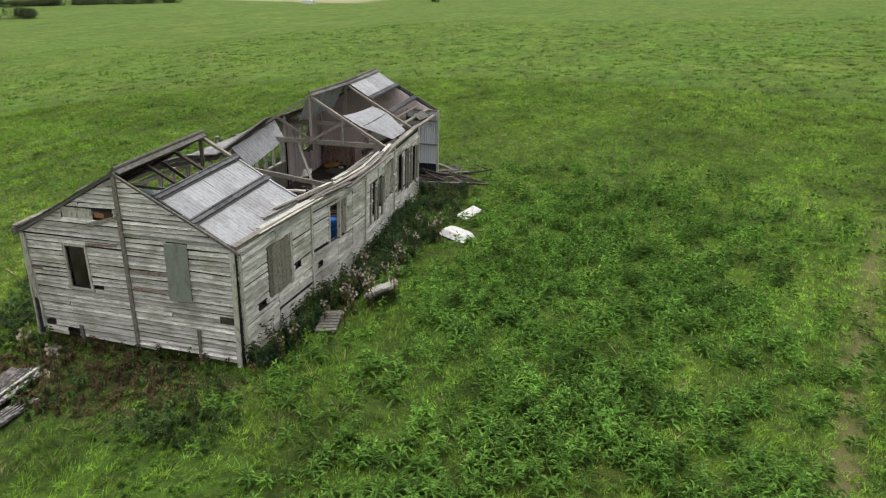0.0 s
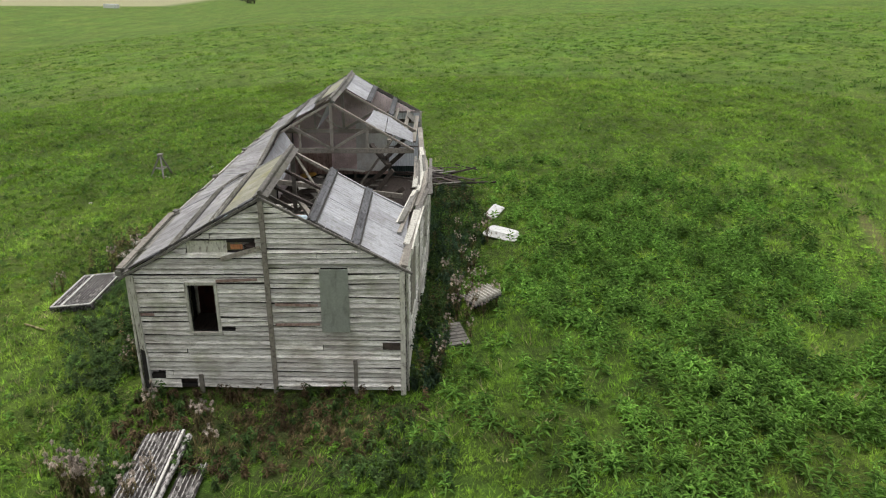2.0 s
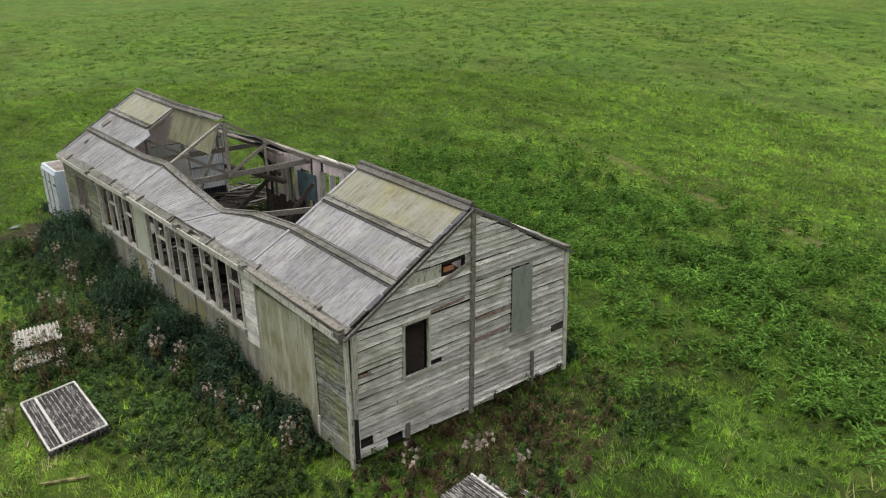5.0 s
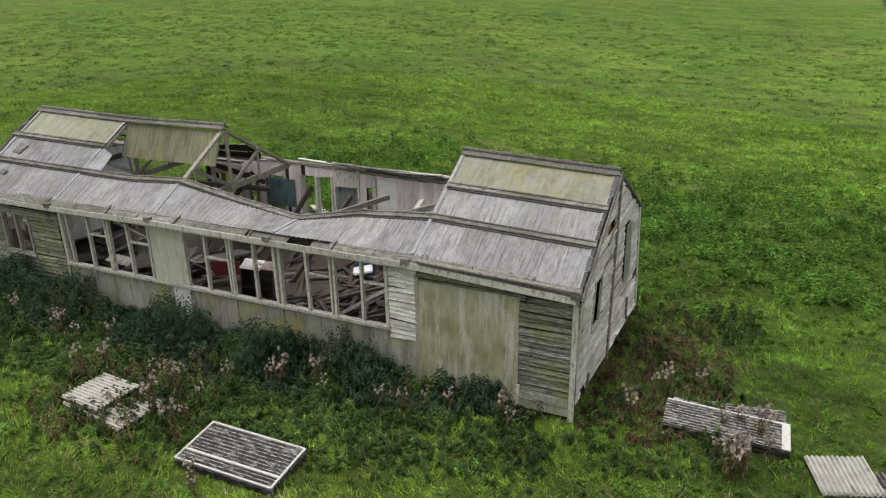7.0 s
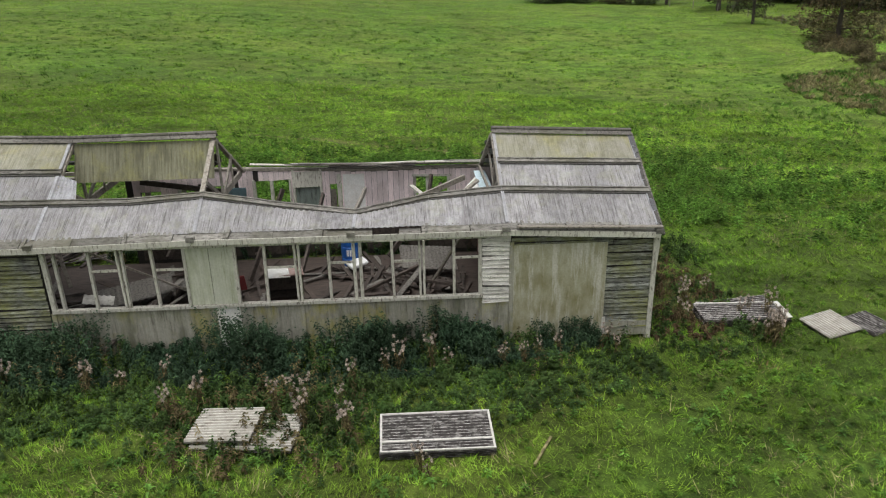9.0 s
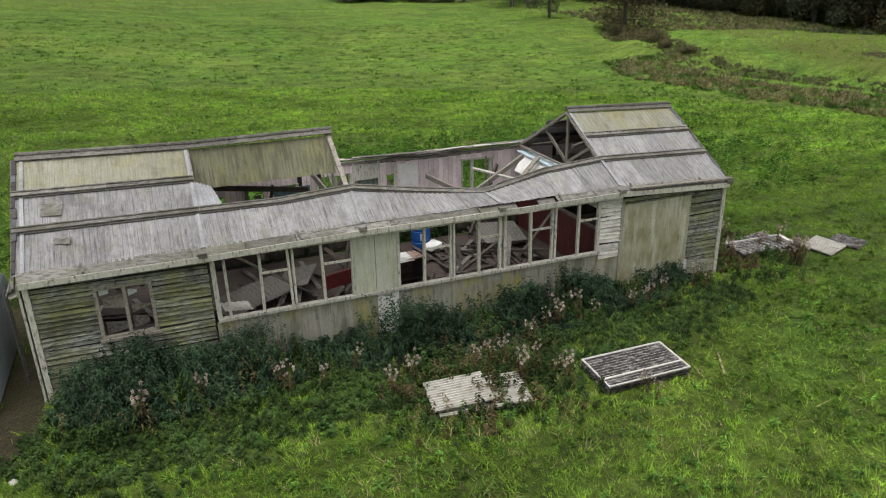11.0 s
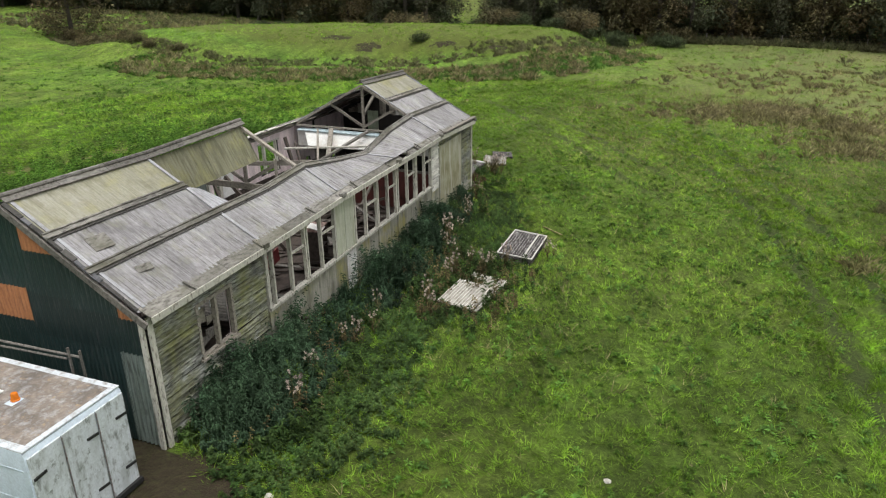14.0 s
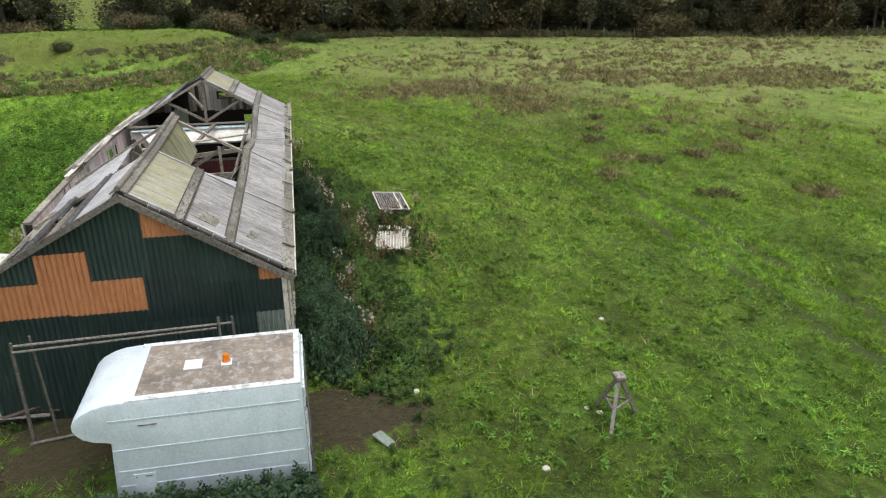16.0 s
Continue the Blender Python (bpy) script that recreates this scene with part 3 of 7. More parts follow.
def corrugated(bm, a, b, c, d, waves, amp=0.022, rows=5, sag=0.0, thick=0.008, steps=6, ragged=0.0, seed=0):
    """A corrugated sheet with corners a, b (along the lower edge) and d, c (along the upper edge); the ridges run from lower to upper edge."""
    rng = random.Random(seed)
    a, b, c, d = (Vector(p) for p in (a, b, c, d))
    nrm = (b - a).cross(d - a).normalized()
    n = max(2, int(waves * steps))
    cols = []
    for layer in (0, 1):
        grid = []
        for i in range(n + 1):
            u = i / n
            cut = rng.uniform(0, ragged) if ragged and layer == 0 else 0
            col = []
            for j in range(rows + 1):
                v = max(j / rows, cut) if j == 0 else j / rows
                p = (a * (1 - u) + b * u) * (1 - v) + (d * (1 - u) + c * u) * v
                p = p + nrm * (amp * math.sin(u * waves * math.tau) - layer * thick) - Vector((0, 0, sag * 4 * u * (1 - u) * (0.4 + 0.6 * v)))
                col.append(bm.verts.new(p))
            grid.append(col)
        cols.append(grid)
    top, low = cols
    for i in range(n):
        for j in range(rows):
            bm.faces.new([top[i][j], top[i + 1][j], top[i + 1][j + 1], top[i][j + 1]])
            bm.faces.new([low[i][j], low[i][j + 1], low[i + 1][j + 1], low[i + 1][j]]).material_index = 1
        for j in (0, rows):
            bm.faces.new([top[i][j], low[i][j], low[i + 1][j], top[i + 1][j]])
    for j in range(rows):
        for i in (0, n):
            bm.faces.new([top[i][j], top[i][j + 1], low[i][j + 1], low[i][j]])


def smooth(ob, angle=40):
    ob.data.shade_smooth()
    ob.data.set_sharp_from_angle(angle=radians(angle))
    return ob


def fast_mesh(name, verts, faces, mat, label="", category="", kind="stuff"):
    """A large joined mesh from arrays: verts (n, 3), faces (m, k) with k the same for all."""
    me = bpy.data.meshes.new(name)
    k = faces.shape[1]
    me.vertices.add(len(verts))
    me.vertices.foreach_set("co", np.ascontiguousarray(verts, dtype=np.float32).ravel())
    me.loops.add(faces.size)
    me.loops.foreach_set("vertex_index", np.ascontiguousarray(faces, dtype=np.int32).ravel())
    me.polygons.add(len(faces))
    me.polygons.foreach_set("loop_start", np.arange(0, faces.size, k, dtype=np.int32))
    me.update(calc_edges=True)
    me.materials.append(M[mat])
    return tagged(new(name, me), label, category, "", kind)


# ---- the lie of the land ----
def bell(d):
    return np.exp(-d * d)


def along(x, y, pts):
    """Distance from a bent line, for arrays."""
    best = np.full(np.shape(x), 1e9)
    for (ax, ay), (bx, by) in zip(pts, pts[1:]):
        dx, dy = bx - ax, by - ay
        t = np.clip(((x - ax) * dx + (y - ay) * dy) / (dx * dx + dy * dy), 0, 1)
        best = np.minimum(best, np.hypot(x - ax - t * dx, y - ay - t * dy))
    return best


DITCH = [(59, 66), (56.6, 61), (54, 53), (51.5, 45), (51.5, 39.5), (54.3, 33.5), (56, 27), (57, 19.5), (58.5, 12), (61, 7.7), (66.4, 3.3), (78, 0)]
MOUND = [(57, 47), (64, 44), (68, 36), (68.5, 27), (68, 19), (65.5, 12)]


def soft(v, w=1.5):
    return w * np.logaddexp(0, np.asarray(v, float) / w)


def land(x, y):
    x, y = np.asarray(x, float), np.asarray(y, float)
    east = 1 / (1 + np.exp(-(x - 4) / 7))
    north = soft(y - 7, 2) - soft(y - 110, 10)
    z = (0.057 * (1 - east) - 0.016 * east) * north + 0.093 * (soft(y - 48, 5) - soft(y - 105, 10)) * east
    z = z + 0.0195 * soft(-3 - x, 3) - 0.0045 * soft(-40 - x, 6)
    z = z - 0.072 * (soft(-1.0 - y, 0.8) - soft(-7 - y, 2)) - 0.12 * (soft(-25 - y, 5) - soft(-55 - y, 8)) * (1 - east)
    z = z - 0.0246 * (soft(x - 18, 4) - soft(x - 45, 6)) - 0.4 * bell((x - 47) / 14) * bell((y - 17) / 18)
    z = z - 0.5 * bell(along(x, y, DITCH) / 2.2) + 2.1 * np.exp(-(along(x, y, MOUND) / 9.0) ** 4)
    z = z - 0.22 * bell((x - 21.5) / 3.2) * bell((y + 0.2) / 4.5) + 0.30 * bell((x - 6.5) / 7.5) * bell((y - 9.8) / 2.6)
    far = np.clip(np.hypot(x - 8.8, y - 2.8) / 14 - 0.6, 0, 1)
    z = z + far * (0.08 * np.sin(x * 0.31 + 1.3 * np.sin(y * 0.17)) * np.cos(y * 0.27 + 0.6) + 0.05 * np.sin(x * 0.83 + y * 0.41) * np.cos(y * 0.71 - x * 0.2))
    return z


def at(x, y):
    return float(land(x, y))


def ground():
    def ticks(lo, hi, mid_lo, mid_hi):
        inner = np.arange(mid_lo, mid_hi + 0.01, 0.8)
        g = 1.12 ** np.arange(1, 60)
        left = mid_lo - 0.8 * np.cumsum(g)
        right = mid_hi + 0.8 * np.cumsum(g)
        return np.concatenate([left[left > lo][::-1], inner, right[right < hi]])

    xs, ys = ticks(-1600, 1600, -45, 80), ticks(-1600, 1600, -60, 70)
    gx_, gy_ = np.meshgrid(xs, ys, indexing="ij")
    v = np.stack([gx_, gy_, land(gx_, gy_)], -1).reshape(-1, 3)
    n = len(ys)
    i, j = np.meshgrid(np.arange(len(xs) - 1), np.arange(n - 1), indexing="ij")
    a = (i * n + j).ravel()
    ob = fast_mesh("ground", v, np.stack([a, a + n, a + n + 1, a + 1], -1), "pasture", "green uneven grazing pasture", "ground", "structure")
    ob.data.shade_smooth()


ground()

# ---- the hut: its walls as maps from (along, height, out) to places ----
L, W = 17.64, 5.6
BAYS = [0.0, 3.53, 7.06, 10.6, 14.1, L]


def lerp(x, pts):
    return float(np.interp(x, [p[0] for p in pts], [p[1] for p in pts]))


def gable_x(y, z):
    return L + (z - 2.7) * lerp(y, [(0, 0.055), (W, -0.03)])


def north_bow(x):
    """The back wall bows outward where the roof has gone."""
    return lerp(x, [(0, 0.1), (3.5, 0.16), (7.06, 0.28), (9.0, 0.42), (10.6, 0.48), (12.5, 0.38), (14.1, 0.2), (16, 0.06), (L, 0)])


def wall_s(u, z, o):
    return (u, -o, z)


def wall_n(u, z, o):
    return (u, W + o + north_bow(u) * (0.82 + 0.07 * z), z)


def wall_a(u, z, o):
    return (gable_x(u, z) + o, u, z)


def wall_b(u, z, o):
    return (-o, u, z)


def top_s(u):
    return lerp(u, [(0, 2.76), (3.53, 2.76), (7.06, 2.80), (14.1, 2.78), (L, 2.62)])


def top_n(u):
    return lerp(u, [(3.5, 2.98), (7.06, 2.88), (10.6, 2.70), (12.5, 2.74), (14.1, 2.80), (L, 2.78)])


def slab(bm, wall, u0, u1, z0, z1, o0, o1, z0b=None, z1b=None):
    """A block on a wall; z0b and z1b: its heights at u1, where they differ."""
    z0b = z0 if z0b is None else z0b
    z1b = z1 if z1b is None else z1b
    hexa(bm, [wall(u0, z0, o0), wall(u1, z0b, o0), wall(u1, z0b, o1), wall(u0, z0, o1), wall(u0, z1, o0), wall(u1, z1b, o0), wall(u1, z1b, o1), wall(u0, z1, o1)])


def spans(u0, u1, z0, z1, holes):
    """What the holes (u0, u1, z0, z1) leave of a strip."""
    parts = [(u0, u1)]
    for a, b, c, d in holes:
        if d <= z0 + 0.01 or c >= z1 - 0.01:
            continue
        nxt = []
        for p, q in parts:
            if b <= p or a >= q:
                nxt.append((p, q))
                continue
            if a - p > 0.02:
                nxt.append((p, a))
            if q - b > 0.02:
                nxt.append((b, q))
        parts = nxt
    return parts


hut = thing("derelict_hut", "long derelict weatherboard hut with collapsed roof in a pasture", "hut", Matrix.Translation((0.10, 0, 0)) @ Matrix.Diagonal((0.9943, 1, 1, 1)))


def weatherboards(name, wall, u0, u1, z0, top, holes, mat, joints, seed, low=None, gone=0.03, backing="backing", inner=None, thick=0.09, dado=0.0, gap=(0.004, 0.018)):
    """A boarded wall: a backing with its openings cut through, and the boards as pieces."""
    rng = random.Random(seed)
    bm = bmesh.new()
    cuts = sorted({u0, u1, *[h[0] for h in holes if u0 < h[0] < u1], *[h[1] for h in holes if u0 < h[1] < u1], *[j for j in joints if u0 < j < u1]})
    for a, b in zip(cuts, cuts[1:]):
        mine = sorted((h[2], h[3]) for h in holes if h[0] < (a + b) / 2 < h[1])
        z = z0
        for c, d in mine:
            if c > z + 0.02:
                slab(bm, wall, a, b, z, c, -thick, -0.004)
            z = max(z, d)
        if top(a) - 0.02 > z or top(b) - 0.02 > z:
            slab(bm, wall, a, b, z, max(top(a) - 0.02, z), -thick, -0.004, z, max(top(b) - 0.02, z))
    bmesh.ops.remove_doubles(bm, verts=bm.verts, dist=0.001)
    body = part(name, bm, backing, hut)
    if inner:
        for a, b in zip(cuts, cuts[1:]):
            n = max(1, round((b - a) / 0.16))
            for k in range(n):
                p, q = a + (b - a) * k / n, a + (b - a) * (k + 1) / n - 0.008
                mine = sorted((h[2], h[3]) for h in holes if h[0] < (p + q) / 2 < h[1])
                z = z0 + 0.15
                for c, d in mine + [(min(top(p), top(q)) - 0.03, 99)]:
                    if c > z + 0.05 and rng.random() > 0.05:
                        for lo, hi, paint in ((z, min(c, dado), "dark_timber"), (max(z, dado), c, inner)):
                            if hi - lo > 0.05:
                                bm = bmesh.new()
                                slab(bm, wall, p, q, lo + rng.uniform(0, 0.02), hi - rng.uniform(0, 0.03), -thick - 0.018 - rng.uniform(0, 0.004), -thick - 0.002)
                                part("lining_board", bm, paint, body)
                    z = max(z, d)
    pitch = 0.108
    n = int((max(top(u0), top(u1), top((u0 + u1) / 2)) - z0) / pitch) + 1
    for k in range(n):
        za, zb = z0 + k * pitch, z0 + (k + 1) * pitch - 0.004
        a, b = u0, u1
        if low:
            a, b = low(za)
            if b - a < 0.1:
                continue
            ta, tb = low(zb)
        zt = min(top(a), top(b)) if not low else 99.0
        if za > zt - 0.03:
            continue
        for p, q in spans(a, b, za, zb, holes):
            marks = [j for j in joints if p + 0.15 < j < q - 0.15]
            marks += [m for m in [rng.uniform(p, q)] if q - p > 2.4 and rng.random() < 0.5 and not any(abs(m - j) < 0.5 for j in marks)]
            edges = [p, *sorted(marks), q]
            for r, s in zip(edges, edges[1:]):
                if rng.random() < gone:
                    continue
                d0, d1 = rng.gauss(0, 0.013), rng.gauss(0, 0.013)
                lift = rng.uniform(0.010, 0.028) + (rng.random() < 0.12) * rng.uniform(0.01, 0.035)
                curl = lift + rng.uniform(-0.004, 0.022) * (rng.random() < 0.5)
                r2, s2 = r + rng.uniform(0, 0.012), s - rng.uniform(0.002, 0.014)
                zb2 = min(zb, zt) - rng.uniform(*gap) - rng.uniform(0.01, 0.04) * (rng.random() < 0.13)
                r3, s3 = r2, s2
                if low and r == a:
                    r2, r3 = a, max(ta, a)
                if low and s == b:
                    s2, s3 = b, min(tb, b)
                if s3 - r3 < 0.01:
                    r3 = s3 = (r3 + s3) / 2
                    s3 += 0.01
                bm = bmesh.new()
                hexa(bm, [wall(r2, za + d0, 0.006 + lift), wall(s2, za + d1, 0.006 + curl), wall(s2, za + d1, 0.020 + curl), wall(r2, za + d0, 0.020 + lift),
                          wall(r3, zb2 + d0, 0.000), wall(s3, zb2 + d1, 0.000), wall(s3, zb2 + d1, 0.010), wall(r3, zb2 + d0, 0.010)])
                part("board", bm, mat, body)
    return body


def wall_piece(name, wall, u0, u1, z0, z1, o0, o1, mat, parent, label="", z0b=None, z1b=None):
    bm = bmesh.new()
    slab(bm, wall, u0, u1, z0, z1, o0, o1, z0b, z1b)
    return part(name, bm, mat, parent, label)


# the boarded gable
RIDGE_A = 4.26


def rake_a(u):
    return lerp(u, [(0, 2.66), (W / 2, RIDGE_A), (W, 2.76)])


def low_a(z):
    a = 0.0 if z <= 2.66 else (z - 2.66) / (RIDGE_A - 2.66) * W / 2
    b = W if z <= 2.76 else W - (z - 2.76) / (RIDGE_A - 2.76) * W / 2
    return a + 0.02, b - 0.02


holes_a = [(1.16, 1.70, 1.36, 2.44), (1.25, 2.62, 3.16, 3.36), (0.10, 0.42, 0.30, 0.42), (0.75, 1.10, 0.06, 0.22), (3.45, 4.45, -0.12, 0.06), (0.10, 0.36, 1.72, 1.81), (1.78, 2.05, 1.40, 1.45), (3.90, 4.42, 1.43, 2.78)]
gable_wall = weatherboards("gable_wall", wall_a, 0.0, W, 0.0, rake_a, holes_a, "white_board", [2.79], 11, low=low_a, gone=0.0, inner=None, gap=(0.006, 0.022))
for u0, u1, z, d in ((2.90, 3.82, 1.51, 0.02), (1.76, 2.60, 2.50, 0.04), (0.12, 0.40, 1.74, 0.0), (2.92, 3.80, 1.97, -0.01)):
    wall_piece("split_board", wall_a, u0, u1, z, z + 0.06, 0.034, 0.046, "dado", gable_wall, "rust-stained split board", z + d, z + d + 0.05)
for u, z0, z1, w in ((0.05, -0.12, 2.66, 0.11), (2.80, -0.10, 4.24, 0.10), (5.55, -0.15, 2.74, 0.11), (4.53, -0.2, 0.72, 0.08), (1.20, -0.15, 0.34, 0.09)):
    wall_piece("post", wall_a, u - w / 2, u + w / 2, z0, z1, 0.03, 0.075, "cream_timber" if w > 0.1 else "grey_timber", gable_wall)
window = wall_piece("boarded_window", wall_a, 3.87, 4.45, 1.40, 2.80, 0.066, 0.085, "board_up", gable_wall, "grey-green plyboard over a window")
for u0, u1, z0, z1 in ((1.10, 1.16, 1.32, 2.46), (1.70, 1.76, 1.32, 2.46), (1.10, 1.76, 2.44, 2.50), (1.06, 1.80, 1.30, 1.36)):
    wall_piece("window_frame", wall_a, u0, u1, z0, z1, -0.06, 0.05, "cream_timber", gable_wall)
wall_piece("patch_board", wall_a, 1.25, 2.05, 3.14, 3.40, -0.02, -0.003, "cream_timber", gable_wall)
wall_piece("patch_board", wall_a, 2.12, 2.36, 3.21, 3.31, -0.03, -0.012, "orange_sheet", gable_wall, "orange board in a gap of the boards")
bm = bmesh.new()
beam(bm, wall_a(1.92, 3.02, 0.06), wall_a(2.72, 3.26, 0.05), 0.09, 0.025, up=(1, 0, 0))
part("loose_board", bm, "grey_timber", gable_wall)
wall_piece("patch_board", wall_a, 5.12, 5.50, 0.98, 1.14, 0.036, 0.05, "dark_timber", gable_wall)

rng = random.Random(3)
for k in range(34):
    y = 0.45 + k * 0.14
    top_ = min(rake_a(y), rake_a(y + 0.13)) - 0.16
    z = 2.64
    for lo, hi in (((2.64, 3.12), (3.40, top_)) if 1.2 < y < 2.62 else ((2.64, top_),)):
        if hi - lo > 0.06 and rng.random() > 0.07 and not 3.78 < y < 4.42:
            wall_piece("inner_lining", wall_a, y, y + 0.132, lo + rng.uniform(0, 0.05), hi, -0.12, -0.097, rng.choice(("cream_timber", "grey_timber", "grey_timber", "plaster")), gable_wall)

# the glazed side
holes_s = [(1.28, 2.34, 1.26, 2.38)]
side_wall = weatherboards("side_wall", wall_s, 0.0, 3.55, 0.0, top_s, holes_s, "mossy_board", [1.7], 21, gone=0.0, inner="pink", gap=(0.012, 0.030))
end_wall = weatherboards("side_wall", wall_s, 14.2, L - 0.02, 0.0, top_s, [(14.22, 16.42, 0.12, 2.36)], "mossy_board", [], 22, gone=0.02, inner="plaster", gap=(0.012, 0.026))
near_wall = weatherboards("side_wall", wall_s, 13.52, 14.2, 1.0, top_s, [], "white_board", [], 23, gone=0.0, inner="plaster")
for u, z0, z1 in ((0.05, -0.1, 2.72), (L - 0.06, -0.1, 2.6)):
    wall_piece("corner_post", wall_s, u - 0.055, u + 0.055, z0, z1, 0.03, 0.075, "cream_timber", side_wall if u < 5 else end_wall)
wall_piece("flat_sheet", wall_s, 14.24, 16.45, 0.08, 2.42, 0.036, 0.046, "mossy_panel", end_wall, "algae-stained flat cement sheet")
wall_piece("flat_sheet", wall_s, 16.5, 17.55, 0.0, 0.36, 0.036, 0.05, "render", end_wall)
wall_piece("post", wall_s, 16.42, 16.50, 0.0, 0.5, 0.03, 0.07, "white_board", end_wall)

# window of two lights in the boarded bay
win = thing("casement_window", "empty two-light window frame with peeling paint", "")
win.parent = hut
for u0, u1, z0, z1 in ((1.24, 1.31, 1.22, 2.42), (2.31, 2.38, 1.22, 2.42), (1.31, 2.31, 2.35, 2.42), (1.31, 2.31, 1.22, 1.28), (1.79, 1.86, 1.28, 2.35)):
    wall_piece("window_frame", wall_s, u0, u1, z0, z1, -0.05, 0.055, "grey_timber", win)
wall_piece("sill", wall_s, 1.20, 2.42, 1.18, 1.23, -0.05, 0.09, "grey_timber", win)

# The two galv pieces stand in for daylight from the far side; others are boards.
for u0, u1, z0, z1, o, mat, drop in ((1.33, 1.52, 2.18, 2.33, -0.08, "galv", 0.03), (1.88, 2.06, 2.06, 2.22, -0.14, "galv", 0.06), (1.36, 1.78, 1.84, 2.06, -0.22, "grey_timber", -0.07), (1.34, 1.80, 1.16, 1.50, -0.25, "rotten", 0.12),
                                  (1.9, 2.3, 1.60, 1.80, -0.30, "grey_timber", 0.12), (1.88, 2.2, 1.2, 1.5, -0.35, "rotten", 0.08)):
    wall_piece("hanging_scrap", wall_s, u0, u1, z0, z1, o - 0.015, o, mat, win, "torn board and daylight patches behind the empty frame", z0 + drop, z1 - drop * 0.6)

# the long band of windows: sill, posts, mullions, transoms, and cement panels below
band = thing("window_band", "long band of glassless window frames with peeling cream paint", "")
band.parent = hut
wall_piece("sill", wall_s, 3.62, 13.54, 1.15, 1.22, -0.07, 0.07, "cream_timber", band)
wall_piece("head", wall_s, 3.62, 13.54, 2.62, 2.74, -0.07, 0.03, "cream_timber", band)
rng = random.Random(5)
for u, w in ((3.66, 0.10), (3.90, 0.06), (4.64, 0.06), (5.30, 0.05), (5.38, 0.05), (6.06, 0.06), (6.75, 0.07), (7.88, 0.07), (8.54, 0.06), (9.24, 0.05), (9.32, 0.05),
             (10.0, 0.06), (10.58, 0.07), (10.72, 0.07), (11.46, 0.06), (12.08, 0.05), (12.17, 0.05), (12.87, 0.06), (13.48, 0.08)):
    d = rng.gauss(0, 0.012)
    bm = bmesh.new()
    o = -0.05
    hexa(bm, [wall_s(u - w / 2, 1.22, o), wall_s(u + w / 2, 1.22, o), wall_s(u + w / 2, 1.22, 0.045), wall_s(u - w / 2, 1.22, 0.045),
              wall_s(u - w / 2 + d, 2.62, o), wall_s(u + w / 2 + d, 2.62, o), wall_s(u + w / 2 + d, 2.62, 0.045), wall_s(u - w / 2 + d, 2.62, 0.045)])
    part("mullion", bm, "cream_timber", band)
for u0, u1, z in ((4.67, 5.27, 2.12), (6.09, 6.72, 2.10), (8.57, 9.21, 2.06), (10.03, 10.54, 2.12), (11.49, 12.05, 2.10), (12.90, 13.44, 2.14)):
    wall_piece("transom", wall_s, u0, u1, z, z + 0.045, -0.03, 0.03, "cream_timber", band)
wall_piece("blind_panel", wall_s, 6.79, 7.30, 1.23, 2.62, -0.02, 0.02, "pale_panel", band, "pale green-streaked sheet")
wall_piece("blind_panel", wall_s, 7.315, 7.84, 1.23, 2.62, -0.02, 0.024, "pale_panel", band, "pale green-streaked sheet")
dado = thing("cement_panels", "streaked grey-green cement panels with yellow lichen under windows", "")
dado.parent = hut
edges = [3.62, 5.2, 6.78, 7.32, 7.86, 9.30, 10.65, 12.1, 13.52, 14.2]
for k, (u0, u1) in enumerate(zip(edges, edges[1:])):
    wall_piece("panel", wall_s, u0 + 0.002, u1 - 0.002, -0.35, 1.145 if u0 < 13.5 else 1.0, -0.06, 0.012 + 0.003 * (k % 2), "plaster" if k == 3 else "render", dado)
for u in (3.63, 9.30, 10.65, 14.21):
    wall_piece("strip", wall_s, u - 0.05, u + 0.05, -0.05, 1.15 if u < 14 else 2.5, 0.022, 0.05, "render", dado)

# the back wall
holes_n = [(15.3, 16.35, 1.12, 2.36), (16.5, 16.9, 0.98, 1.1), (14.7, 15.0, 1.3, 1.45), (12.05, 13.15, 1.40, 2.48), (7.24, 8.30, 1.30, 2.50), (8.42, 9.22, 1.30, 2.24),
           (9.5, 9.85, 1.2, 2.3), (5.0, 5.6, 1.1, 2.4), (6.0, 6.65, 1.1, 2.4), (3.9, 4.5, 1.1, 2.3), (13.5, 13.8, 0.9, 1.06)]
back_wall = weatherboards("back_wall", wall_n, 3.5, L - 0.02, 0.0, top_n, holes_n, "white_board", [5.3, 7.06, 8.8, 10.6, 11.6, 12.6, 14.1, 15.9], 31, gone=0.05, inner="pink", dado=1.25)
for u, z0, z1, w in ((7.06, 0, 2.86, 0.08), (10.6, 0, 2.70, 0.08), (14.1, 0, 2.80, 0.08), (L - 0.07, -0.15, 2.74, 0.11), (3.56, 0, 2.96, 0.1)):
    wall_piece("post", wall_n, u - w / 2, u + w / 2, z0, z1, 0.03, 0.07, "cream_timber", back_wall)
rng = random.Random(6)
for k in range(5):
    u = 15.32 + k * 0.205
    wall_piece("plank", wall_n, u, u + 0.195, 1.08 + rng.uniform(-0.04, 0.02), 2.38 + rng.uniform(-0.05, 0.05), 0.0, 0.045, "grey_timber", back_wall)
wall_piece("plank", wall_n, 15.16, 15.28, 1.05, 2.42, 0.035, 0.06, "cream_timber", back_wall)
for u in (12.08, 12.47, 13.12):
    wall_piece("mullion", wall_n, u - 0.045, u + 0.045, 1.40, 2.48, -0.05, 0.045, "cream_timber", back_wall)
wall_piece("lintel", wall_n, 12.0, 13.2, 2.48, 2.54, -0.12, 0.045, "cream_timber", back_wall)
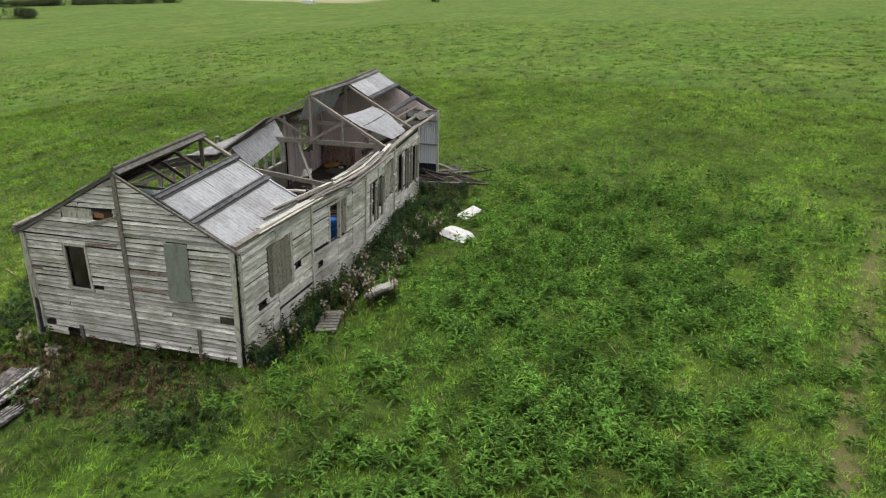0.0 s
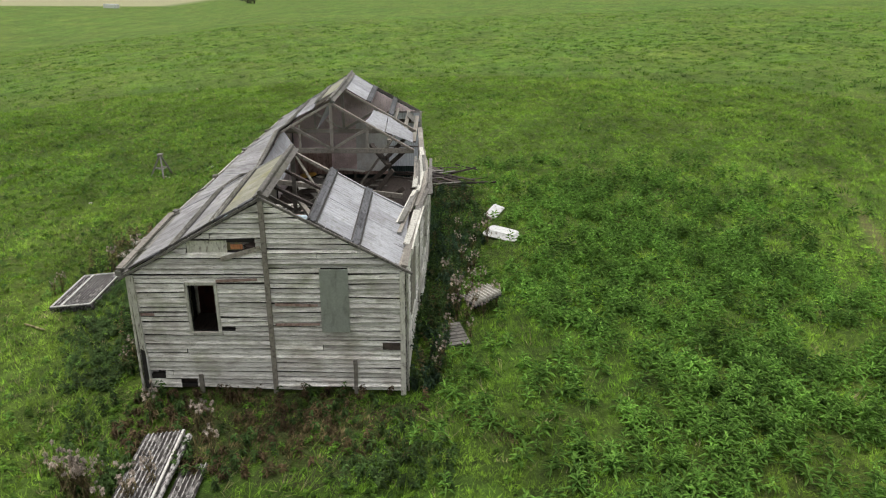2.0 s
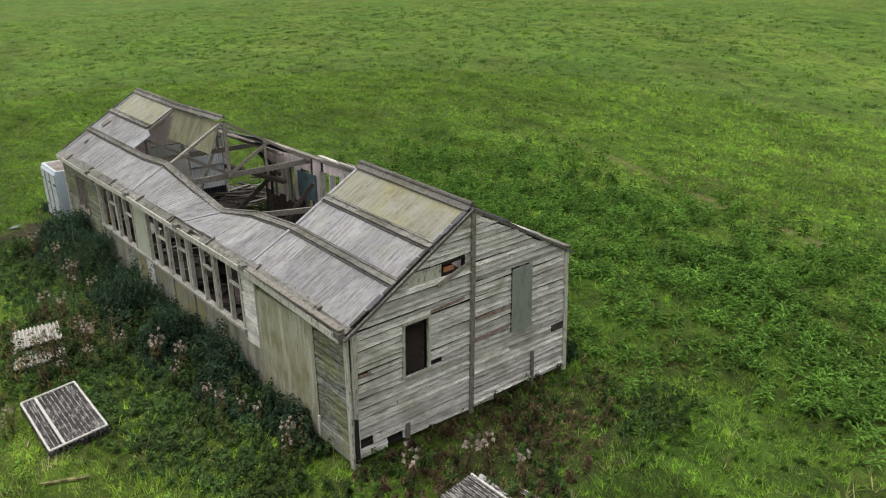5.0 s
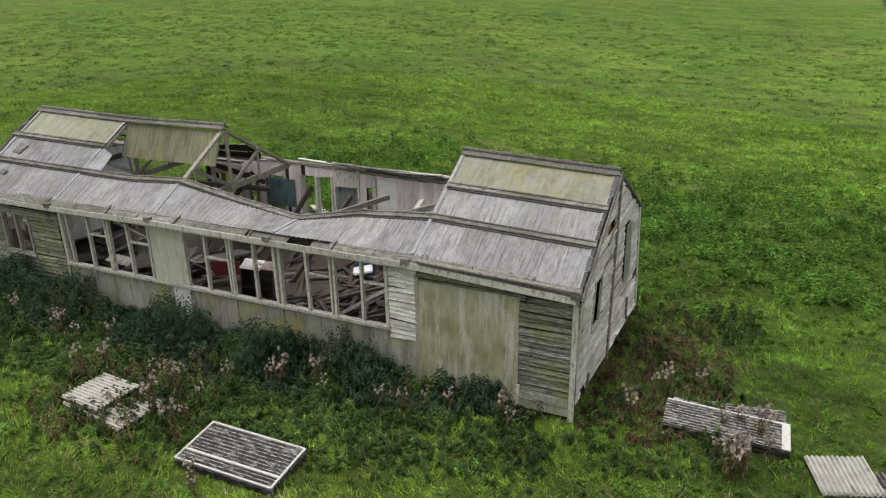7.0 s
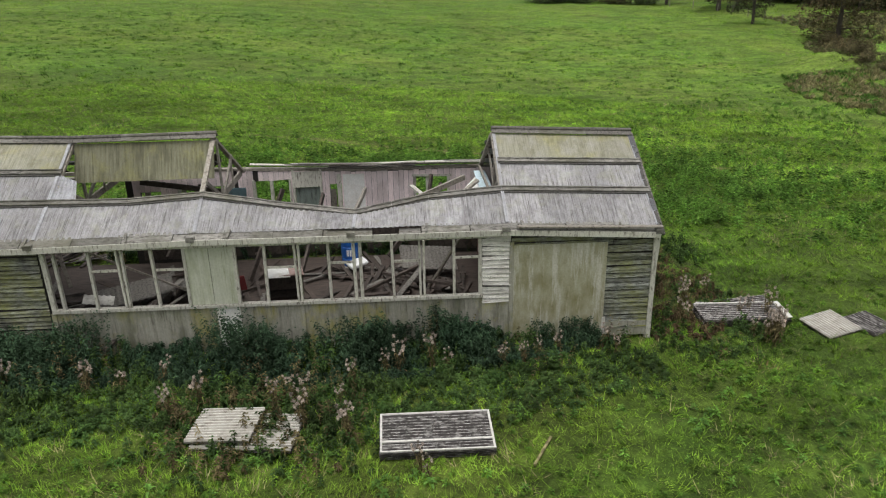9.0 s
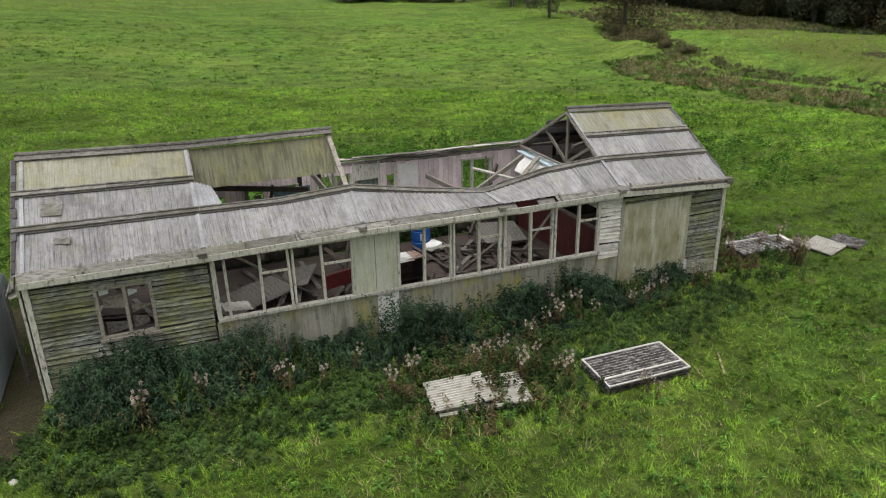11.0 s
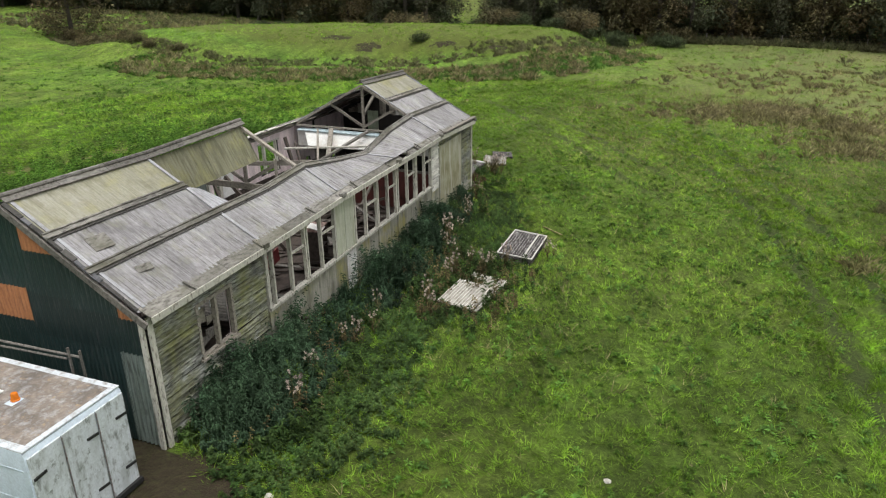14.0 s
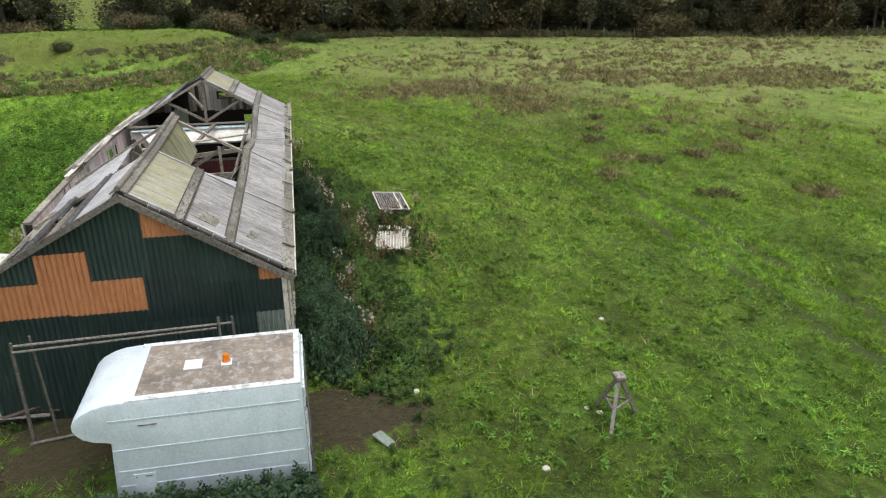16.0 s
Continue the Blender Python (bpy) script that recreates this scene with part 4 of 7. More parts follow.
for k in range(24):
    u = 3.7 + k * 0.275
    if rng.random() < 0.55 and not 7.2 < u + 0.1 < 8.35:
        wall_piece("plank", wall_n, u, u + rng.uniform(0.1, 0.2), 0.85 + rng.uniform(0, 0.2), min(2.4 + rng.uniform(-0.3, 0.12), top_n(u) - 0.1), 0.036, 0.06, "grey_timber", back_wall)
for u0, u1, z0, z1 in ((7.20, 7.27, 1.26, 2.54), (7.72, 7.79, 1.30, 2.50), (8.28, 8.34, 1.26, 2.54), (8.38, 8.44, 1.26, 2.8), (9.2, 9.27, 1.26, 2.8), (5.0, 5.06, 1.06, 2.44), (6.6, 6.66, 1.06, 2.44)):
    wall_piece("window_frame", wall_n, u0, u1, z0, z1, -0.15, 0.05, "cream_timber", back_wall)
wall_piece("inner_board", wall_n, 8.44, 9.2, 2.26, 2.74, -0.15, -0.125, "cream_timber", back_wall, "cream-painted board on the pink lining")
wall_piece("inner_board", wall_n, 8.46, 9.2, 1.3, 2.22, -0.06, -0.04, "grey_sheet", back_wall, "dull grey sheet in a window opening")
wall_piece("inner_board", wall_n, 5.9, 7.0, 1.45, 2.34, -0.16, -0.13, "teal", back_wall, "faded teal board on the inner wall")
wall_piece("inner_board", wall_n, 9.72, 9.84, 1.2, 2.62, -0.16, -0.125, "cream_timber", back_wall)
wall_piece("inner_board", wall_n, 9.9, 10.55, 1.25, 2.6, -0.14, -0.118, "plaster", back_wall)
for a, b in ((3.5, 7.06), (7.06, 10.6), (10.6, 14.1), (14.1, L)):
    n = 4
    for i in range(n):
        p, q = a + (b - a) * i / n, a + (b - a) * (i + 1) / n
        wall_piece("wall_plate", wall_n, p, q, top_n(p) - 0.03, top_n(p) + 0.04, -0.14, 0.03, "grey_timber", back_wall, "", top_n(q) - 0.03, top_n(q) + 0.04)

# the corrugated end wall: rows of sheets on a timber frame
end_gable = thing("corrugated_gable", "end wall of dark green corrugated steel patched with orange sheets", "")
end_gable.parent = hut
RIDGE_B = 4.52


def rake_b(u):
    return lerp(u, [(-0.02, 2.72), (W / 2, RIDGE_B), (W + 0.1, 2.95)])


def steel(y0, y1, z0, z1, mat, out=0.0, seed=0):
    """One sheet, trimmed along the rake; its ridges stand upright."""
    n = max(4, int((y1 - y0) / 0.10 * 6))
    bm = bmesh.new()
    cols = []
    for layer in (0, 1):
        ring = []
        for i in range(n + 1):
            y = y0 + (y1 - y0) * i / n
            x = -0.06 - out - 0.020 * math.sin(y / 0.10 * math.tau) + layer * 0.004
            ring.append((bm.verts.new((x, y, z0)), bm.verts.new((x, y, min(z1, rake_b(y) - 0.02)))))
        cols.append(ring)
    f, b = cols
    for i in range(n):
        if f[i][1].co.z <= z0 + 0.01 and f[i + 1][1].co.z <= z0 + 0.01:
            continue
        bm.faces.new([f[i][0], f[i + 1][0], f[i + 1][1], f[i][1]])
        bm.faces.new([b[i][0], b[i][1], b[i + 1][1], b[i + 1][0]])
        bm.faces.new([f[i][1], f[i + 1][1], b[i + 1][1], b[i][1]])
        bm.faces.new([f[i][0], b[i][0], b[i + 1][0], f[i + 1][0]])
    bmesh.ops.delete(bm, geom=[v for v in bm.verts if not v.link_faces], context="VERTS")
    return smooth(part("steel_sheet", bm, mat, end_gable), 60)


for y0, y1, z0, z1, mat, o in (
    (0.0, 0.63, 0.05, 2.04, "grey_sheet", 0.0), (0.60, 1.7, 0.05, 2.04, "green_sheet", 0.0), (1.66, 2.8, 0.05, 2.04, "green_sheet", 0.003), (2.76, 4.1, 0.05, 2.04, "green_sheet", 0.0),
    (4.06, 5.68, 0.05, 2.04, "green_sheet", 0.003), (0.0, 0.9, 2.00, 2.76, "green_sheet", 0.008), (0.86, 2.65, 2.00, 2.92, "green_sheet", 0.01),
    (2.62, 4.0, 2.27, 2.95, "orange_sheet", 0.02), (3.96, 5.40, 2.30, 2.98, "orange_sheet", 0.018), (2.60, 5.68, 2.00, 2.36, "green_sheet", 0.008), (5.36, 5.68, 2.30, 2.98, "green_sheet", 0.012),
    (0.0, 0.50, 2.70, 3.3, "orange_sheet", 0.016), (0.46, 1.6, 2.72, 3.75, "green_sheet", 0.014), (1.56, 2.44, 2.88, 3.80, "green_sheet", 0.016),
    (1.60, 2.50, 3.74, 4.5, "orange_sheet", 0.022), (2.40, 3.56, 2.91, 4.5, "green_sheet", 0.012), (3.54, 4.44, 2.91, 3.55, "orange_sheet", 0.024),
    (3.52, 4.8, 3.51, 4.2, "green_sheet", 0.014), (4.40, 5.68, 2.95, 3.6, "green_sheet", 0.01), (0.46, 1.70, 3.40, 4.2, "green_sheet", 0.012)):
    steel(y0, y1, z0, z1, mat, o)
bm = bmesh.new()
for i, (y0, y1) in enumerate(((4.3, 5.0), (4.98, 5.68))):
    corrugated(bm, (0.03, y1, 0.65), (0.03, y0, 0.65), (0.03, y0, 3.05), (0.03, y1, 3.05), 7, 0.014, 3, 0, 0.004, 4)
smooth(part("inner_sheet", bm, "galv", end_gable, "dull galvanised corrugated sheet"), 60)
bm = bmesh.new()
for z in (0.5, 1.55, 2.5):
    block(bm, 0.045, 0.10, 0.1, 4.3, z, z + 0.08)
for y in (0.06, 1.4, 2.8, 4.25):
    block(bm, 0.045, 0.13, y - 0.04, y + 0.04, 0, rake_b(y) - 0.05)
part("end_frame", bm, "grey_timber", end_gable)
for z in (1.5, 2.55, 3.0):
    bm = bmesh.new()
    block(bm, 0.062, 0.11, 4.3, 5.66, z, z + 0.06)
    part("sheet_rail", bm, "iron", end_gable)
bm = bmesh.new()
block(bm, 0.0, 0.10, 5.66, 5.74, 0.1, 3.05)
part("edge_post", bm, "cream_timber", end_gable)
for k in range(39):
    y = 0.20 + k * 0.135
    e = y + 0.131
    inside = e < 4.25
    low = (1.38 if y < 1.8 else 0.45) if inside else 3.06
    if inside:
        bm = bmesh.new()
        block(bm, 0.14, 0.158, y, e, 0.3, low)
        part("lining_board", bm, "dado", end_gable, "rust-brown stained lining board")
    if inside and y > 2.9:
        bm = bmesh.new()
        block(bm, 0.14, 0.162, y, e + 0.003, low + 0.01, 2.58)
        part("lining_board", bm, "plaster", end_gable, "pale grey lining board")
        low = 2.60
    bm = bmesh.new()
    za, zb = max(rake_b(y) - 0.03, low + 0.05), max(rake_b(e) - 0.03, low + 0.05)
    hexa(bm, [(0.14, y, low + 0.01), (0.158, y, low + 0.01), (0.158, e, low + 0.01), (0.14, e, low + 0.01), (0.14, y, za), (0.158, y, za), (0.158, e, zb), (0.14, e, zb)])
    part("lining_board", bm, "pink_sheet", end_gable)
wall_piece("corner_post", wall_b, -0.02, 0.08, -0.1, 2.72, 0.05, 0.10, "cream_timber", end_gable)

# ---- the roof ----
Y1, Y2, Y3, Y4 = 0.02, 0.98, 1.82, 2.70


def eave(x):
    return lerp(x, [(0, 2.80), (3.53, 2.80), (7.06, 2.86), (10.6, 2.84), (14.1, 2.84), (L, 2.66)])


def row_z(x, k):
    """Height of the roof on the glazed side: k = 1 at the foot of the sheets, 2 and 3 at the cappings, 4 under the ridge."""
    if k == 1:
        return eave(x) + 0.115
    if k == 2:
        return lerp(x, [(0, 3.50), (3.53, 3.45), (5.3, 3.42), (7.1, 3.53), (9.0, 3.2), (10.7, 2.96), (12.2, 3.30), (14.1, 3.44), (L, 3.29)])
    if k == 3:
        return lerp(x, [(0, 4.04), (3.7, 3.95), (14.1, 3.92), (L, 3.78)])
    return lerp(x, [(0, 4.58), (3.7, 4.47), (7.1, 4.50), (14.1, 4.42), (L, 4.26)])


def roof_y(k):
    return (0, Y1, Y2, Y3, Y4)[k]


roof = thing("collapsed_roof", "partly collapsed roof of pale corrugated cement sheets", "")
roof.parent = hut


def slope(x, k, north=False):
    y = roof_y(k)
    z = row_z(x, k) if not north else (eave(x) + 0.09, row_z(x, 3) - 0.49, row_z(x, 3), row_z(x, 4))[k - 1]
    return Vector((x, W - y if north else y, z))


def roof_row(x0, x1, k, mat, north=False, sheets=4, sag=0.0, seed=0, skip=(), under="sheet"):
    rng = random.Random(seed)
    for i in range(sheets):
        if i in skip:
            continue
        a, b = x0 + (x1 - x0) * i / sheets, x0 + (x1 - x0) * (i + 1) / sheets + 0.05
        b = min(b, x1)
        lift = 0.004 * (i % 2) + rng.uniform(0, 0.002)
        up = Vector((0, 0, lift))
        p = [slope(a, k, north) + up, slope(b, k, north) + up, slope(b, k + 1, north) + up, slope(a, k + 1, north) + up]
        if north:
            p = [p[1], p[0], p[3], p[2]]
        low = (p[3] - p[0]).normalized() * rng.uniform(0.0, 0.03)
        p[0], p[1] = p[0] - low, p[1] - low
        bm = bmesh.new()
        corrugated(bm, *p, round((b - a) / 0.125), 0.008, 4, sag, 0.007, 6)
        smooth(part("roof_sheet", bm, mat, roof, "", under), 60)


roof_row(-0.10, 3.53, 1, "grey_sheet_s", seed=1)
roof_row(-0.10, 3.53, 2, "grey_sheet_s", seed=2)
roof_row(-0.10, 3.55, 3, "lichen_sheet", seed=3)
roof_row(3.55, 7.06, 1, "grey_sheet_s", seed=4)
roof_row(7.08, 10.6, 1, "grey_sheet_s", seed=5)
roof_row(10.62, 14.1, 1, "grey_sheet_s", seed=6)
roof_row(14.1, L, 1, "grey_sheet_s", seed=7)
roof_row(14.1, L, 2, "grey_sheet_s", seed=8)
roof_row(14.1, L, 3, "lichen_sheet", seed=9)
roof_row(14.1, L, 1, "sheet", True, seed=10)
roof_row(14.1, L, 2, "sheet", True, seed=11)
roof_row(-0.10, 3.4, 3, "sheet", True, seed=12)
for i in range(4):  # a row that has slipped and hangs from the ridge
    a, b = 3.62 + i * 0.85, 3.62 + (i + 1) * 0.85 + 0.03
    bm = bmesh.new()
    corrugated(bm, (a, 2.30, 3.58 + 0.005 * i), (b, 2.30, 3.58 + 0.005 * i), (b, 2.72, 4.46), (a, 2.72, 4.46), 7, 0.010, 4, 0, 0.007, 6)
    smooth(part("roof_sheet", bm, "drooping", roof, "", "sheet"), 60)
bm = bmesh.new()  # a torn flap beside the hole
corrugated(bm, (3.56, 1.0, 3.47), (4.15, 1.0, 3.44), (3.95, 1.72, 3.78), (3.56, 1.78, 3.93), 5, 0.014, 4, 0, 0.007, 6)
smooth(part("roof_sheet", bm, "sheet", roof), 60)
for a, b, c, d, w, mat in (  # slipped sheets on the back slope
    ((6.70, 4.56, 3.46), (3.6, 4.50, 3.46), (3.8, 3.98, 3.72), (6.80, 3.92, 3.84), 22, "sheet"),
    ((6.0, 5.50, 2.94), (4.2, 5.46, 2.93), (3.6, 4.52, 3.46), (6.70, 4.58, 3.46), 18, "sheet"),
    ((9.2, 1.48, 2.36), (6.6, 1.52, 2.80), (6.3, 1.0, 3.46), (9.6, 1.02, 3.06), 20, "sheet"),
    ((2.2, 5.45, 2.98), (0.9, 5.5, 2.96), (0.9, 5.2, 3.18), (2.1, 5.15, 3.22), 8, "cap")):
    bm = bmesh.new()
    corrugated(bm, a, b, c, d, w, 0.014, 4, 0.05, 0.007, 6, ragged=0.15)
    # back-slope sheets get a dark underside colour that stands for the shade below
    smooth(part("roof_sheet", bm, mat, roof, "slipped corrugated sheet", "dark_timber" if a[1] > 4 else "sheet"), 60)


def capping(x0, x1, k, north=False, n=4, width=0.12):
    """A weathered cover strip along the joint of two rows, with a raised lip on each side."""
    for i in range(n):
        a, b = x0 + (x1 - x0) * i / n, x0 + (x1 - x0) * (i + 1) / n - 0.01
        p, q = slope(a, k, north), slope(b, k, north)
        s = -1 if north else 1
        out = Vector((0, s * 0.86, 0.5))
        bm = bmesh.new()
        beam(bm, p + Vector((0, 0, 0.035)), q + Vector((0, 0, 0.035)), width, 0.022, up=(0, -s * 0.5, 0.86))
        for e in (-0.5, 0.5):
            r = out * (e * width)
            beam(bm, p + r + Vector((0, 0, 0.045)), q + r + Vector((0, 0, 0.045)), 0.03, 0.055, up=(0, -s * 0.5, 0.86))
        part("capping", bm, "cap_dark" if north else "cap", roof)
        for e in (-1, 1):
            bm = bmesh.new()
            r = out * (e * (0.5 * width + 0.03))
            beam(bm, p + r + Vector((0, 0, 0.026)), q + r + Vector((0, 0, 0.022)), 0.045, 0.022, up=(0, -s * 0.5, 0.86))
            part("mortar_edge", bm, "mortar", roof)


capping(-0.12, 3.6, 2)
capping(-0.12, 3.6, 3)
capping(3.6, 7.1, 2)
capping(7.1, 14.1, 2, n=8, width=0.12)
capping(14.1, L + 0.03, 2)
capping(14.1, L + 0.03, 3)
capping(14.0, L + 0.03, 2, True)
capping(14.0, L + 0.03, 3, True)
capping(-0.12, 3.5, 3, True)
capping(-0.12, 3.5, 2, True, width=0.12)
for x0, x1 in ((-0.05, 3.6), (3.6, 7.12), (14.05, L + 0.05)):
    for i in range(3):
        a, b = x0 + (x1 - x0) * i / 3, x0 + (x1 - x0) * (i + 1) / 3 - 0.008
        za, zb = row_z(a, 4) + 0.07, row_z(b, 4) + 0.07
        bm = bmesh.new()
        beam(bm, (a, 2.72, za), (b, 2.72, zb), 0.16, 0.02, up=(0, -0.5, 0.86))
        beam(bm, (a, 2.88, za), (b, 2.88, zb), 0.16, 0.02, up=(0, 0.5, 0.86))
        tube(bm, (a, 2.80, za + 0.06), (b, 2.80, zb + 0.06), 0.05, 0.05, 8)
        part("ridge_cap", bm, "cap" if i == 1 else "rotten", roof)
# cover strips where two bays meet, running up the slope
for x, ks, north in ((3.53, (1, 2, 3), False), (7.06, (1,), False), (10.6, (1,), False), (14.1, (1, 2, 3), False), (0.07, (1, 2, 3), False), (L - 0.03, (1, 2, 3), False), (14.1, (1, 2), True),
                     (L - 0.03, (1, 2), True)):
    for k in ks:
        bm = bmesh.new()
        p, q = slope(x, k, north) + Vector((0, 0, 0.022)), slope(x, k + 1, north) + Vector((0, 0, 0.022))
        beam(bm, p, q, 0.075, 0.018)
        part("cover_strip", bm, "sheet", roof)
# boards along the eaves, with cross laths
rng = random.Random(8)
for k in range(16):
    a, b = -0.04 + k * (L + 0.08) / 16, -0.04 + (k + 1) * (L + 0.08) / 16 - rng.uniform(0.004, 0.03)
    if k == 10:
        a += 0.6
    za, zb = eave(a), eave(b)
    d = rng.uniform(-0.02, 0.01) - (0.08 if k in (9, 10) else 0)
    bm = bmesh.new()
    hexa(bm, [(a, -0.19, za + d), (b, -0.19, zb + d), (b, Y1 + 0.05, zb + 0.12 + d), (a, Y1 + 0.05, za + 0.12 + d),
              (a, -0.19, za + d + 0.02), (b, -0.19, zb + d + 0.02), (b, Y1 + 0.05, zb + 0.14 + d), (a, Y1 + 0.05, za + 0.14 + d)])
    part("eave_board", bm, "cap", roof)
    if k % 2:
        bm = bmesh.new()
        beam(bm, (a + 0.1, -0.2, za + 0.05 + d), (a + 0.1 + rng.uniform(-0.05, 0.05), Y1 + 0.02, za + 0.165 + d), 0.05, 0.03)
        part("lath", bm, "cap", roof)
for a, b in zip(BAYS, BAYS[1:]):
    bm = bmesh.new()
    beam(bm, (a - 0.02, -0.2, eave(a) - 0.05), (b - 0.03, -0.2, eave(b) - 0.05), 0.03, 0.13)
    part("fascia", bm, "cream_timber", roof)
    bm = bmesh.new()
    x = b - 0.05
    block(bm, x - 0.09, x + 0.09, -0.24, -0.12, eave(x) - 0.02, eave(x) + 0.09)
    part("gutter_bracket", bm, "cap", roof)
bm = bmesh.new()
beam(bm, (14.3, -0.20, 2.93), (L + 0.02, -0.16, 2.80), 0.13, 0.03)
part("eave_board", bm, "grey_timber", roof, "loose weathered board lying on the eave")
for x, k, f, w, h in ((0.62, 2, 0.30, 0.42, 0.34), (0.80, 1, 0.55, 0.32, 0.14)):
    p, q = slope(x, k).lerp(slope(x, k + 1), f), slope(x, k).lerp(slope(x, k + 1), f + h)
    bm = bmesh.new()
    beam(bm, p + Vector((0, 0, 0.03)), q + Vector((0.04, 0, 0.035)), w, 0.018)
    part("patch_sheet", bm, "cap", roof, "loose square of sheet on the roof")
# jumbled planks along the eave of the back slope
for k in range(24):
    a = rng.uniform(6.3, 15.6)
    ln = rng.uniform(1.6, 3.2)
    b = min(a + ln, L + 0.05)
    y = W + rng.choice((0.12, 0.02, -0.10, -0.22, -0.32)) * (1 if a < 13.5 else 0.35)
    za, zb = top_n(a) + 0.07 + (W + 0.12 - y) * 0.38, top_n(b) + 0.07 + (W + 0.12 - y) * 0.38
    bm = bmesh.new()
    beam(bm, (a, y + north_bow(a) + rng.gauss(0, 0.03), za), (b, y + north_bow(b) + rng.gauss(0, 0.03), zb + rng.gauss(0, 0.015)), rng.uniform(0.08, 0.15), 0.025, twist=rng.uniform(-0.2, 0.3))
    part("eave_plank", bm, rng.choice(("cream_timber", "cap", "grey_timber", "rotten", "grey_timber")), roof)
for (a, b, y, dz, w) in ((0.1, 5.2, 5.55, 0.05, 0.16), (0.0, 4.6, 5.2, 0.28, 0.14), (0.3, 6.8, 4.75, 0.40, 0.12)):
    bm = bmesh.new()
    beam(bm, (a, y, eave(a) + dz), (b, y - 0.05, eave(b) + dz - 0.08), w, 0.06)
    part("purlin", bm, "grey_timber", roof)
# barge boards along both rakes, and the broken mortar of the verges
for x, zf in ((L + 0.07, rake_a), (-0.13, rake_b)):
    for y0, y1 in ((-0.16, W / 2), (W / 2, W + 0.16)):
        n = 3
        for i in range(n):
            ya, yb = y0 + (y1 - y0) * i / n, y0 + (y1 - y0) * (i + 1) / n
            ext = lambda y: zf(min(max(y, 0.0), W)) - (max(-y, 0) + max(y - W, 0)) * 0.55 + 0.03
            bm = bmesh.new()
            beam(bm, (x, ya, ext(ya)), (x, yb, ext(yb)), 0.05, 0.05 if x > 1 else 0.12, twist=rng.uniform(-0.05, 0.05))
            part("barge_board", bm, "rotten", roof)
for x, k, north in [(-0.08, k, False) for k in (1, 2, 3)] + [(L - 0.01, k, False) for k in (1, 2, 3)] + [(L - 0.01, k, True) for k in (1, 2)]:
    lo, hi = slope(x, k, north), slope(x, k + 1, north)
    cuts = [0.0, rng.uniform(0.2, 0.4), rng.uniform(0.55, 0.8), 1.0]
    for a, b in zip(cuts, cuts[1:]):
        p, q = lo.lerp(hi, a + 0.01), lo.lerp(hi, b - 0.01)
        bm = bmesh.new()
        dx = rng.uniform(-0.015, 0.015)
        beam(bm, p + Vector((dx, 0, 0.022)), q + Vector((dx * 0.3, 0, 0.022)), rng.uniform(0.06, 0.11), 0.035, twist=rng.uniform(-0.2, 0.2))
        part("verge", bm, rng.choice(("mortar", "mortar", "cap_dark")), roof, "black mortar along the verge")


def truss(x, lean=0.0, mat="grey_timber", tie=2.86, north=True, posts=True, king=True, deep=0.17):
    t = thing("roof_truss", "weathered grey timber roof truss", "")
    t.parent = hut
    pk = row_z(x, 4) - 0.03
    s0, n0 = (x, 0.05, tie + 0.02), (x, W - 0.05, tie + 0.02)
    jobs = [("rafter", s0, (x + lean, 2.78, pk), 0.07, 0.11), ("tie_beam", (x - 0.06, 0.0, tie), (x - 0.06, W - 0.05, tie), 0.06, deep),
            ("king_post", (x + 0.06, 2.8, tie), (x + lean + 0.06, 2.8, pk - 0.05), 0.10, 0.05),
            ("strut", (x + 0.06, 2.75, tie + 0.1), (x + 0.06, 1.45, tie + 0.85), 0.09, 0.05)]
    if north:
        jobs += [("rafter", n0, (x + lean, 2.82, pk), 0.07, 0.11), ("strut", (x + 0.06, 2.85, tie + 0.1), (x + 0.06, 4.15, tie + 0.85), 0.09, 0.05)]
    if posts:
        jobs += [("hanger", (x + 0.06, 4.0, tie), (x + 0.06, 4.0, tie + 0.92), 0.07, 0.04), ("hanger", (x - 0.11, 1.7, tie), (x - 0.11, 1.7, tie + 0.85), 0.07, 0.04)]
    for name, p, q, w, h in jobs:
        if name == "king_post" and not king:
            continue
        bm = bmesh.new()
        beam(bm, p, q, w, h, up=(1, 0, 0) if abs(Vector(q)[2] - Vector(p)[2]) > 0.3 else (0, 0, 1))
        part(name, bm, mat, t)
    return t


truss(3.55)
truss(7.02)
truss(14.08, mat="grey_timber", posts=False, deep=0.06)
# the gable end truss and purlins seen through the open ridge strip
for y, k, x0, x1 in ((1.82, 3, 14.1, 17.55), (0.98, 2, 14.1, 17.55), (4.62, 0, 14.1, 17.55), (3.78, 0, 14.1, 17.55), (1.82, 3, 0.1, 3.5), (0.98, 2, 0.1, 14.0)):
    bm = bmesh.new()
    n = max(1, int((x1 - x0) / 3))
    for i in range(n):
        a, b = x0 + (x1 - x0) * i / n, x0 + (x1 - x0) * (i + 1) / n
        za, zb = (row_z(a, k), row_z(b, k)) if k else ((row_z(a, 3) - (0.49 if y > 4 else 0)), (row_z(b, 3) - (0.49 if y > 4 else 0)))
        beam(bm, (a, y, za - 0.07), (b, y, zb - 0.07), 0.07, 0.1)
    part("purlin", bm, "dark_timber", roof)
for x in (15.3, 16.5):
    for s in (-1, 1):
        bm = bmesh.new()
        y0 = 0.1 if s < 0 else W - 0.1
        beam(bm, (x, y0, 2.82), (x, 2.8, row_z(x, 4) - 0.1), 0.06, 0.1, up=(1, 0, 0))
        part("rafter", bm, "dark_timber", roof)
bm = bmesh.new()
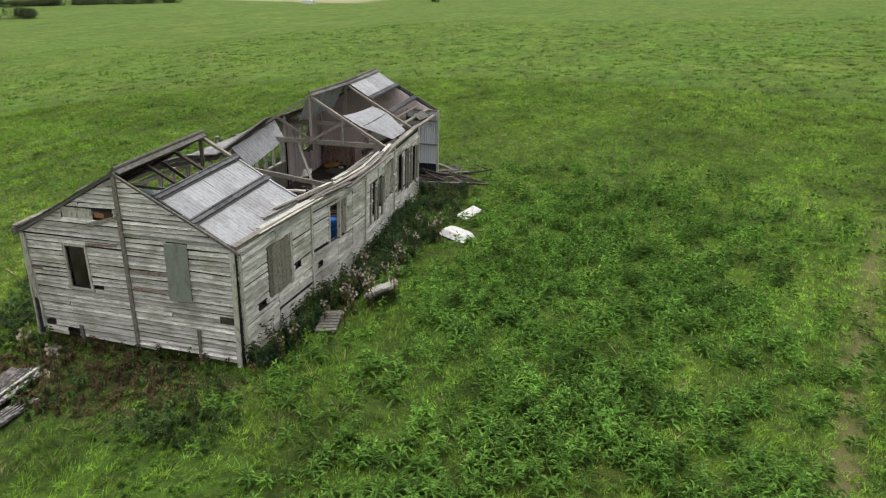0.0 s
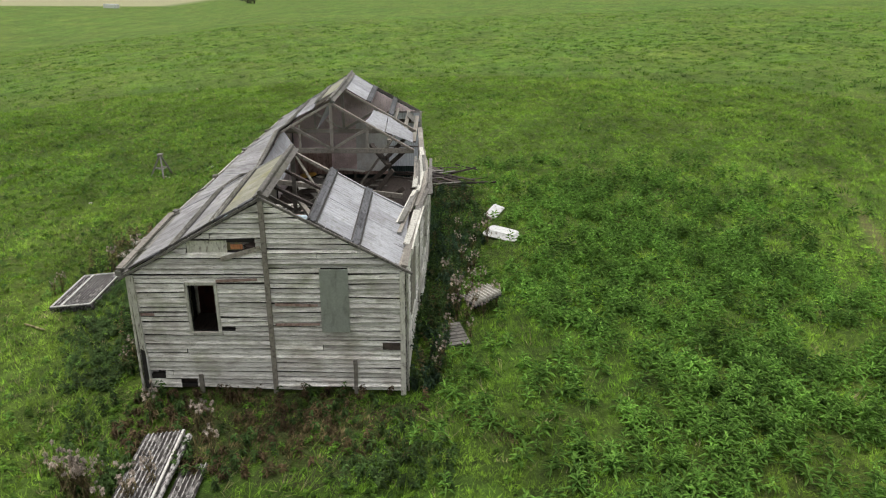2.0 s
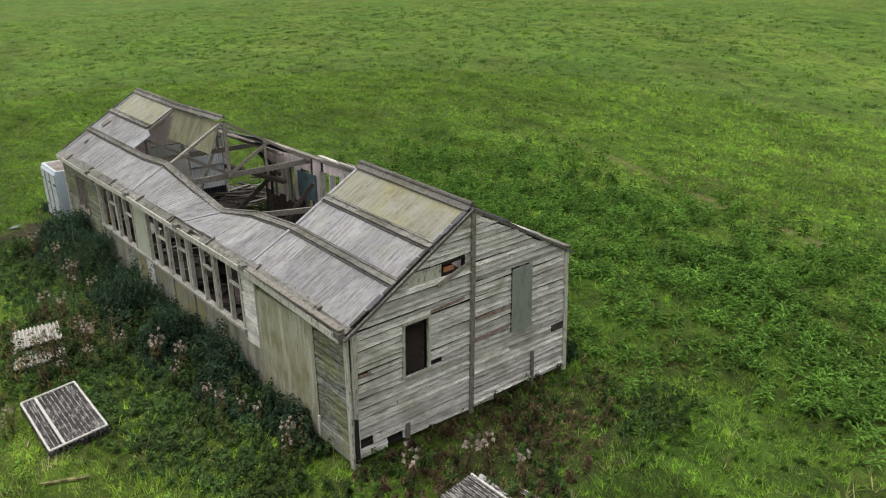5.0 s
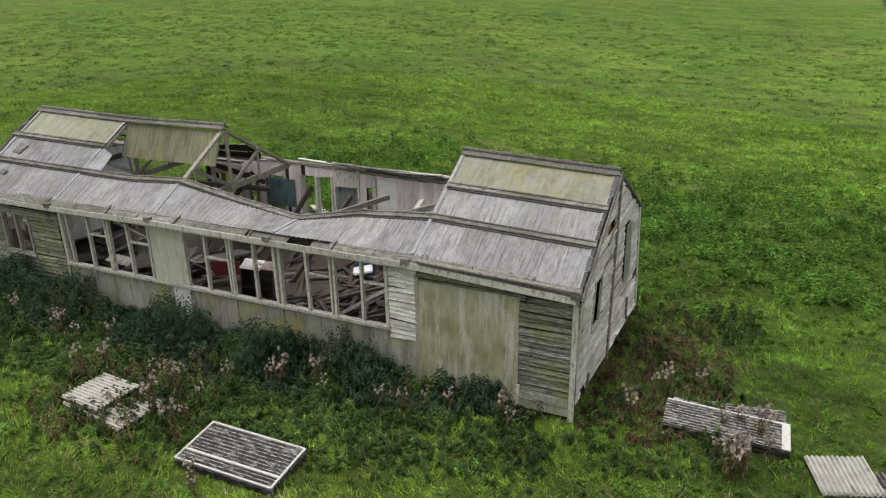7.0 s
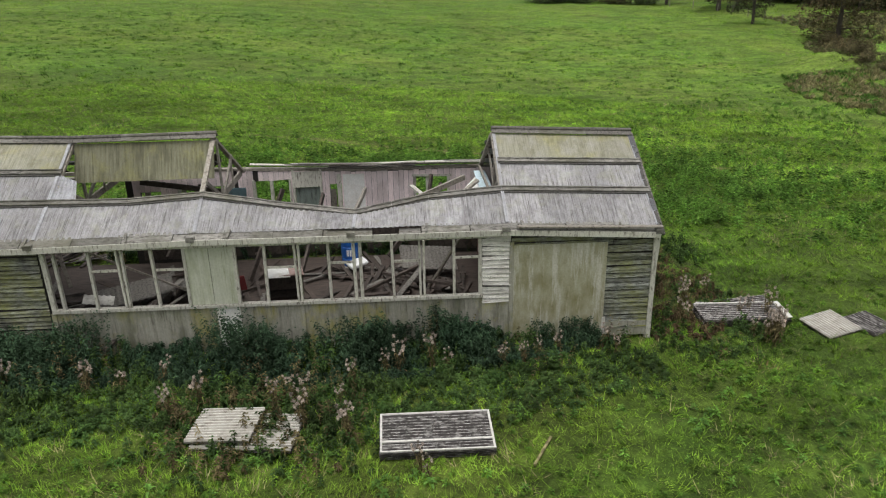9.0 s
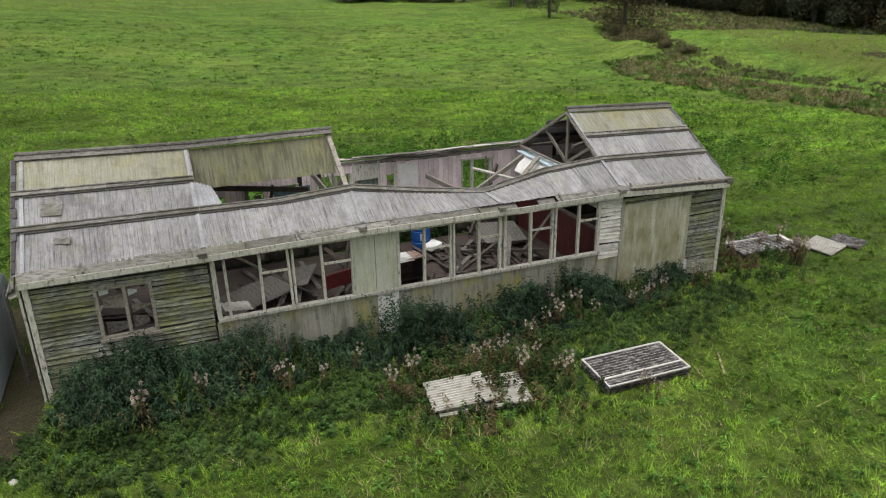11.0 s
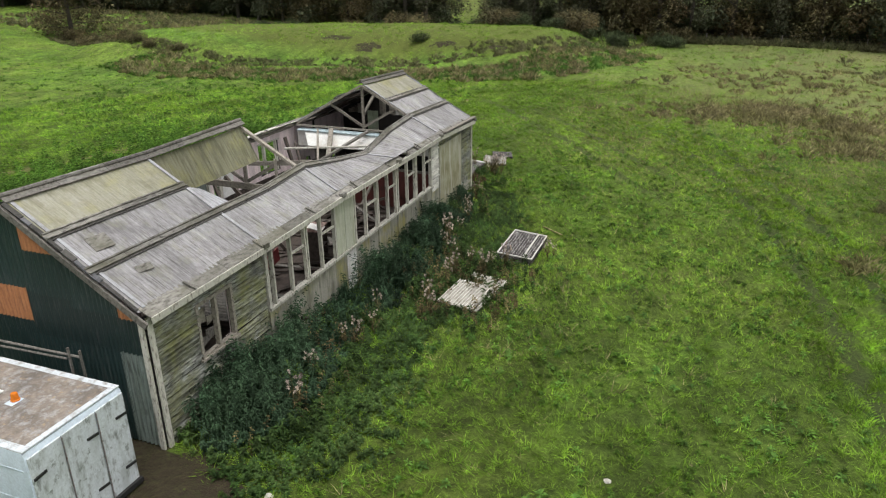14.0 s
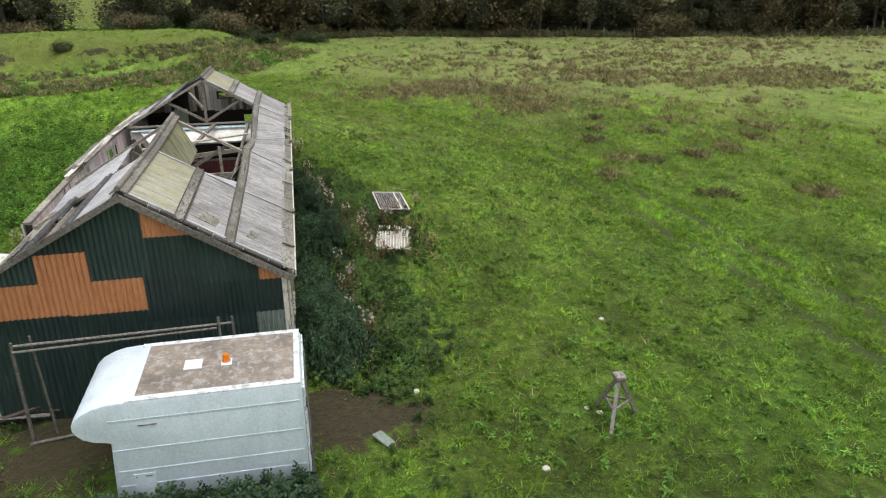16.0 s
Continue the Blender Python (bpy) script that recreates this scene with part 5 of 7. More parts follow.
beam(bm, (16.6, 3.6, 3.55), (14.4, 2.9, 3.35), 0.1, 0.08)
part("fallen_rafter", bm, "grey_timber", roof)

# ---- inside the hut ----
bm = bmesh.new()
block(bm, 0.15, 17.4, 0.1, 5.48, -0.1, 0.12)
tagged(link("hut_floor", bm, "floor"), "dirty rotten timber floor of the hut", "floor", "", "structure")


def partition(x, mat_low, mat_up, z_mid, z_top, gaps, y0=0.12, y1=5.46, light=(), z_up=0.0):
    p = thing("partition_wall", "lined partition wall with stained boards", "")
    p.parent = hut
    for name, base, z0, z1 in (("dado_board", mat_low, 0.12, z_mid), ("upper_board", mat_up, max(z_up, z_mid + 0.03), z_top)):
        n = 6
        for k in range(n):
            mat = base
            a, b = y0 + (y1 - y0) * k / n, y0 + (y1 - y0) * (k + 1) / n - 0.008
            if (name, k) in gaps:
                continue
            if name == "dado_board" and k in light:
                mat = mat_up
            bm = bmesh.new()
            block(bm, x - 0.04, x + 0.04, a, b, z0, z1)
            part(name, bm, mat, p)
    bm = bmesh.new()
    block(bm, x - 0.055, x + 0.055, y0, y1, z_mid - 0.02, z_mid + 0.05)
    part("rail", bm, "grey_timber", p)


partition(14.0, "maroon", "plaster", 1.5, 2.70, set(), z_up=2.12)
bm = bmesh.new()
block(bm, 13.86, 14.2, 0.15, 5.4, 2.70, 2.735)
tagged(link("ceiling_board", bm, "pale_blue"), "pale blue board on top of a partition", "board")

bm = bmesh.new()
block(bm, 13.90, 13.925, 2.78, 3.30, 2.28, 2.60)
tagged(link("hardboard", bm, "tan"), "tan hardboard offcut against the white partition", "board")
for k, (ya, za, yb, zb) in enumerate(((4.25, 2.30, 3.35, 2.36), (4.15, 2.40, 3.30, 2.44), (4.2, 2.48, 3.4, 2.53), (4.1, 2.22, 3.2, 2.26))):
    bm = bmesh.new()
    beam(bm, (13.93 - 0.03 * k, ya, za), (13.93 - 0.03 * k, yb, zb), 0.03, 0.06)
    tagged(link("lath", bm, "rotten"), "grey lath lodged against the white partition", "lath", "lodged laths")

bm = bmesh.new()
hexa(bm, [(13.93, 0.5, 2.66), (13.93, 5.1, 2.66), (13.42, 4.7, 2.28), (13.50, 0.9, 2.30), (13.93, 0.5, 2.675), (13.93, 5.1, 2.675), (13.42, 4.7, 2.295), (13.50, 0.9, 2.315)])
tagged(link("ceiling_sheet", bm, "plaster"), "white ceiling sheet sagging from a partition", "sheet")

# fallen timber: a few plank shapes, strewn as single things
rng = random.Random(40)
shapes = []
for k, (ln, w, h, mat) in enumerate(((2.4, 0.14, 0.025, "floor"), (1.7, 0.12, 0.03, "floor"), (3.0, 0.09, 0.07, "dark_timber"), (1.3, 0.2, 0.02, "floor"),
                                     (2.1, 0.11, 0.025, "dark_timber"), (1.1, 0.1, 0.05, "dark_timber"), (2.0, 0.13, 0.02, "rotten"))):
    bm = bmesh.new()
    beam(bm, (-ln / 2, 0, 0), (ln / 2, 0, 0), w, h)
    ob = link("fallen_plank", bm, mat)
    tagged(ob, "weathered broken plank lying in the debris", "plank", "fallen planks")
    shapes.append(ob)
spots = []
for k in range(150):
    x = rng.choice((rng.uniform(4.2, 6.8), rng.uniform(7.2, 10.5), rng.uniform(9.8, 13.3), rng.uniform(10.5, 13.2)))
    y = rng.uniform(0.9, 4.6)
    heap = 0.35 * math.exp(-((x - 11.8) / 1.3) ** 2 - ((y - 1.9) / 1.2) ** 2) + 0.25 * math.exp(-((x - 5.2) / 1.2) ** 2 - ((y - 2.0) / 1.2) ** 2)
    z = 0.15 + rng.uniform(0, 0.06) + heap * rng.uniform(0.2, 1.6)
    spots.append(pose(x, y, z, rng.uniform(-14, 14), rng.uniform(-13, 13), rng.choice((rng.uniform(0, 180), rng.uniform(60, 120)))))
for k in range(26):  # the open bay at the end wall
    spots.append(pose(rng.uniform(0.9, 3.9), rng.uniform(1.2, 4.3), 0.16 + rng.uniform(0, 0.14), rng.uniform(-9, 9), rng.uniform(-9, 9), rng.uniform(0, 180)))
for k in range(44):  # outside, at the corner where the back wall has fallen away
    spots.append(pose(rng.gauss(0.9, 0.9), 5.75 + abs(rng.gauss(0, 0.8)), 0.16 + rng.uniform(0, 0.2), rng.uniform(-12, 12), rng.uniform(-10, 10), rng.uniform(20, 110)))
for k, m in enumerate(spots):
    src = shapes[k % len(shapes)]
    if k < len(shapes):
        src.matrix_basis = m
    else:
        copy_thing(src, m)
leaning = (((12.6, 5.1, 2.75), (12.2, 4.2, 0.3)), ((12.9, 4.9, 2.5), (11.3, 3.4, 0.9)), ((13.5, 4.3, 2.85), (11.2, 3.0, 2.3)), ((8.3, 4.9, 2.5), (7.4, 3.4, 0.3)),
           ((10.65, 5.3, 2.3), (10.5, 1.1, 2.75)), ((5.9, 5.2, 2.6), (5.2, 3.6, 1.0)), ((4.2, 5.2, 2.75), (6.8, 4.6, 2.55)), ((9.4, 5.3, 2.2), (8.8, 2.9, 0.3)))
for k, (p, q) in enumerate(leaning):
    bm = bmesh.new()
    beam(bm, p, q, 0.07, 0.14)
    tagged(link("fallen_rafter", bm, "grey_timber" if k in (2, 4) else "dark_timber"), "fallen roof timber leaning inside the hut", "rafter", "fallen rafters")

# fallen sheets and boards on the floor
for k, (x, y, z, rx, ry, rz, w, h, mat, lab) in enumerate((
    (4.7, 2.2, 0.66, 8, -6, 20, 1.9, 1.0, "rotten", "dark corrugated sheet on the rubble"), (6.0, 3.2, 0.55, -10, 5, 70, 1.8, 0.9, "rotten", "dark corrugated sheet on the rubble"),
    (12.4, 3.6, 0.75, 25, 8, 10, 1.6, 0.9, "rotten", "dark corrugated sheet on the rubble"), (4.2, 1.2, 0.9, 10, 12, 15, 0.7, 0.4, "clean_ridge", "pale broken sheet on the rubble"),
    (1.9, 1.7, 0.4, 6, 5, 80, 1.2, 0.6, "rotten", "dark corrugated sheet on the rubble"),
    (0.75, 2.75, 0.62, -8, 5, 85, 1.1, 0.7, "clean_ridge", "pale broken sheet on the rubble"),
    (0.85, 1.35, 0.34, 4, -5, 30, 0.5, 0.22, "clean_ridge", "scrap of pale sheet on the rubble"))):
    bm = bmesh.new()
    corrugated(bm, (-w / 2, -h / 2, 0), (w / 2, -h / 2, 0), (w / 2, h / 2, 0), (-w / 2, h / 2, 0), int(w / 0.12), 0.012, 3, 0, 0.006, 4)
    ob = smooth(link("fallen_sheet", bm, mat), 60)
    ob.matrix_basis = pose(x, y, z, rx, ry, rz)
    tagged(ob, lab, "sheet", "fallen sheets")

# blue drum with worn white lettering
drum = thing("plastic_drum", "blue plastic drum with a white printed panel", "barrel", pose(10.16, 4.62, 0.14))
bm = bmesh.new()
lathe(bm, [(0.24, 0), (0.28, 0.03), (0.29, 0.3), (0.275, 0.32), (0.275, 0.36), (0.29, 0.38), (0.29, 0.66), (0.275, 0.68), (0.275, 0.72), (0.29, 0.74), (0.28, 0.93), (0.25, 0.96), (0.25, 0.93)], 28)
smooth(part("body", bm, "blue", drum), 35)
for a, z0, z1, w in ((-112, 0.42, 0.62, 6), (-104, 0.42, 0.62, 5), (-94, 0.42, 0.62, 7), (-84, 0.42, 0.62, 5)):
    bm = bmesh.new()
    p = [(0.293 * math.cos(radians(a + d)), 0.293 * math.sin(radians(a + d))) for d in (0, w)]
    q = [(0.30 * math.cos(radians(a + d)), 0.30 * math.sin(radians(a + d))) for d in (0, w)]
    hexa(bm, [(*p[0], z0), (*p[1], z0), (*q[1], z0), (*q[0], z0), (*p[0], z1), (*p[1], z1), (*q[1], z1), (*q[0], z1)])
    part("printed_bar", bm, "white_plastic", drum, "worn white print")
bm = bmesh.new()
lathe(bm, [(0.02, 0.05), (0.13, 0.0), (0.2, 0.03), (0.17, 0.08), (0.08, 0.1), (0.03, 0.08)], 14)
ob = smooth(link("yellow_sack", bm, "yellow"), 50)
ob.matrix_basis = pose(0.62, 0.80, 0.30, 8, 5, 0) @ Matrix.Diagonal((1.5, 2.0, 1.3, 1))
tagged(ob, "crumpled yellow sack on the rubble", "sack")
bm = bmesh.new()
block(bm, -0.28, 0.28, -0.2, 0.2, 0, 0.12)
rounded(bm, 0.05, 2)
ob = link("white_sink", bm, "white_plastic")
ob.matrix_basis = pose(10.36, 4.15, 0.36, 6, -8, 30)
tagged(ob, "white ceramic basin lying on rubble", "basin")

bm = bmesh.new()
beam(bm, (0.22, 0.3, 2.62), (0.22, 5.3, 2.66), 0.07, 0.14)
tagged(link("cross_beam", bm, "dark_timber"), "dark damp beam across the lined end wall", "beam")
bm = bmesh.new()
beam(bm, (6.55, 2.25, 0.62), (7.55, 2.30, 0.74), 0.03, 0.40)
tagged(link("red_board", bm, "red"), "faded red board standing in the rubble", "board")

# a broken cupboard with a flaking sheet lying across it
cup = thing("cupboard", "broken brown cupboard standing in the rubble", "cupboard", pose(8.62, 1.75, 0.12, 0, 3, 14))
for name, a, b, c, d, e, f, mt in (("side_panel", -0.45, -0.42, -0.25, 0.25, 0, 1.08, "dark_timber"), ("side_panel", 0.42, 0.45, -0.25, 0.25, 0, 1.08, "dark_timber"), ("back_panel", -0.42, 0.42, 0.22, 0.25, 0.05, 1.05, "dark_timber"),
                                   ("top", -0.47, 0.47, -0.27, 0.27, 1.08, 1.11, "dado"), ("shelf", -0.42, 0.42, -0.24, 0.22, 0.5, 0.525, "dark_timber")):
    bm = bmesh.new()
    block(bm, a, b, c, d, e, f)
    part(name, bm, mt, cup)
bm = bmesh.new()
block(bm, -0.27, 0.27, -0.22, 0.22, 0, 0.015)
ob = link("flaking_sheet", bm, "plaster")
ob.matrix_basis = pose(8.55, 1.62, 1.26, 14, 6, 18)
tagged(ob, "flaking cream sheet lying across a broken cupboard", "sheet")
for p, q, w, h, mt in (((13.85, 3.95, 2.86), (12.55, 3.45, 1.95), 0.16, 0.06, "grey_timber"), ((13.85, 2.5, 2.86), (12.1, 3.75, 2.0), 0.14, 0.07, "rotten"), ((12.0, 4.75, 2.52), (12.95, 1.3, 2.66), 0.12, 0.05, "cream_timber"),
                       ((13.6, 1.3, 2.9), (12.3, 2.3, 0.3), 0.10, 0.06, "grey_timber"), ((4.0, 0.6, 2.6), (6.2, 2.6, 0.3), 0.10, 0.05, "grey_timber"), ((4.4, 3.9, 2.5), (6.9, 4.7, 2.3), 0.16, 0.12, "dark_timber"),
                       ((1.4, 4.9, 2.6), (2.6, 3.2, 0.4), 0.10, 0.05, "grey_timber")):
    bm = bmesh.new()
    beam(bm, p, q, w, h)
    tagged(link("fallen_rafter", bm, mt), "fallen roof timber leaning inside the hut", "rafter", "fallen rafters")

# ---- the van body at the end wall ----
van = thing("van_body", "abandoned white box van body without wheels beside the hut", "van body", pose(-1.80, -0.20, at(-1.8, 1.4) + 0.02))
prof = [(0.0, 0.0), (3.20, 0.0), (3.12, 1.24), (3.22, 1.29), (3.42, 1.33), (3.57, 1.40), (3.65, 1.49), (3.665, 1.58), (3.62, 1.68), (3.50, 1.79), (3.32, 1.88), (3.12, 1.93), (2.90, 1.945), (0.06, 1.945), (0.0, 1.88)]


def van_shell():
    bm = bmesh.new()
    rings = []
    for x, shrink, _ in ((-0.965, 0.06, 0), (-0.945, 0.012, 0), (-0.90, 0.0, 0), (0.90, 0.0, 0), (0.945, 0.012, 0), (0.965, 0.06, 0)):
        cy, cz = 1.6, 1.0
        ring = []
        for y, z in prof:
            sy = y + (cy - y) / abs(cy - y + 1e-6) * shrink
            sz = z + (shrink if z < cz else -shrink)
            ring.append(bm.verts.new((x, sy, sz)))
        rings.append(ring)
    n = len(prof)
    for a, b in zip(rings, rings[1:]):
        for k in range(n):
            bm.faces.new([a[k], a[(k + 1) % n], b[(k + 1) % n], b[k]])
    bm.faces.new(rings[0][::-1])
    bm.faces.new(rings[-1])
    return bm


smooth(part("shell", van_shell(), "van_white", van), 50)
bm = bmesh.new()
block(bm, -0.80, 0.82, 0.13, 2.66, 1.93, 1.956)
part("roof_skin", bm, "van_roof", van, "brown lichen-covered roof skin")
bm = bmesh.new()
for x0, x1, y0, y1 in ((-0.945, -0.80, 0.02, 2.80), (0.82, 0.945, 0.02, 2.80), (-0.80, 0.82, 0.02, 0.13)):
    block(bm, x0, x1, y0, y1, 1.925, 1.96)
rounded(bm, 0.012, 2)
part("roof_rim", bm, "van_rim", van)
bm = bmesh.new()
for z in (0.32, 0.62, 1.05, 1.62):
    beam(bm, (-0.968, 0.06, z), (-0.968, 3.1, z + (0.01 if z < 1 else 0)), 0.012, 0.022)
part("side_rib", bm, "van_white", van)
bm = bmesh.new()
block(bm, -0.978, -0.966, 2.52, 2.86, 0.10, 0.55)
part("side_hatch", bm, "van_white", van)
for name, y, z, w, h in (("lock", 2.82, 0.5, 0.03, 0.03), ("handle", 2.62, 0.5, 0.12, 0.02), ("vent_slot", 2.5, 1.5, 0.3, 0.02)):
    bm = bmesh.new()
    block(bm, -0.984, -0.972, y - w / 2, y + w / 2, z - h / 2, z + h / 2)
    part(name, bm, "iron", van)
for x0, x1 in ((-0.93, -0.34), (-0.325, 0.325), (0.34, 0.93)):
    bm = bmesh.new()
    block(bm, x0, x1, -0.035, -0.004, 0.08, 1.84)
    rounded(bm, 0.008, 1)
    door = part("rear_door", bm, "van_dirty", van, "algae-streaked white rear door")
    for z in (0.45, 1.45):
        bm = bmesh.new()
        s = x0 if x0 < -0.5 else x1
        d = 0.16 if s < 0 else -0.16
        beam(bm, (s + d * 0.1, -0.045, z), (s + d * 1.5, -0.045, z + 0.02), 0.02, 0.045)
        part("hinge", bm, "black", door)
bm = bmesh.new()
for x in (-0.335, 0.335):
    tube(bm, (x, -0.05, 0.1), (x, -0.05, 1.82), 0.012, 0.012, 6)
part("lock_rod", bm, "iron", van)
bm = bmesh.new()
block(bm, -0.95, 0.95, -0.09, -0.02, 0.0, 0.1)
for x in (-0.85, 0.85):
    block(bm, x - 0.06, x + 0.06, -0.1, -0.09, 0.02, 0.08)
part("bumper", bm, "black", van)
bm = bmesh.new()
lathe(bm, [(0.075, 0.0), (0.075, 0.02), (0.058, 0.025), (0.058, 0.11), (0.045, 0.135), (0.01, 0.14)], 16, (0.02, 1.28, 1.955))
smooth(part("beacon", bm, "amber", van, "amber warning beacon"), 40)
bm = bmesh.new()
block(bm, -0.17, 0.14, 1.68, 1.98, 1.955, 1.985)
rounded(bm, 0.01, 1)
part("roof_vent", bm, "white_plastic", van, "square white roof hatch")
bm = bmesh.new()
block(bm, -0.13, 0.10, 1.18, 1.36, 1.953, 1.957)
part("bracket", bm, "van_white", van)

# the pole frame against the end wall
rail = thing("pole_frame", "weathered pole frame leaning at the green end wall", "frame")
for p, q, r in (((-0.55, 4.95, 2.05), (-0.45, 1.05, 2.06), 0.04), ((-0.6, 4.9, 1.95), (-0.5, 1.35, 2.0), 0.035), ((-0.62, 4.93, -0.05), (-0.55, 4.93, 2.12), 0.05),
                ((-0.45, 4.55, -0.05), (-0.48, 4.62, 2.2), 0.04), ((-0.45, 1.32, 0), (-0.48, 1.3, 2.22), 0.045), ((-0.42, 1.05, 0), (-0.46, 1.05, 2.2), 0.045),
                ((-0.75, 4.95, 0.06), (-0.5, 3.2, 0.1), 0.05)):
    bm = bmesh.new()
    tube(bm, p, q, r * 0.7, r * 0.6, 7)
    part("pole", bm, "rotten", rail)

# ---- stacks of corrugated sheets and loose things on the grass ----


def stack(x, y, rz, w, h, n, mats, label, tilt=(0, 0), lift=0.0, seed=0, band=False):
    rng = random.Random(seed)
    t = thing("sheet_stack", label, "sheet stack", pose(x, y, at(x, y) + lift, tilt[0], tilt[1], rz), "stacks of corrugated sheets")
    for k in range(n):
        bm = bmesh.new()
        a, b = rng.uniform(-0.02, 0.02), rng.uniform(-0.02, 0.02)
        z = 0.03 + k * 0.027
        corrugated(bm, (-h / 2 + a, w / 2 + b, z), (-h / 2 + a, -w / 2 + b, z), (h / 2 + a, -w / 2 + b, z), (h / 2 + a, w / 2 + b, z), round(w / 0.085), 0.022, 6, 0, 0.007, 6)
        mat = mats[min(k, len(mats) - 1)]
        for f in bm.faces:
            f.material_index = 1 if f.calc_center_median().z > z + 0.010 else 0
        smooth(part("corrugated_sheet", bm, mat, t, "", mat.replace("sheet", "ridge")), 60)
    if band:
        bm = bmesh.new()
        for a, b, c, d in band:
            block(bm, a, b, c, d, n * 0.026 + 0.02, n * 0.026 + 0.05)
        part("pale_edge", bm, "pale_edge", t, "pale lichen-free strip")
    return t


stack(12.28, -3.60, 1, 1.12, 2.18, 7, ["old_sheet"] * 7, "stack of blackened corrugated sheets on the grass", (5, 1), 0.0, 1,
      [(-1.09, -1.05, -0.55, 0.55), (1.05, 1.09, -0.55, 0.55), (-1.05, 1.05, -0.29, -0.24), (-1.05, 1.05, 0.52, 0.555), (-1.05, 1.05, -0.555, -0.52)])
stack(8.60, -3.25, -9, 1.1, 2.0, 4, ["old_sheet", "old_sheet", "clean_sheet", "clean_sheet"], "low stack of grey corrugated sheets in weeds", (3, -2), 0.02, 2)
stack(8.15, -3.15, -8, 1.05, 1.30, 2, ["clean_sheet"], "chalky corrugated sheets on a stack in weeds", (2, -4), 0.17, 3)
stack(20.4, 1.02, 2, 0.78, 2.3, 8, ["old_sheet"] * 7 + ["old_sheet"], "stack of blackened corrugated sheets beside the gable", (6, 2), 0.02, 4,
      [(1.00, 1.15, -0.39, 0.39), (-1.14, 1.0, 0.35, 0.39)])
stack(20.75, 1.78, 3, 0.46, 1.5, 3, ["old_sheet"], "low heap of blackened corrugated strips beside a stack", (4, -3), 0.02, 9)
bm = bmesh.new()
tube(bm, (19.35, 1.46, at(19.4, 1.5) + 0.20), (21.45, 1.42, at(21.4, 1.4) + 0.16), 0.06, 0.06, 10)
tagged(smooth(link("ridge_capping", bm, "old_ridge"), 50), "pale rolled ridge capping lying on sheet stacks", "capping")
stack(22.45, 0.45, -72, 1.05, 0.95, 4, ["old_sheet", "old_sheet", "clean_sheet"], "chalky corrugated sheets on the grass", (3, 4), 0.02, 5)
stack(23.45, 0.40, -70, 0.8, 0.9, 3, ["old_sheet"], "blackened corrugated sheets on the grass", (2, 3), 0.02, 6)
stack(13.45, 7.55, 12, 0.80, 1.3, 5, ["old_sheet", "old_sheet", "clean_sheet"], "tilted stack of chalky corrugated sheets in weeds", (20, -14), 0.22, 7)
duck = thing("duckboard", "weathered slatted duckboard in the grass", "duckboard", pose(15.25, 6.72, at(15.2, 6.7) + 0.10, 3, 2, 12) @ Matrix.Diagonal((1.1, 0.75, 1, 1)))
for k in range(7):
    bm = bmesh.new()
    block(bm, -0.5 + k * 0.145, -0.5 + k * 0.145 + 0.12, -0.35, 0.35, 0, 0.03)
    part("slat", bm, "rotten", duck)
for y in (-0.26, 0.26):
    bm = bmesh.new()
    block(bm, -0.5, 0.5, y - 0.04, y + 0.04, -0.05, -0.002)
    part("bearer", bm, "rotten", duck)
bm = bmesh.new()
beam(bm, (14.05, -4.5, at(14, -4.5) + 0.05), (14.5, -3.75, at(14.5, -3.7) + 0.06), 0.05, 0.035)
tagged(link("plank", bm, "grass_straw"), "pale plank lying in the grass", "plank")


def tub(x, y, rz, tilt, label, scale):
    t = thing("bath_tub", label, "bath", pose(x, y, at(x, y) + 0.02, tilt[0], tilt[1], rz))
    bm = bmesh.new()
    a, b, h = 0.70 * scale, 0.42 * scale, 0.22 * scale
    pts = []
    for (sx, sy, z) in ((0.80, 0.72, 0.0), (0.97, 0.95, h - 0.04), (1.03, 1.06, h - 0.02), (1.03, 1.06, h), (0.93, 0.9, h), (0.9, 0.86, h - 0.08), (0.7, 0.62, 0.06)):
        ring = []
        for k in range(24):
            c, s = math.cos(k * math.tau / 24), math.sin(k * math.tau / 24)
            e = 0.42
            ring.append(bm.verts.new((a * sx * math.copysign(abs(c) ** e, c), b * sy * math.copysign(abs(s) ** e, s), z)))
        pts.append(ring)
    for lo, hi in zip(pts, pts[1:]):
        for k in range(24):
            bm.faces.new([lo[k], lo[(k + 1) % 24], hi[(k + 1) % 24], hi[k]])
    bm.faces.new(pts[0][::-1])
    bm.faces.new(pts[-1])
    smooth(part("shell", bm, "enamel", t), 50)
    return t


tub(8.35, 8.55, 62, (180, 4), "upturned white bath lying in the grass", 0.88).location.z += 0.20
bm = bmesh.new()
block(bm, -0.22, 0.22, -0.48, 0.48, 0, 0.07)
rounded(bm, 0.03, 2)
ob = link("shower_tray", bm, "enamel")
ob.matrix_basis = pose(6.05, 8.45, at(6.05, 8.45) + 0.10, 10, 14, 64)
tagged(ob, "white shower tray propped in the weeds", "tray")
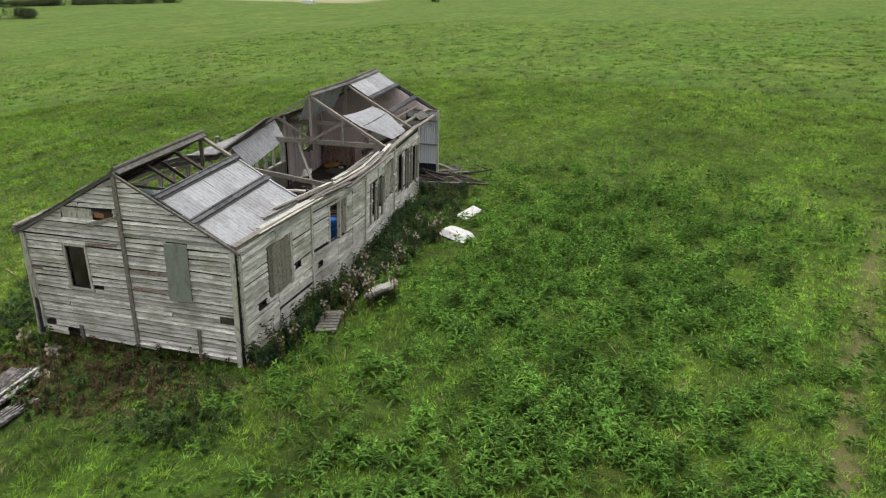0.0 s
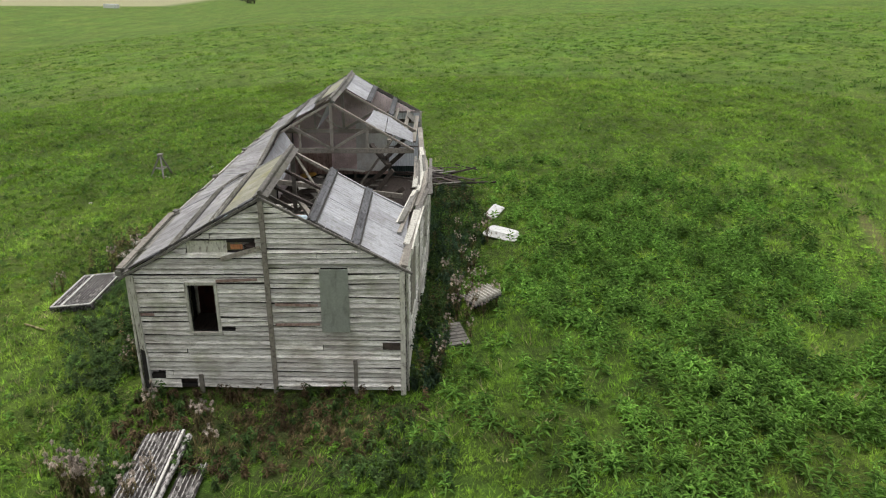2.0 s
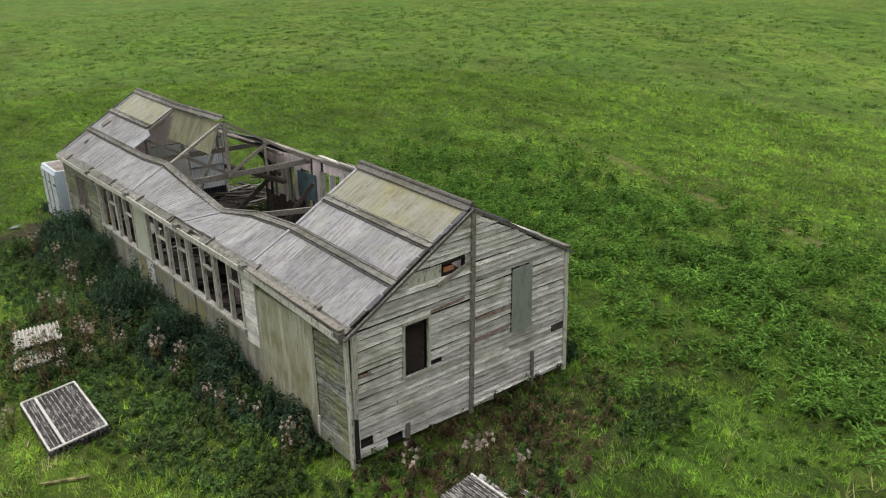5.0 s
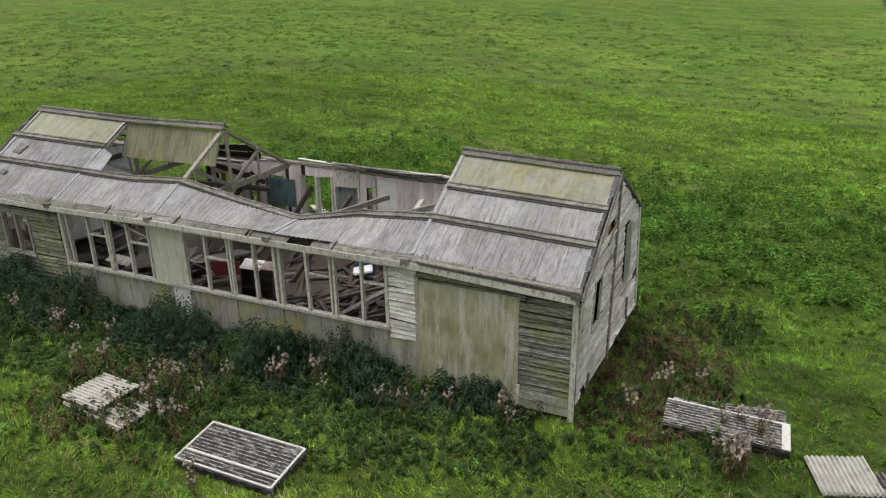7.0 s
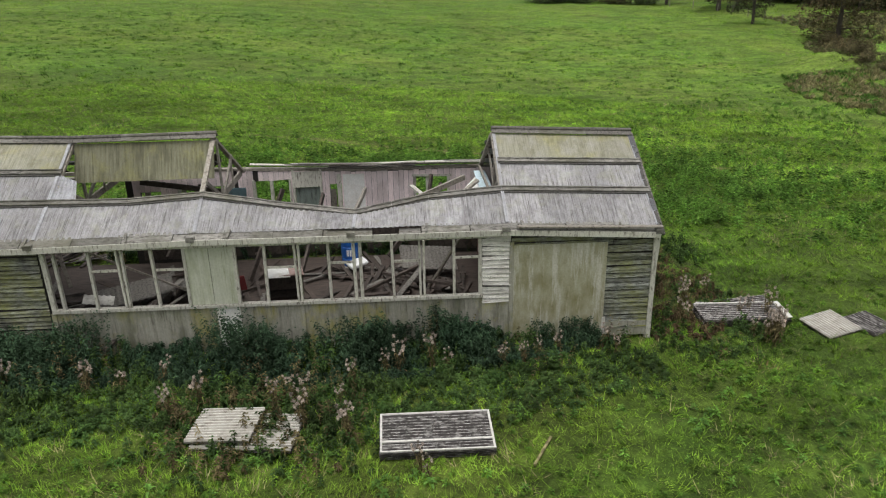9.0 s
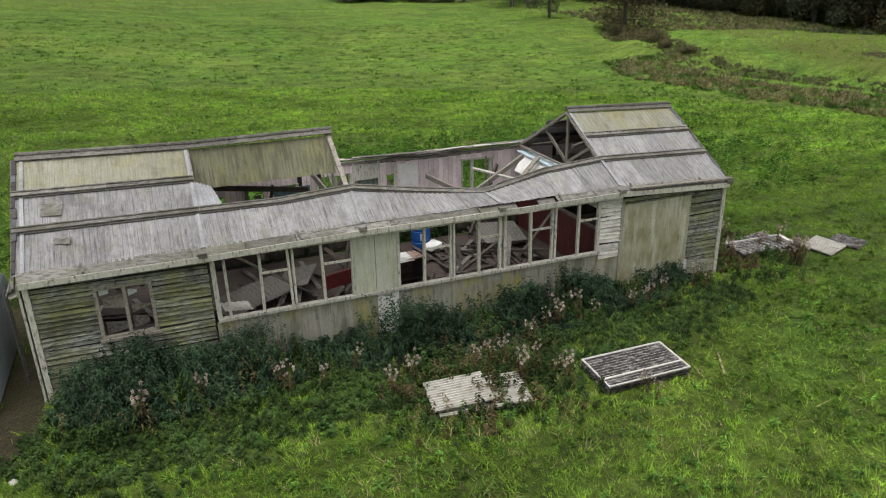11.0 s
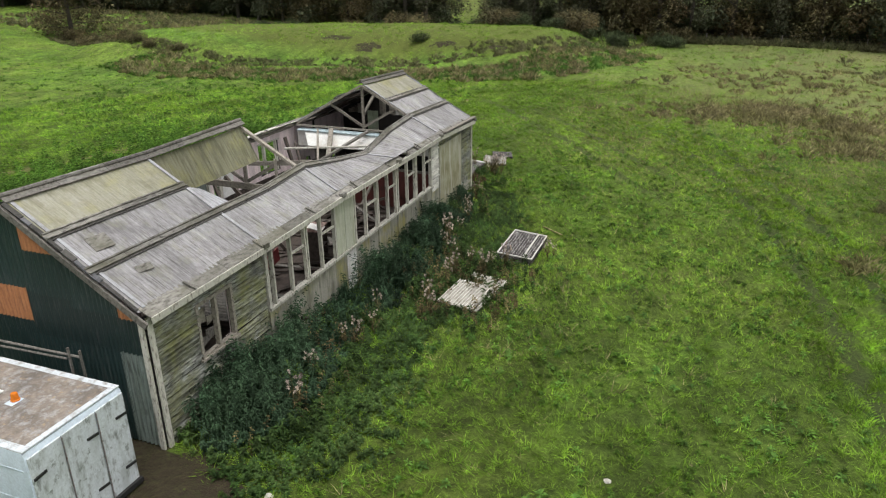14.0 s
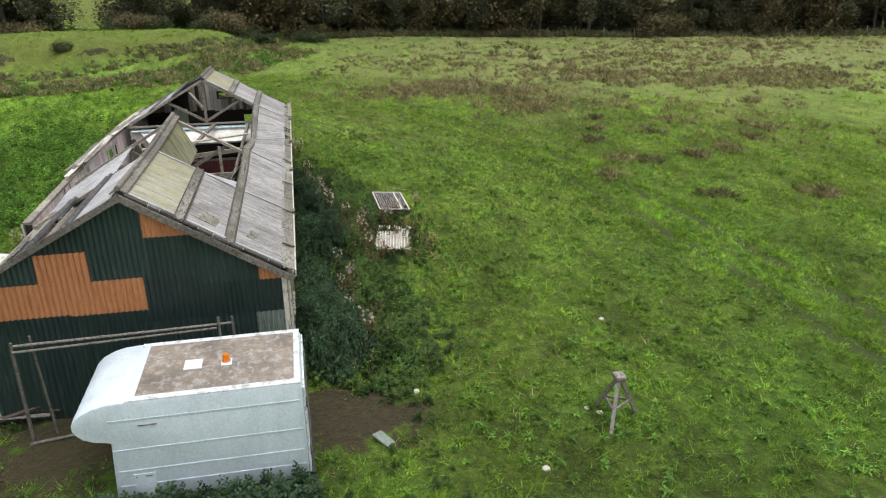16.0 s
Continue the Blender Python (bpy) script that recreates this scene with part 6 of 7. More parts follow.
# the iron tripod
tri = thing("iron_tripod", "weathered iron tripod stand with a cap in rough grass", "tripod", pose(-1.78, -6.40, at(-1.78, -6.4)))
for k, a in enumerate((145, 27, 279)):
    foot = (0.58 * math.cos(radians(a)), 0.52 * math.sin(radians(a)), -0.03)
    bm = bmesh.new()
    beam(bm, foot, (0.03 * math.cos(radians(a)), 0.03 * math.sin(radians(a)), 0.98), 0.07, 0.07)
    part("leg", bm, "iron", tri)
for a, b in ((145, 27), (27, 279), (279, 145)):
    bm = bmesh.new()
    beam(bm, (0.31 * math.cos(radians(a)), 0.31 * math.sin(radians(a)), 0.38), (0.31 * math.cos(radians(b)), 0.31 * math.sin(radians(b)), 0.38), 0.03, 0.05)
    part("brace", bm, "iron", tri)
bm = bmesh.new()
block(bm, -0.13, 0.13, -0.11, 0.11, 0.95, 1.06)
rounded(bm, 0.03, 2)
part("cap", bm, "iron", tri)


def boulder(name, x, y, r, label, mat="stone", seed=0, flat=0.6, category="stone", group=""):
    bm = bmesh.new()
    bmesh.ops.create_icosphere(bm, subdivisions=2, radius=r)
    for v in bm.verts:
        v.co *= 1 + 0.35 * noise.noise(v.co / r * 1.3 + Vector((seed, 0, 0)))
        v.co.z *= flat
    ob = link(name, bm, mat)
    ob.matrix_basis = pose(x, y, at(x, y) + r * flat * 0.25)
    return tagged(ob, label, category, group)


for k, (x, y, r) in enumerate(((2.47, -7.9, 0.07), (-3.1, -4.45, 0.08), (-1.55, -6.15, 0.07), (-1.35, -5.95, 0.06), (-0.3, -2.5, 0.08))):
    boulder("stone", x, y, r, "small pale stone in the grass", seed=k * 3.1, group="small stones")
bm = bmesh.new()
block(bm, -0.2, 0.2, -0.12, 0.12, 0, 0.03)
ob = link("slate", bm, "grey_sheet")
ob.matrix_basis = pose(-1.9, -1.6, at(-1.9, -1.6) + 0.05, 10, -14, 40)
tagged(ob, "broken grey slate on bare earth", "slate")

# ---- growing things ----
gen = np.random.default_rng(7)


def wave(x, y, s, seed=0.0):
    """Slow smooth drift over the plan, about 0 to 1."""
    return 0.5 + 0.25 * (np.sin(x * s + 1.7 * np.sin(y * s * 0.8 + seed) + seed) + np.sin(y * s * 1.13 + 1.9 * np.sin(x * s * 0.7 - seed) + 2.1 * seed))


def in_hut(x, y, pad=0.0):
    return (x > -pad) & (x < L + pad) & (y > -pad) & (y < W + pad)


def on_bare(x, y):
    frayed = 0.45 + 1.0 * gen.random(np.shape(x))
    a = ((x + 1.2) / 0.95) ** 2 + ((y + 1.2) / 1.5) ** 2 < frayed
    b = ((x + 0.75) / 1.6) ** 2 + ((y - 4.3) / 1.2) ** 2 < frayed
    c = (x > -2.9) & (x < -0.95) & (y > -0.1) & (y < 3.4)
    for cx, cy, r in ((8.35, 8.55, 0.8), (6.05, 8.45, 0.62), (11.8, -3.6, 0.55), (12.8, -3.6, 0.55), (19.7, 1.0, 0.4), (20.4, 1.02, 0.4), (21.1, 1.05, 0.4), (22.45, 0.45, 0.5), (23.45, 0.4, 0.4), (8.0, -3.15, 0.5), (15.0, 6.7, 0.35), (15.5, 6.75, 0.35), (13.45, 7.55, 0.5), (20.8, 1.78, 0.5)):
        c = c | ((x - cx) ** 2 + (y - cy) ** 2 < r * r)
    d = ((x + 0.45) / 0.7) ** 2 + ((y - 0.6) / 2.4) ** 2 < frayed
    e = (gen.random(np.shape(x)) < 0.75) & (((x - 19.0) / 1.5) ** 2 + ((y - 3.2) / 2.5) ** 2 < frayed)
    return a | b | c | d | e


def blades(x, y, h, width, lean, az, z=None):
    """Grass blades: a bent tapering strip of three triangles each."""
    n = len(x)
    z = land(x, y) - 0.01 if z is None else z
    dx, dy = np.cos(az), np.sin(az)
    sx, sy = -dy * width / 2, dx * width / 2
    tx, ty, tz = x + dx * lean * h, y + dy * lean * h, z + h * np.sqrt(np.clip(1 - 0.5 * lean**2, 0.15, 1))
    mx, my, mz = x + dx * lean * h * 0.35, y + dy * lean * h * 0.35, z + (tz - z) * 0.62
    v = np.stack([np.stack([x - sx, y - sy, z], -1), np.stack([x + sx, y + sy, z], -1),
                  np.stack([mx + sx * 0.8, my + sy * 0.8, mz], -1), np.stack([tx, ty, tz], -1)], 1).reshape(-1, 3)
    i = np.arange(n)[:, None] * 4
    f = np.concatenate([i + [0, 1, 2], i + [0, 2, 3]], 0)
    return v, f


def leaves(px, py, pz, az, el, ln, wd, droop=0.35):
    """Pointed leaves, folded along the middle: four triangles each."""
    n = len(px)
    d = np.stack([np.cos(az) * np.cos(el), np.sin(az) * np.cos(el), np.sin(el)], -1)
    s = np.stack([-np.sin(az), np.cos(az), np.zeros(n)], -1)
    p = np.stack([px, py, pz], -1)
    down = np.array([0, 0, -1.0])
    mid = p + d * (ln * 0.5)[:, None]
    tip = p + d * ln[:, None] + down * (ln * droop)[:, None]
    up = np.array([0, 0, 1.0]) * (wd * 0.25)[:, None]
    v = np.stack([p, mid + s * (wd / 2)[:, None] + up, tip, mid - s * (wd / 2)[:, None] + up, mid], 1).reshape(-1, 3)
    i = np.arange(n)[:, None] * 5
    f = np.concatenate([i + [0, 1, 4], i + [1, 2, 4], i + [2, 3, 4], i + [3, 0, 4]], 0)
    return v, f


def kites(px, py, pz, az, el, ln, wd, droop=0.35):
    """Small pointed leaves: two triangles each, folded along the middle."""
    n = len(px)
    d = np.stack([np.cos(az) * np.cos(el), np.sin(az) * np.cos(el), np.sin(el)], -1)
    s = np.stack([-np.sin(az), np.cos(az), np.full(n, 0.35)], -1)
    p = np.stack([px, py, pz], -1)
    mid = p + d * (ln * 0.45)[:, None]
    tip = p + d * ln[:, None] + np.array([0, 0, -1.0]) * (ln * droop)[:, None]
    v = np.stack([p, mid + s * (wd / 2)[:, None], tip, mid - s * (wd / 2)[:, None] * np.array([1, 1, -1.0])], 1).reshape(-1, 3)
    i = np.arange(n)[:, None] * 4
    return v, np.concatenate([i + [0, 1, 2], i + [0, 2, 3]], 0)


def spikes(x, y, h, width, lean, az):
    """Far blades: one triangle each."""
    z = land(x, y) - 0.01
    dx, dy = np.cos(az), np.sin(az)
    sx, sy = -dy * width / 2, dx * width / 2
    rise = h * np.sqrt(np.clip(1 - 0.5 * lean**2, 0.15, 1))
    v = np.stack([np.stack([x - sx, y - sy, z], -1), np.stack([x + sx, y + sy, z], -1), np.stack([x + dx * lean * h, y + dy * lean * h, z + rise], -1)], 1).reshape(-1, 3)
    return v, np.arange(len(x))[:, None] * 3 + [0, 1, 2]


def in_rut(x, y):
    """Most blades are worn away in the wheel ruts."""
    hit = np.zeros(np.shape(x), bool)
    for a, b, c, x0, x1 in RUTS:
        hit |= (np.abs(y - (a + 0.35 + b * x + c * x * x)) < 0.28) & (x > x0) & (x < x1)
    hit |= (np.abs(y + 0.31 * x - 23.85) < 0.25) & (x > 0) & (x < 32) & (gen.random(np.shape(x)) < 0.6)
    return hit & (gen.random(np.shape(x)) < 0.55 + 0.45 * wave(x, y, 1.3, 2.0))


def pasture_grass():
    """Tufts of blades: thick and bent near the hut, coarser and fewer with distance."""
    for near, n, per in ((True, 250000, 6), (False, 140000, 5)):
        if near:
            r = 36 * gen.random(n) ** 0.66
        else:
            r = 16 + 90 * gen.random(n) ** 1.15
        a = gen.random(n) * math.tau
        x, y = 8.8 + r * np.cos(a) * 1.12, 2.8 + r * np.sin(a)
        tuft = wave(x, y, 2.9, 1.0) * 0.35 + wave(x, y, 6.3, 2.0) * 0.65
        keep = ~in_hut(x, y, 0.08) & ~on_bare(x, y) & ~in_rut(x, y) & (gen.random(n) < 0.45 + 0.9 * tuft)
        x, y, r, tuft = x[keep], y[keep], r[keep], tuft[keep]
        m = len(x)
        coarse = np.clip((x - 14) / 26, 0, 1) * np.clip((4 - y) / 18, 0, 1) + 0.05 * (y < 0) * (x > 6)
        straw = gen.random(m) < coarse * (0.22 + 0.6 * wave(x, y, 0.35, 0.3)) + 0.02 + 0.10 * np.clip(wave(x, y, 0.9, 3.0) - 0.55, 0, 1)
        grow = 1 + np.clip((r - 16) / 24, 0, 2.6)
        size = (0.60 + gen.random(m) ** 4 * 1.1) * (0.6 + 0.8 * tuft)
        wind = 0.7 + 3.6 * wave(x, y, 0.5, 4.0)
        for name, pick, mat, lab, tall in (("grass", ~straw, "grass", "short green pasture grass", 1.0), ("dry_grass", straw, "grass_straw", "straw-coloured dry grass", 1.4)):
            k = pick.sum()
            out = gen.random((k, per)) * math.tau
            off = gen.random((k, per)) * (0.05 + 0.07 * size[pick][:, None]) * grow[pick][:, None]
            bx, by = x[pick][:, None] + off * np.cos(out), y[pick][:, None] + off * np.sin(out)
            az = np.where(gen.random((k, per)) < 0.5, out, wind[pick][:, None] + gen.normal(0, 0.7, (k, per)))
            h = tall * (0.07 + 0.13 * gen.random((k, per))) * size[pick][:, None] * (1 + 0.25 * (grow[pick][:, None] - 1))
            w = (0.010 + 0.008 * gen.random((k, per))) * grow[pick][:, None] * (0.7 + 0.4 * size[pick][:, None])
            lean = 0.65 + 0.65 * gen.random((k, per))
            v, f = spikes(bx.ravel(), by.ravel(), h.ravel(), w.ravel(), lean.ravel(), az.ravel())
            fast_mesh(name, v, f, mat, lab, "grass")


def rosettes(name, x, y, mat, label, category, height, count, ln, wd, lift=0.0):
    """Leafy plants: whorls of leaves up a short stem."""
    n = len(x)
    k = count
    hgt = height * (0.6 + 0.7 * gen.random(n))
    t = np.clip(np.tile(np.linspace(0.12, 1, k), (n, 1)) + gen.normal(0, 0.03, (n, k)), 0.02, 1.1)
    az = gen.random((n, 1)) * math.tau + np.arange(k) * 2.4 + gen.normal(0, 0.25, (n, k))
    el = 0.1 + 0.75 * t**1.5 + gen.normal(0, 0.15, (n, k))
    size = (0.75 + 0.5 * gen.random((n, 1))) * (1.1 - 0.45 * t)
    z0 = land(x, y)[:, None] + lift
    lean_x, lean_y = gen.normal(0, 0.12, (n, 1)) * hgt[:, None], gen.normal(0, 0.12, (n, 1)) * hgt[:, None]
    px, py, pz = x[:, None] + lean_x * t, y[:, None] + lean_y * t, z0 + hgt[:, None] * t
    v, f = (kites if wd < 0.06 else leaves)(px.ravel(), py.ravel(), pz.ravel(), az.ravel(), el.ravel(), (ln * size).ravel(), (wd * size).ravel())
    fast_mesh(name, v, f, mat, label, category)


def scatter(n, x0, x1, y0, y1, dens):
    x, y = x0 + (x1 - x0) * gen.random(n), y0 + (y1 - y0) * gen.random(n)
    m = (gen.random(n) < dens(x, y)) & ~in_hut(x, y, 0.1) & ~on_bare(x, y)
    return x[m], y[m]


def weeds_dense(x, y):
    core = np.exp(-(((x - 11) / 10.0) ** 2 + ((y - 13.5) / 4.6) ** 2))
    edge = np.exp(-(((x - 23) / 6) ** 2 + ((y - 13) / 5) ** 2)) * 0.55
    p = (core * 1.15 + edge) * np.clip(wave(x, y, 0.8, 5.0) * 0.8 + wave(x, y, 2.3, 1.0) * 1.0 - 0.35, 0.10, 1)
    return np.clip(p, 0, 1) * (y > 5.6)


pasture_grass()
x, y = scatter(24000, -3, 38, 5.5, 28, weeds_dense)
rosettes("thistle_patch", x, y, "weed", "dense patch of leafy green creeping thistle", "weeds", 0.36, 15, 0.27, 0.059)
x, y = scatter(7000, -28, 42, -16, 34, lambda x, y: 0.55 * np.clip(wave(x, y, 0.45, 9.0) * 2 - 0.8, 0, 1))
rosettes("low_weeds", x, y, "clover", "low broad-leaved weeds in the pasture", "weeds", 0.10, 10, 0.14, 0.07)


x, y = scatter(4200, -3, 25, -12, -1.4, lambda x, y: np.clip(wave(x, y, 0.9, 2.7) * 1.1 + wave(x, y, 2.6, 0.4) * 0.8 - 0.55, 0.05, 0.8))
rosettes("low_weeds", x, y, "clover", "low creeping weeds in the near grass", "weeds", 0.07, 9, 0.10, 0.045)
x, y = scatter(1500, 17.8, 26, -4, 9, lambda x, y: np.clip(1.2 - (x - 18) / 7, 0.1, 0.9) * np.clip(wave(x, y, 1.1, 0.7) * 1.5 - 0.2, 0.1, 1))
rosettes("low_weeds", x, y, "clover", "low creeping weeds before the gable", "weeds", 0.09, 11, 0.12, 0.055)


def nettle_edge(x):
    return np.interp(x, [0, 1.2, 3, 6, 8, 10.5, 12, 14.5, 16.6], [-0.8, -1.9, -1.8, -1.25, -2.0, -1.75, -1.6, -1.15, -0.45])


def south_bed(x, y):
    e = nettle_edge(x)
    return ((y < -0.12) & (y > e) & (x > 0.15) & (x < 16.9)) * np.clip(wave(x, y, 2.6, 3.0) * 2.4 - 0.45 + 0.5 * np.exp(-((x - 1.8) / 1.6) ** 2), 0.14, 1)


def nettle_bed(name, n, x0, x1, y0, y1, dens, height, mat, label, count=34, ln=0.095, wd=0.042, low=None):
    x, y = scatter(n, x0, x1, y0, y1, dens)
    h = height(x, y)
    m = len(x)
    k = count
    t = np.tile(np.linspace(0.1, 1, k), (m, 1)) + gen.normal(0, 0.02, (m, k))
    az = gen.random((m, 1)) * 6.28 + np.arange(k) * 1.57 + gen.normal(0, 0.3, (m, k))
    el = 0.15 + gen.normal(0, 0.3, (m, k))
    sx, sy = gen.normal(0, 0.16, (m, 1)) * h[:, None], gen.normal(0, 0.16, (m, 1)) * h[:, None]
    px, py, pz = x[:, None] + sx * t * t, y[:, None] + sy * t * t, land(x, y)[:, None] + h[:, None] * t
    size = 0.7 + 0.6 * gen.random((m, k))
    lv = kites(px.ravel(), py.ravel(), pz.ravel(), az.ravel(), el.ravel(), (ln * size).ravel(), (wd * size).ravel(), 0.5)
    fast_mesh(name, *lv, mat, label, "weeds")


def bed_height(x, y):
    e = nettle_edge(x)
    d = np.clip((y - e) / 0.9, 0.25, 1)
    return (0.25 + 1.0 * wave(x, y, 2.3, 8.0) + 0.45 * np.exp(-((x - 1.8) / 1.5) ** 2)) * d * (0.75 + 0.4 * gen.random(len(x)))


nettle_bed("nettle_bed", 4800, 0, 17, -2.1, -0.1, south_bed, bed_height, "nettle", "dark green nettle bed along the hut wall", 38, 0.080, 0.034)
nettle_bed("weed_bed", 1500, 0, 17, -2.6, -0.1, lambda x, y: (y > nettle_edge(x) - 0.5) * np.clip(1.2 - wave(x, y, 2.6, 3.0) * 2.0, 0.05, 1), lambda x, y: 0.18 + 0.5 * gen.random(len(x)) * wave(x, y, 1.1, 5.0) * 1.5,
           "lush", "green weeds among nettles at the hut wall", 22, 0.09, 0.045)
nettle_bed("weed_bed", 260, 0, 17, -2.6, -0.3, lambda x, y: (y > nettle_edge(x) - 0.7) * np.clip(wave(x, y, 1.4, 1.3) * 2 - 0.8, 0, 1), lambda x, y: 0.4 + 0.5 * gen.random(len(x)),
           "dead", "brown withered stalks among nettles at the hut wall", 20, 0.07, 0.022)


def north_bed(x, y):
    e = np.interp(x, [2, 5, 8, 10.5, 12.5, 15, 17.6], [7.5, 8.0, 8.1, 7.6, 7.0, 6.7, 6.2])
    return ((y > W + 0.08) & (y < e) & (x > 2.5)) * np.clip(wave(x, y, 2.2, 2.0) * 2.2 - 0.5, 0.10, 1)


nettle_bed("nettle_bed", 1400, 2.5, 17.7, 5.65, 8.4, north_bed, lambda x, y: (0.20 + 0.7 * wave(x, y, 2.1, 1.0)) * (0.6 + 0.5 * gen.random(len(x))) * np.clip((8.3 - y) / 1.6, 0.35, 1), "nettle",
           "dark green nettles along the back wall")


nettle_bed("weed_bed", 1100, 2.5, 17.7, 5.65, 8.4, north_bed, lambda x, y: 0.25 + 0.5 * gen.random(len(x)), "lush", "tall green weeds along the back wall", 24, 0.09, 0.03)
nettle_bed("weed_bed", 420, 2.5, 17.7, 5.65, 8.4, north_bed, lambda x, y: 0.3 + 0.5 * gen.random(len(x)), "dead", "brown withered weeds along the back wall", 20, 0.08, 0.024)
nettle_bed("weed_bed", 1300, 2.5, 17.7, 5.65, 8.4, north_bed, lambda x, y: 0.15 + 0.4 * gen.random(len(x)), "lush", "green weeds along the back wall", 20, 0.10, 0.05)


def gable_bed(x, y):
    return ((x > 17.75) & (x < 20.4 - 0.16 * (y - 2.6) ** 2)) * np.clip(wave(x, y, 1.9, 6.0) * 1.7 - 0.15, 0.08, 1) * np.clip((6.4 - y) / 1.4, 0, 1)


nettle_bed("dock_bed", 1000, 17.7, 20.7, -0.2, 6.6, gable_bed, lambda x, y: 0.12 + 0.20 * gen.random(len(x)) * wave(x, y, 1.4, 2.0) * 1.6 + 0.35 * np.exp(-(((x - 19.2) / 0.8) ** 2 + ((y - 4.9) / 0.9) ** 2)), "russet", "russet-brown dead dock at the gable", 24, 0.09, 0.03)
nettle_bed("weed_bed", 1100, 17.7, 20.8, -1.2, 6.6, lambda x, y: np.clip(wave(x, y, 1.5, 3.3) * 1.6 - 0.4, 0, 1), lambda x, y: 0.10 + 0.30 * gen.random(len(x)), "lush",
           "green nettles and weeds at the gable", 18, 0.09, 0.045)
nettle_bed("weed_bed", 330, 6.6, 10.9, -4.6, -1.6, lambda x, y: np.exp(-(((x - 8.6) / 1.5) ** 2 + ((y + 2.9) / 1.1) ** 2)), lambda x, y: 0.15 + 0.4 * gen.random(len(x)), "dead",
           "brown withered weeds round the sheet stack", 20, 0.09, 0.035)
nettle_bed("weed_bed", 520, 6.2, 11.4, -4.8, -1.6, lambda x, y: np.exp(-(((x - 8.8) / 2.0) ** 2 + ((y + 3.0) / 1.3) ** 2)), lambda x, y: 0.12 + 0.3 * gen.random(len(x)), "lush",
           "green weeds round the sheet stack", 18, 0.09, 0.045)
x, y = scatter(3600, -1.5, 17.5, -3.9, -0.8, lambda x, y: np.clip(1.3 - 0.28 * (nettle_edge(np.clip(x, 0, 16.6)) - y) ** 2, 0, 1) * (y < nettle_edge(np.clip(x, 0, 16.6)) + 0.2))
rosettes("lush_weeds", x, y, "lush", "lush broad-leaved weeds beside the nettles", "weeds", 0.15, 12, 0.12, 0.065)
x, y = scatter(700, -3.8, 0.2, -3.2, 6, lambda x, y: 0.3 + 0 * x)
rosettes("lush_weeds", x, y, "lush", "lush weeds round the van", "weeds", 0.14, 11, 0.12, 0.062)
x, y = scatter(260, -3.7, -2.85, -0.3, 3.6, lambda x, y: 0.9 + 0 * x)
rosettes("lush_weeds", x, y, "nettle", "dark weeds against the van body", "weeds", 0.34, 14, 0.16, 0.08)


def clustered(n, x0, x1, y0, y1, spread, per):
    """Plants in loose groups over a stretch of the plan."""
    cx, cy = x0 + (x1 - x0) * gen.random(n), y0 + (y1 - y0) * gen.random(n)
    x = (cx[:, None] + gen.normal(0, spread, (n, per))).ravel()
    y = (cy[:, None] + gen.normal(0, spread, (n, per))).ravel()
    m = ~in_hut(x, y, 0.1) & ~on_bare(x, y)
    return x[m], y[m]


x, y = clustered(150, -12, 34, -20, -2.2, 0.5, 6)
rosettes("docks", x, y, "dock", "dark broad-leaved docks scattered in the pasture", "weeds", 0.11, 10, 0.15, 0.060)
x, y = clustered(240, -14, 40, -22, -2.4, 0.8, 6)
rosettes("young_thistles", x, y, "weed", "small pale thistles scattered in the pasture", "weeds", 0.13, 11, 0.14, 0.042)
x, y = clustered(120, 22, 44, 8, 34, 0.9, 8)
rosettes("young_thistles", x, y, "weed", "small thistles scattered over the far pasture", "weeds", 0.2, 11, 0.2, 0.058)


# single thistles gone to seed
def thistle(seed):
    rng = np.random.default_rng(seed)
    t = thing("seeding_thistle", "tall withered thistle with pale seed fluff", "thistle", None, "seeding thistles")
    heads = []
    for k in range(5):
        a = k * 1.3 + rng.random()
        top = Vector((0.16 * math.cos(a), 0.16 * math.sin(a), 0.75 + 0.3 * rng.random()))
        mid = Vector((0.05 * math.cos(a), 0.05 * math.sin(a), 0.4))
        bm = bmesh.new()
        bow = [Vector((0, 0, -0.03)), mid, top]
        rings = [[bm.verts.new(c + Vector((r * math.cos(j * math.tau / 5), r * math.sin(j * math.tau / 5), 0))) for j in range(5)] for c, r in zip(bow, (0.010, 0.008, 0.004))]
        for lo, hi in zip(rings, rings[1:]):
            for j in range(5):
                bm.faces.new([lo[j], lo[(j + 1) % 5], hi[(j + 1) % 5], hi[j]])
        bm.faces.new(rings[0][::-1])
        bm.faces.new(rings[-1])
        part("stalk", bm, "dead", t)
        heads += [top, mid.lerp(top, 0.7) + Vector((0.07 * rng.normal(), 0.07 * rng.normal(), 0.02))]
    n = 60
    tt = rng.random(n)
    v, f = leaves(0.06 * rng.normal(size=n), 0.06 * rng.normal(size=n), 0.08 + 0.6 * tt, rng.random(n) * 6.28, rng.normal(0, 0.3, n), 0.10 + 0.08 * rng.random(n), np.full(n, 0.03), 0.6)
    ob = fast_mesh("withered_leaves", v, f, "dead", "", "", "")
    ob.parent = t
    for h in heads:
        n = 34
        d = rng.normal(size=(n, 3))
        d /= np.linalg.norm(d, axis=1)[:, None]
        az, el = np.arctan2(d[:, 1], d[:, 0]), np.arcsin(d[:, 2])
        v, f = leaves(np.full(n, h[0]), np.full(n, h[1]), np.full(n, h[2]), az, el, 0.045 + 0.03 * rng.random(n), np.full(n, 0.022), 0.1)
        ob = fast_mesh("seed_head", v, f, "fluff", "", "", "")
        ob.parent = t
    return t


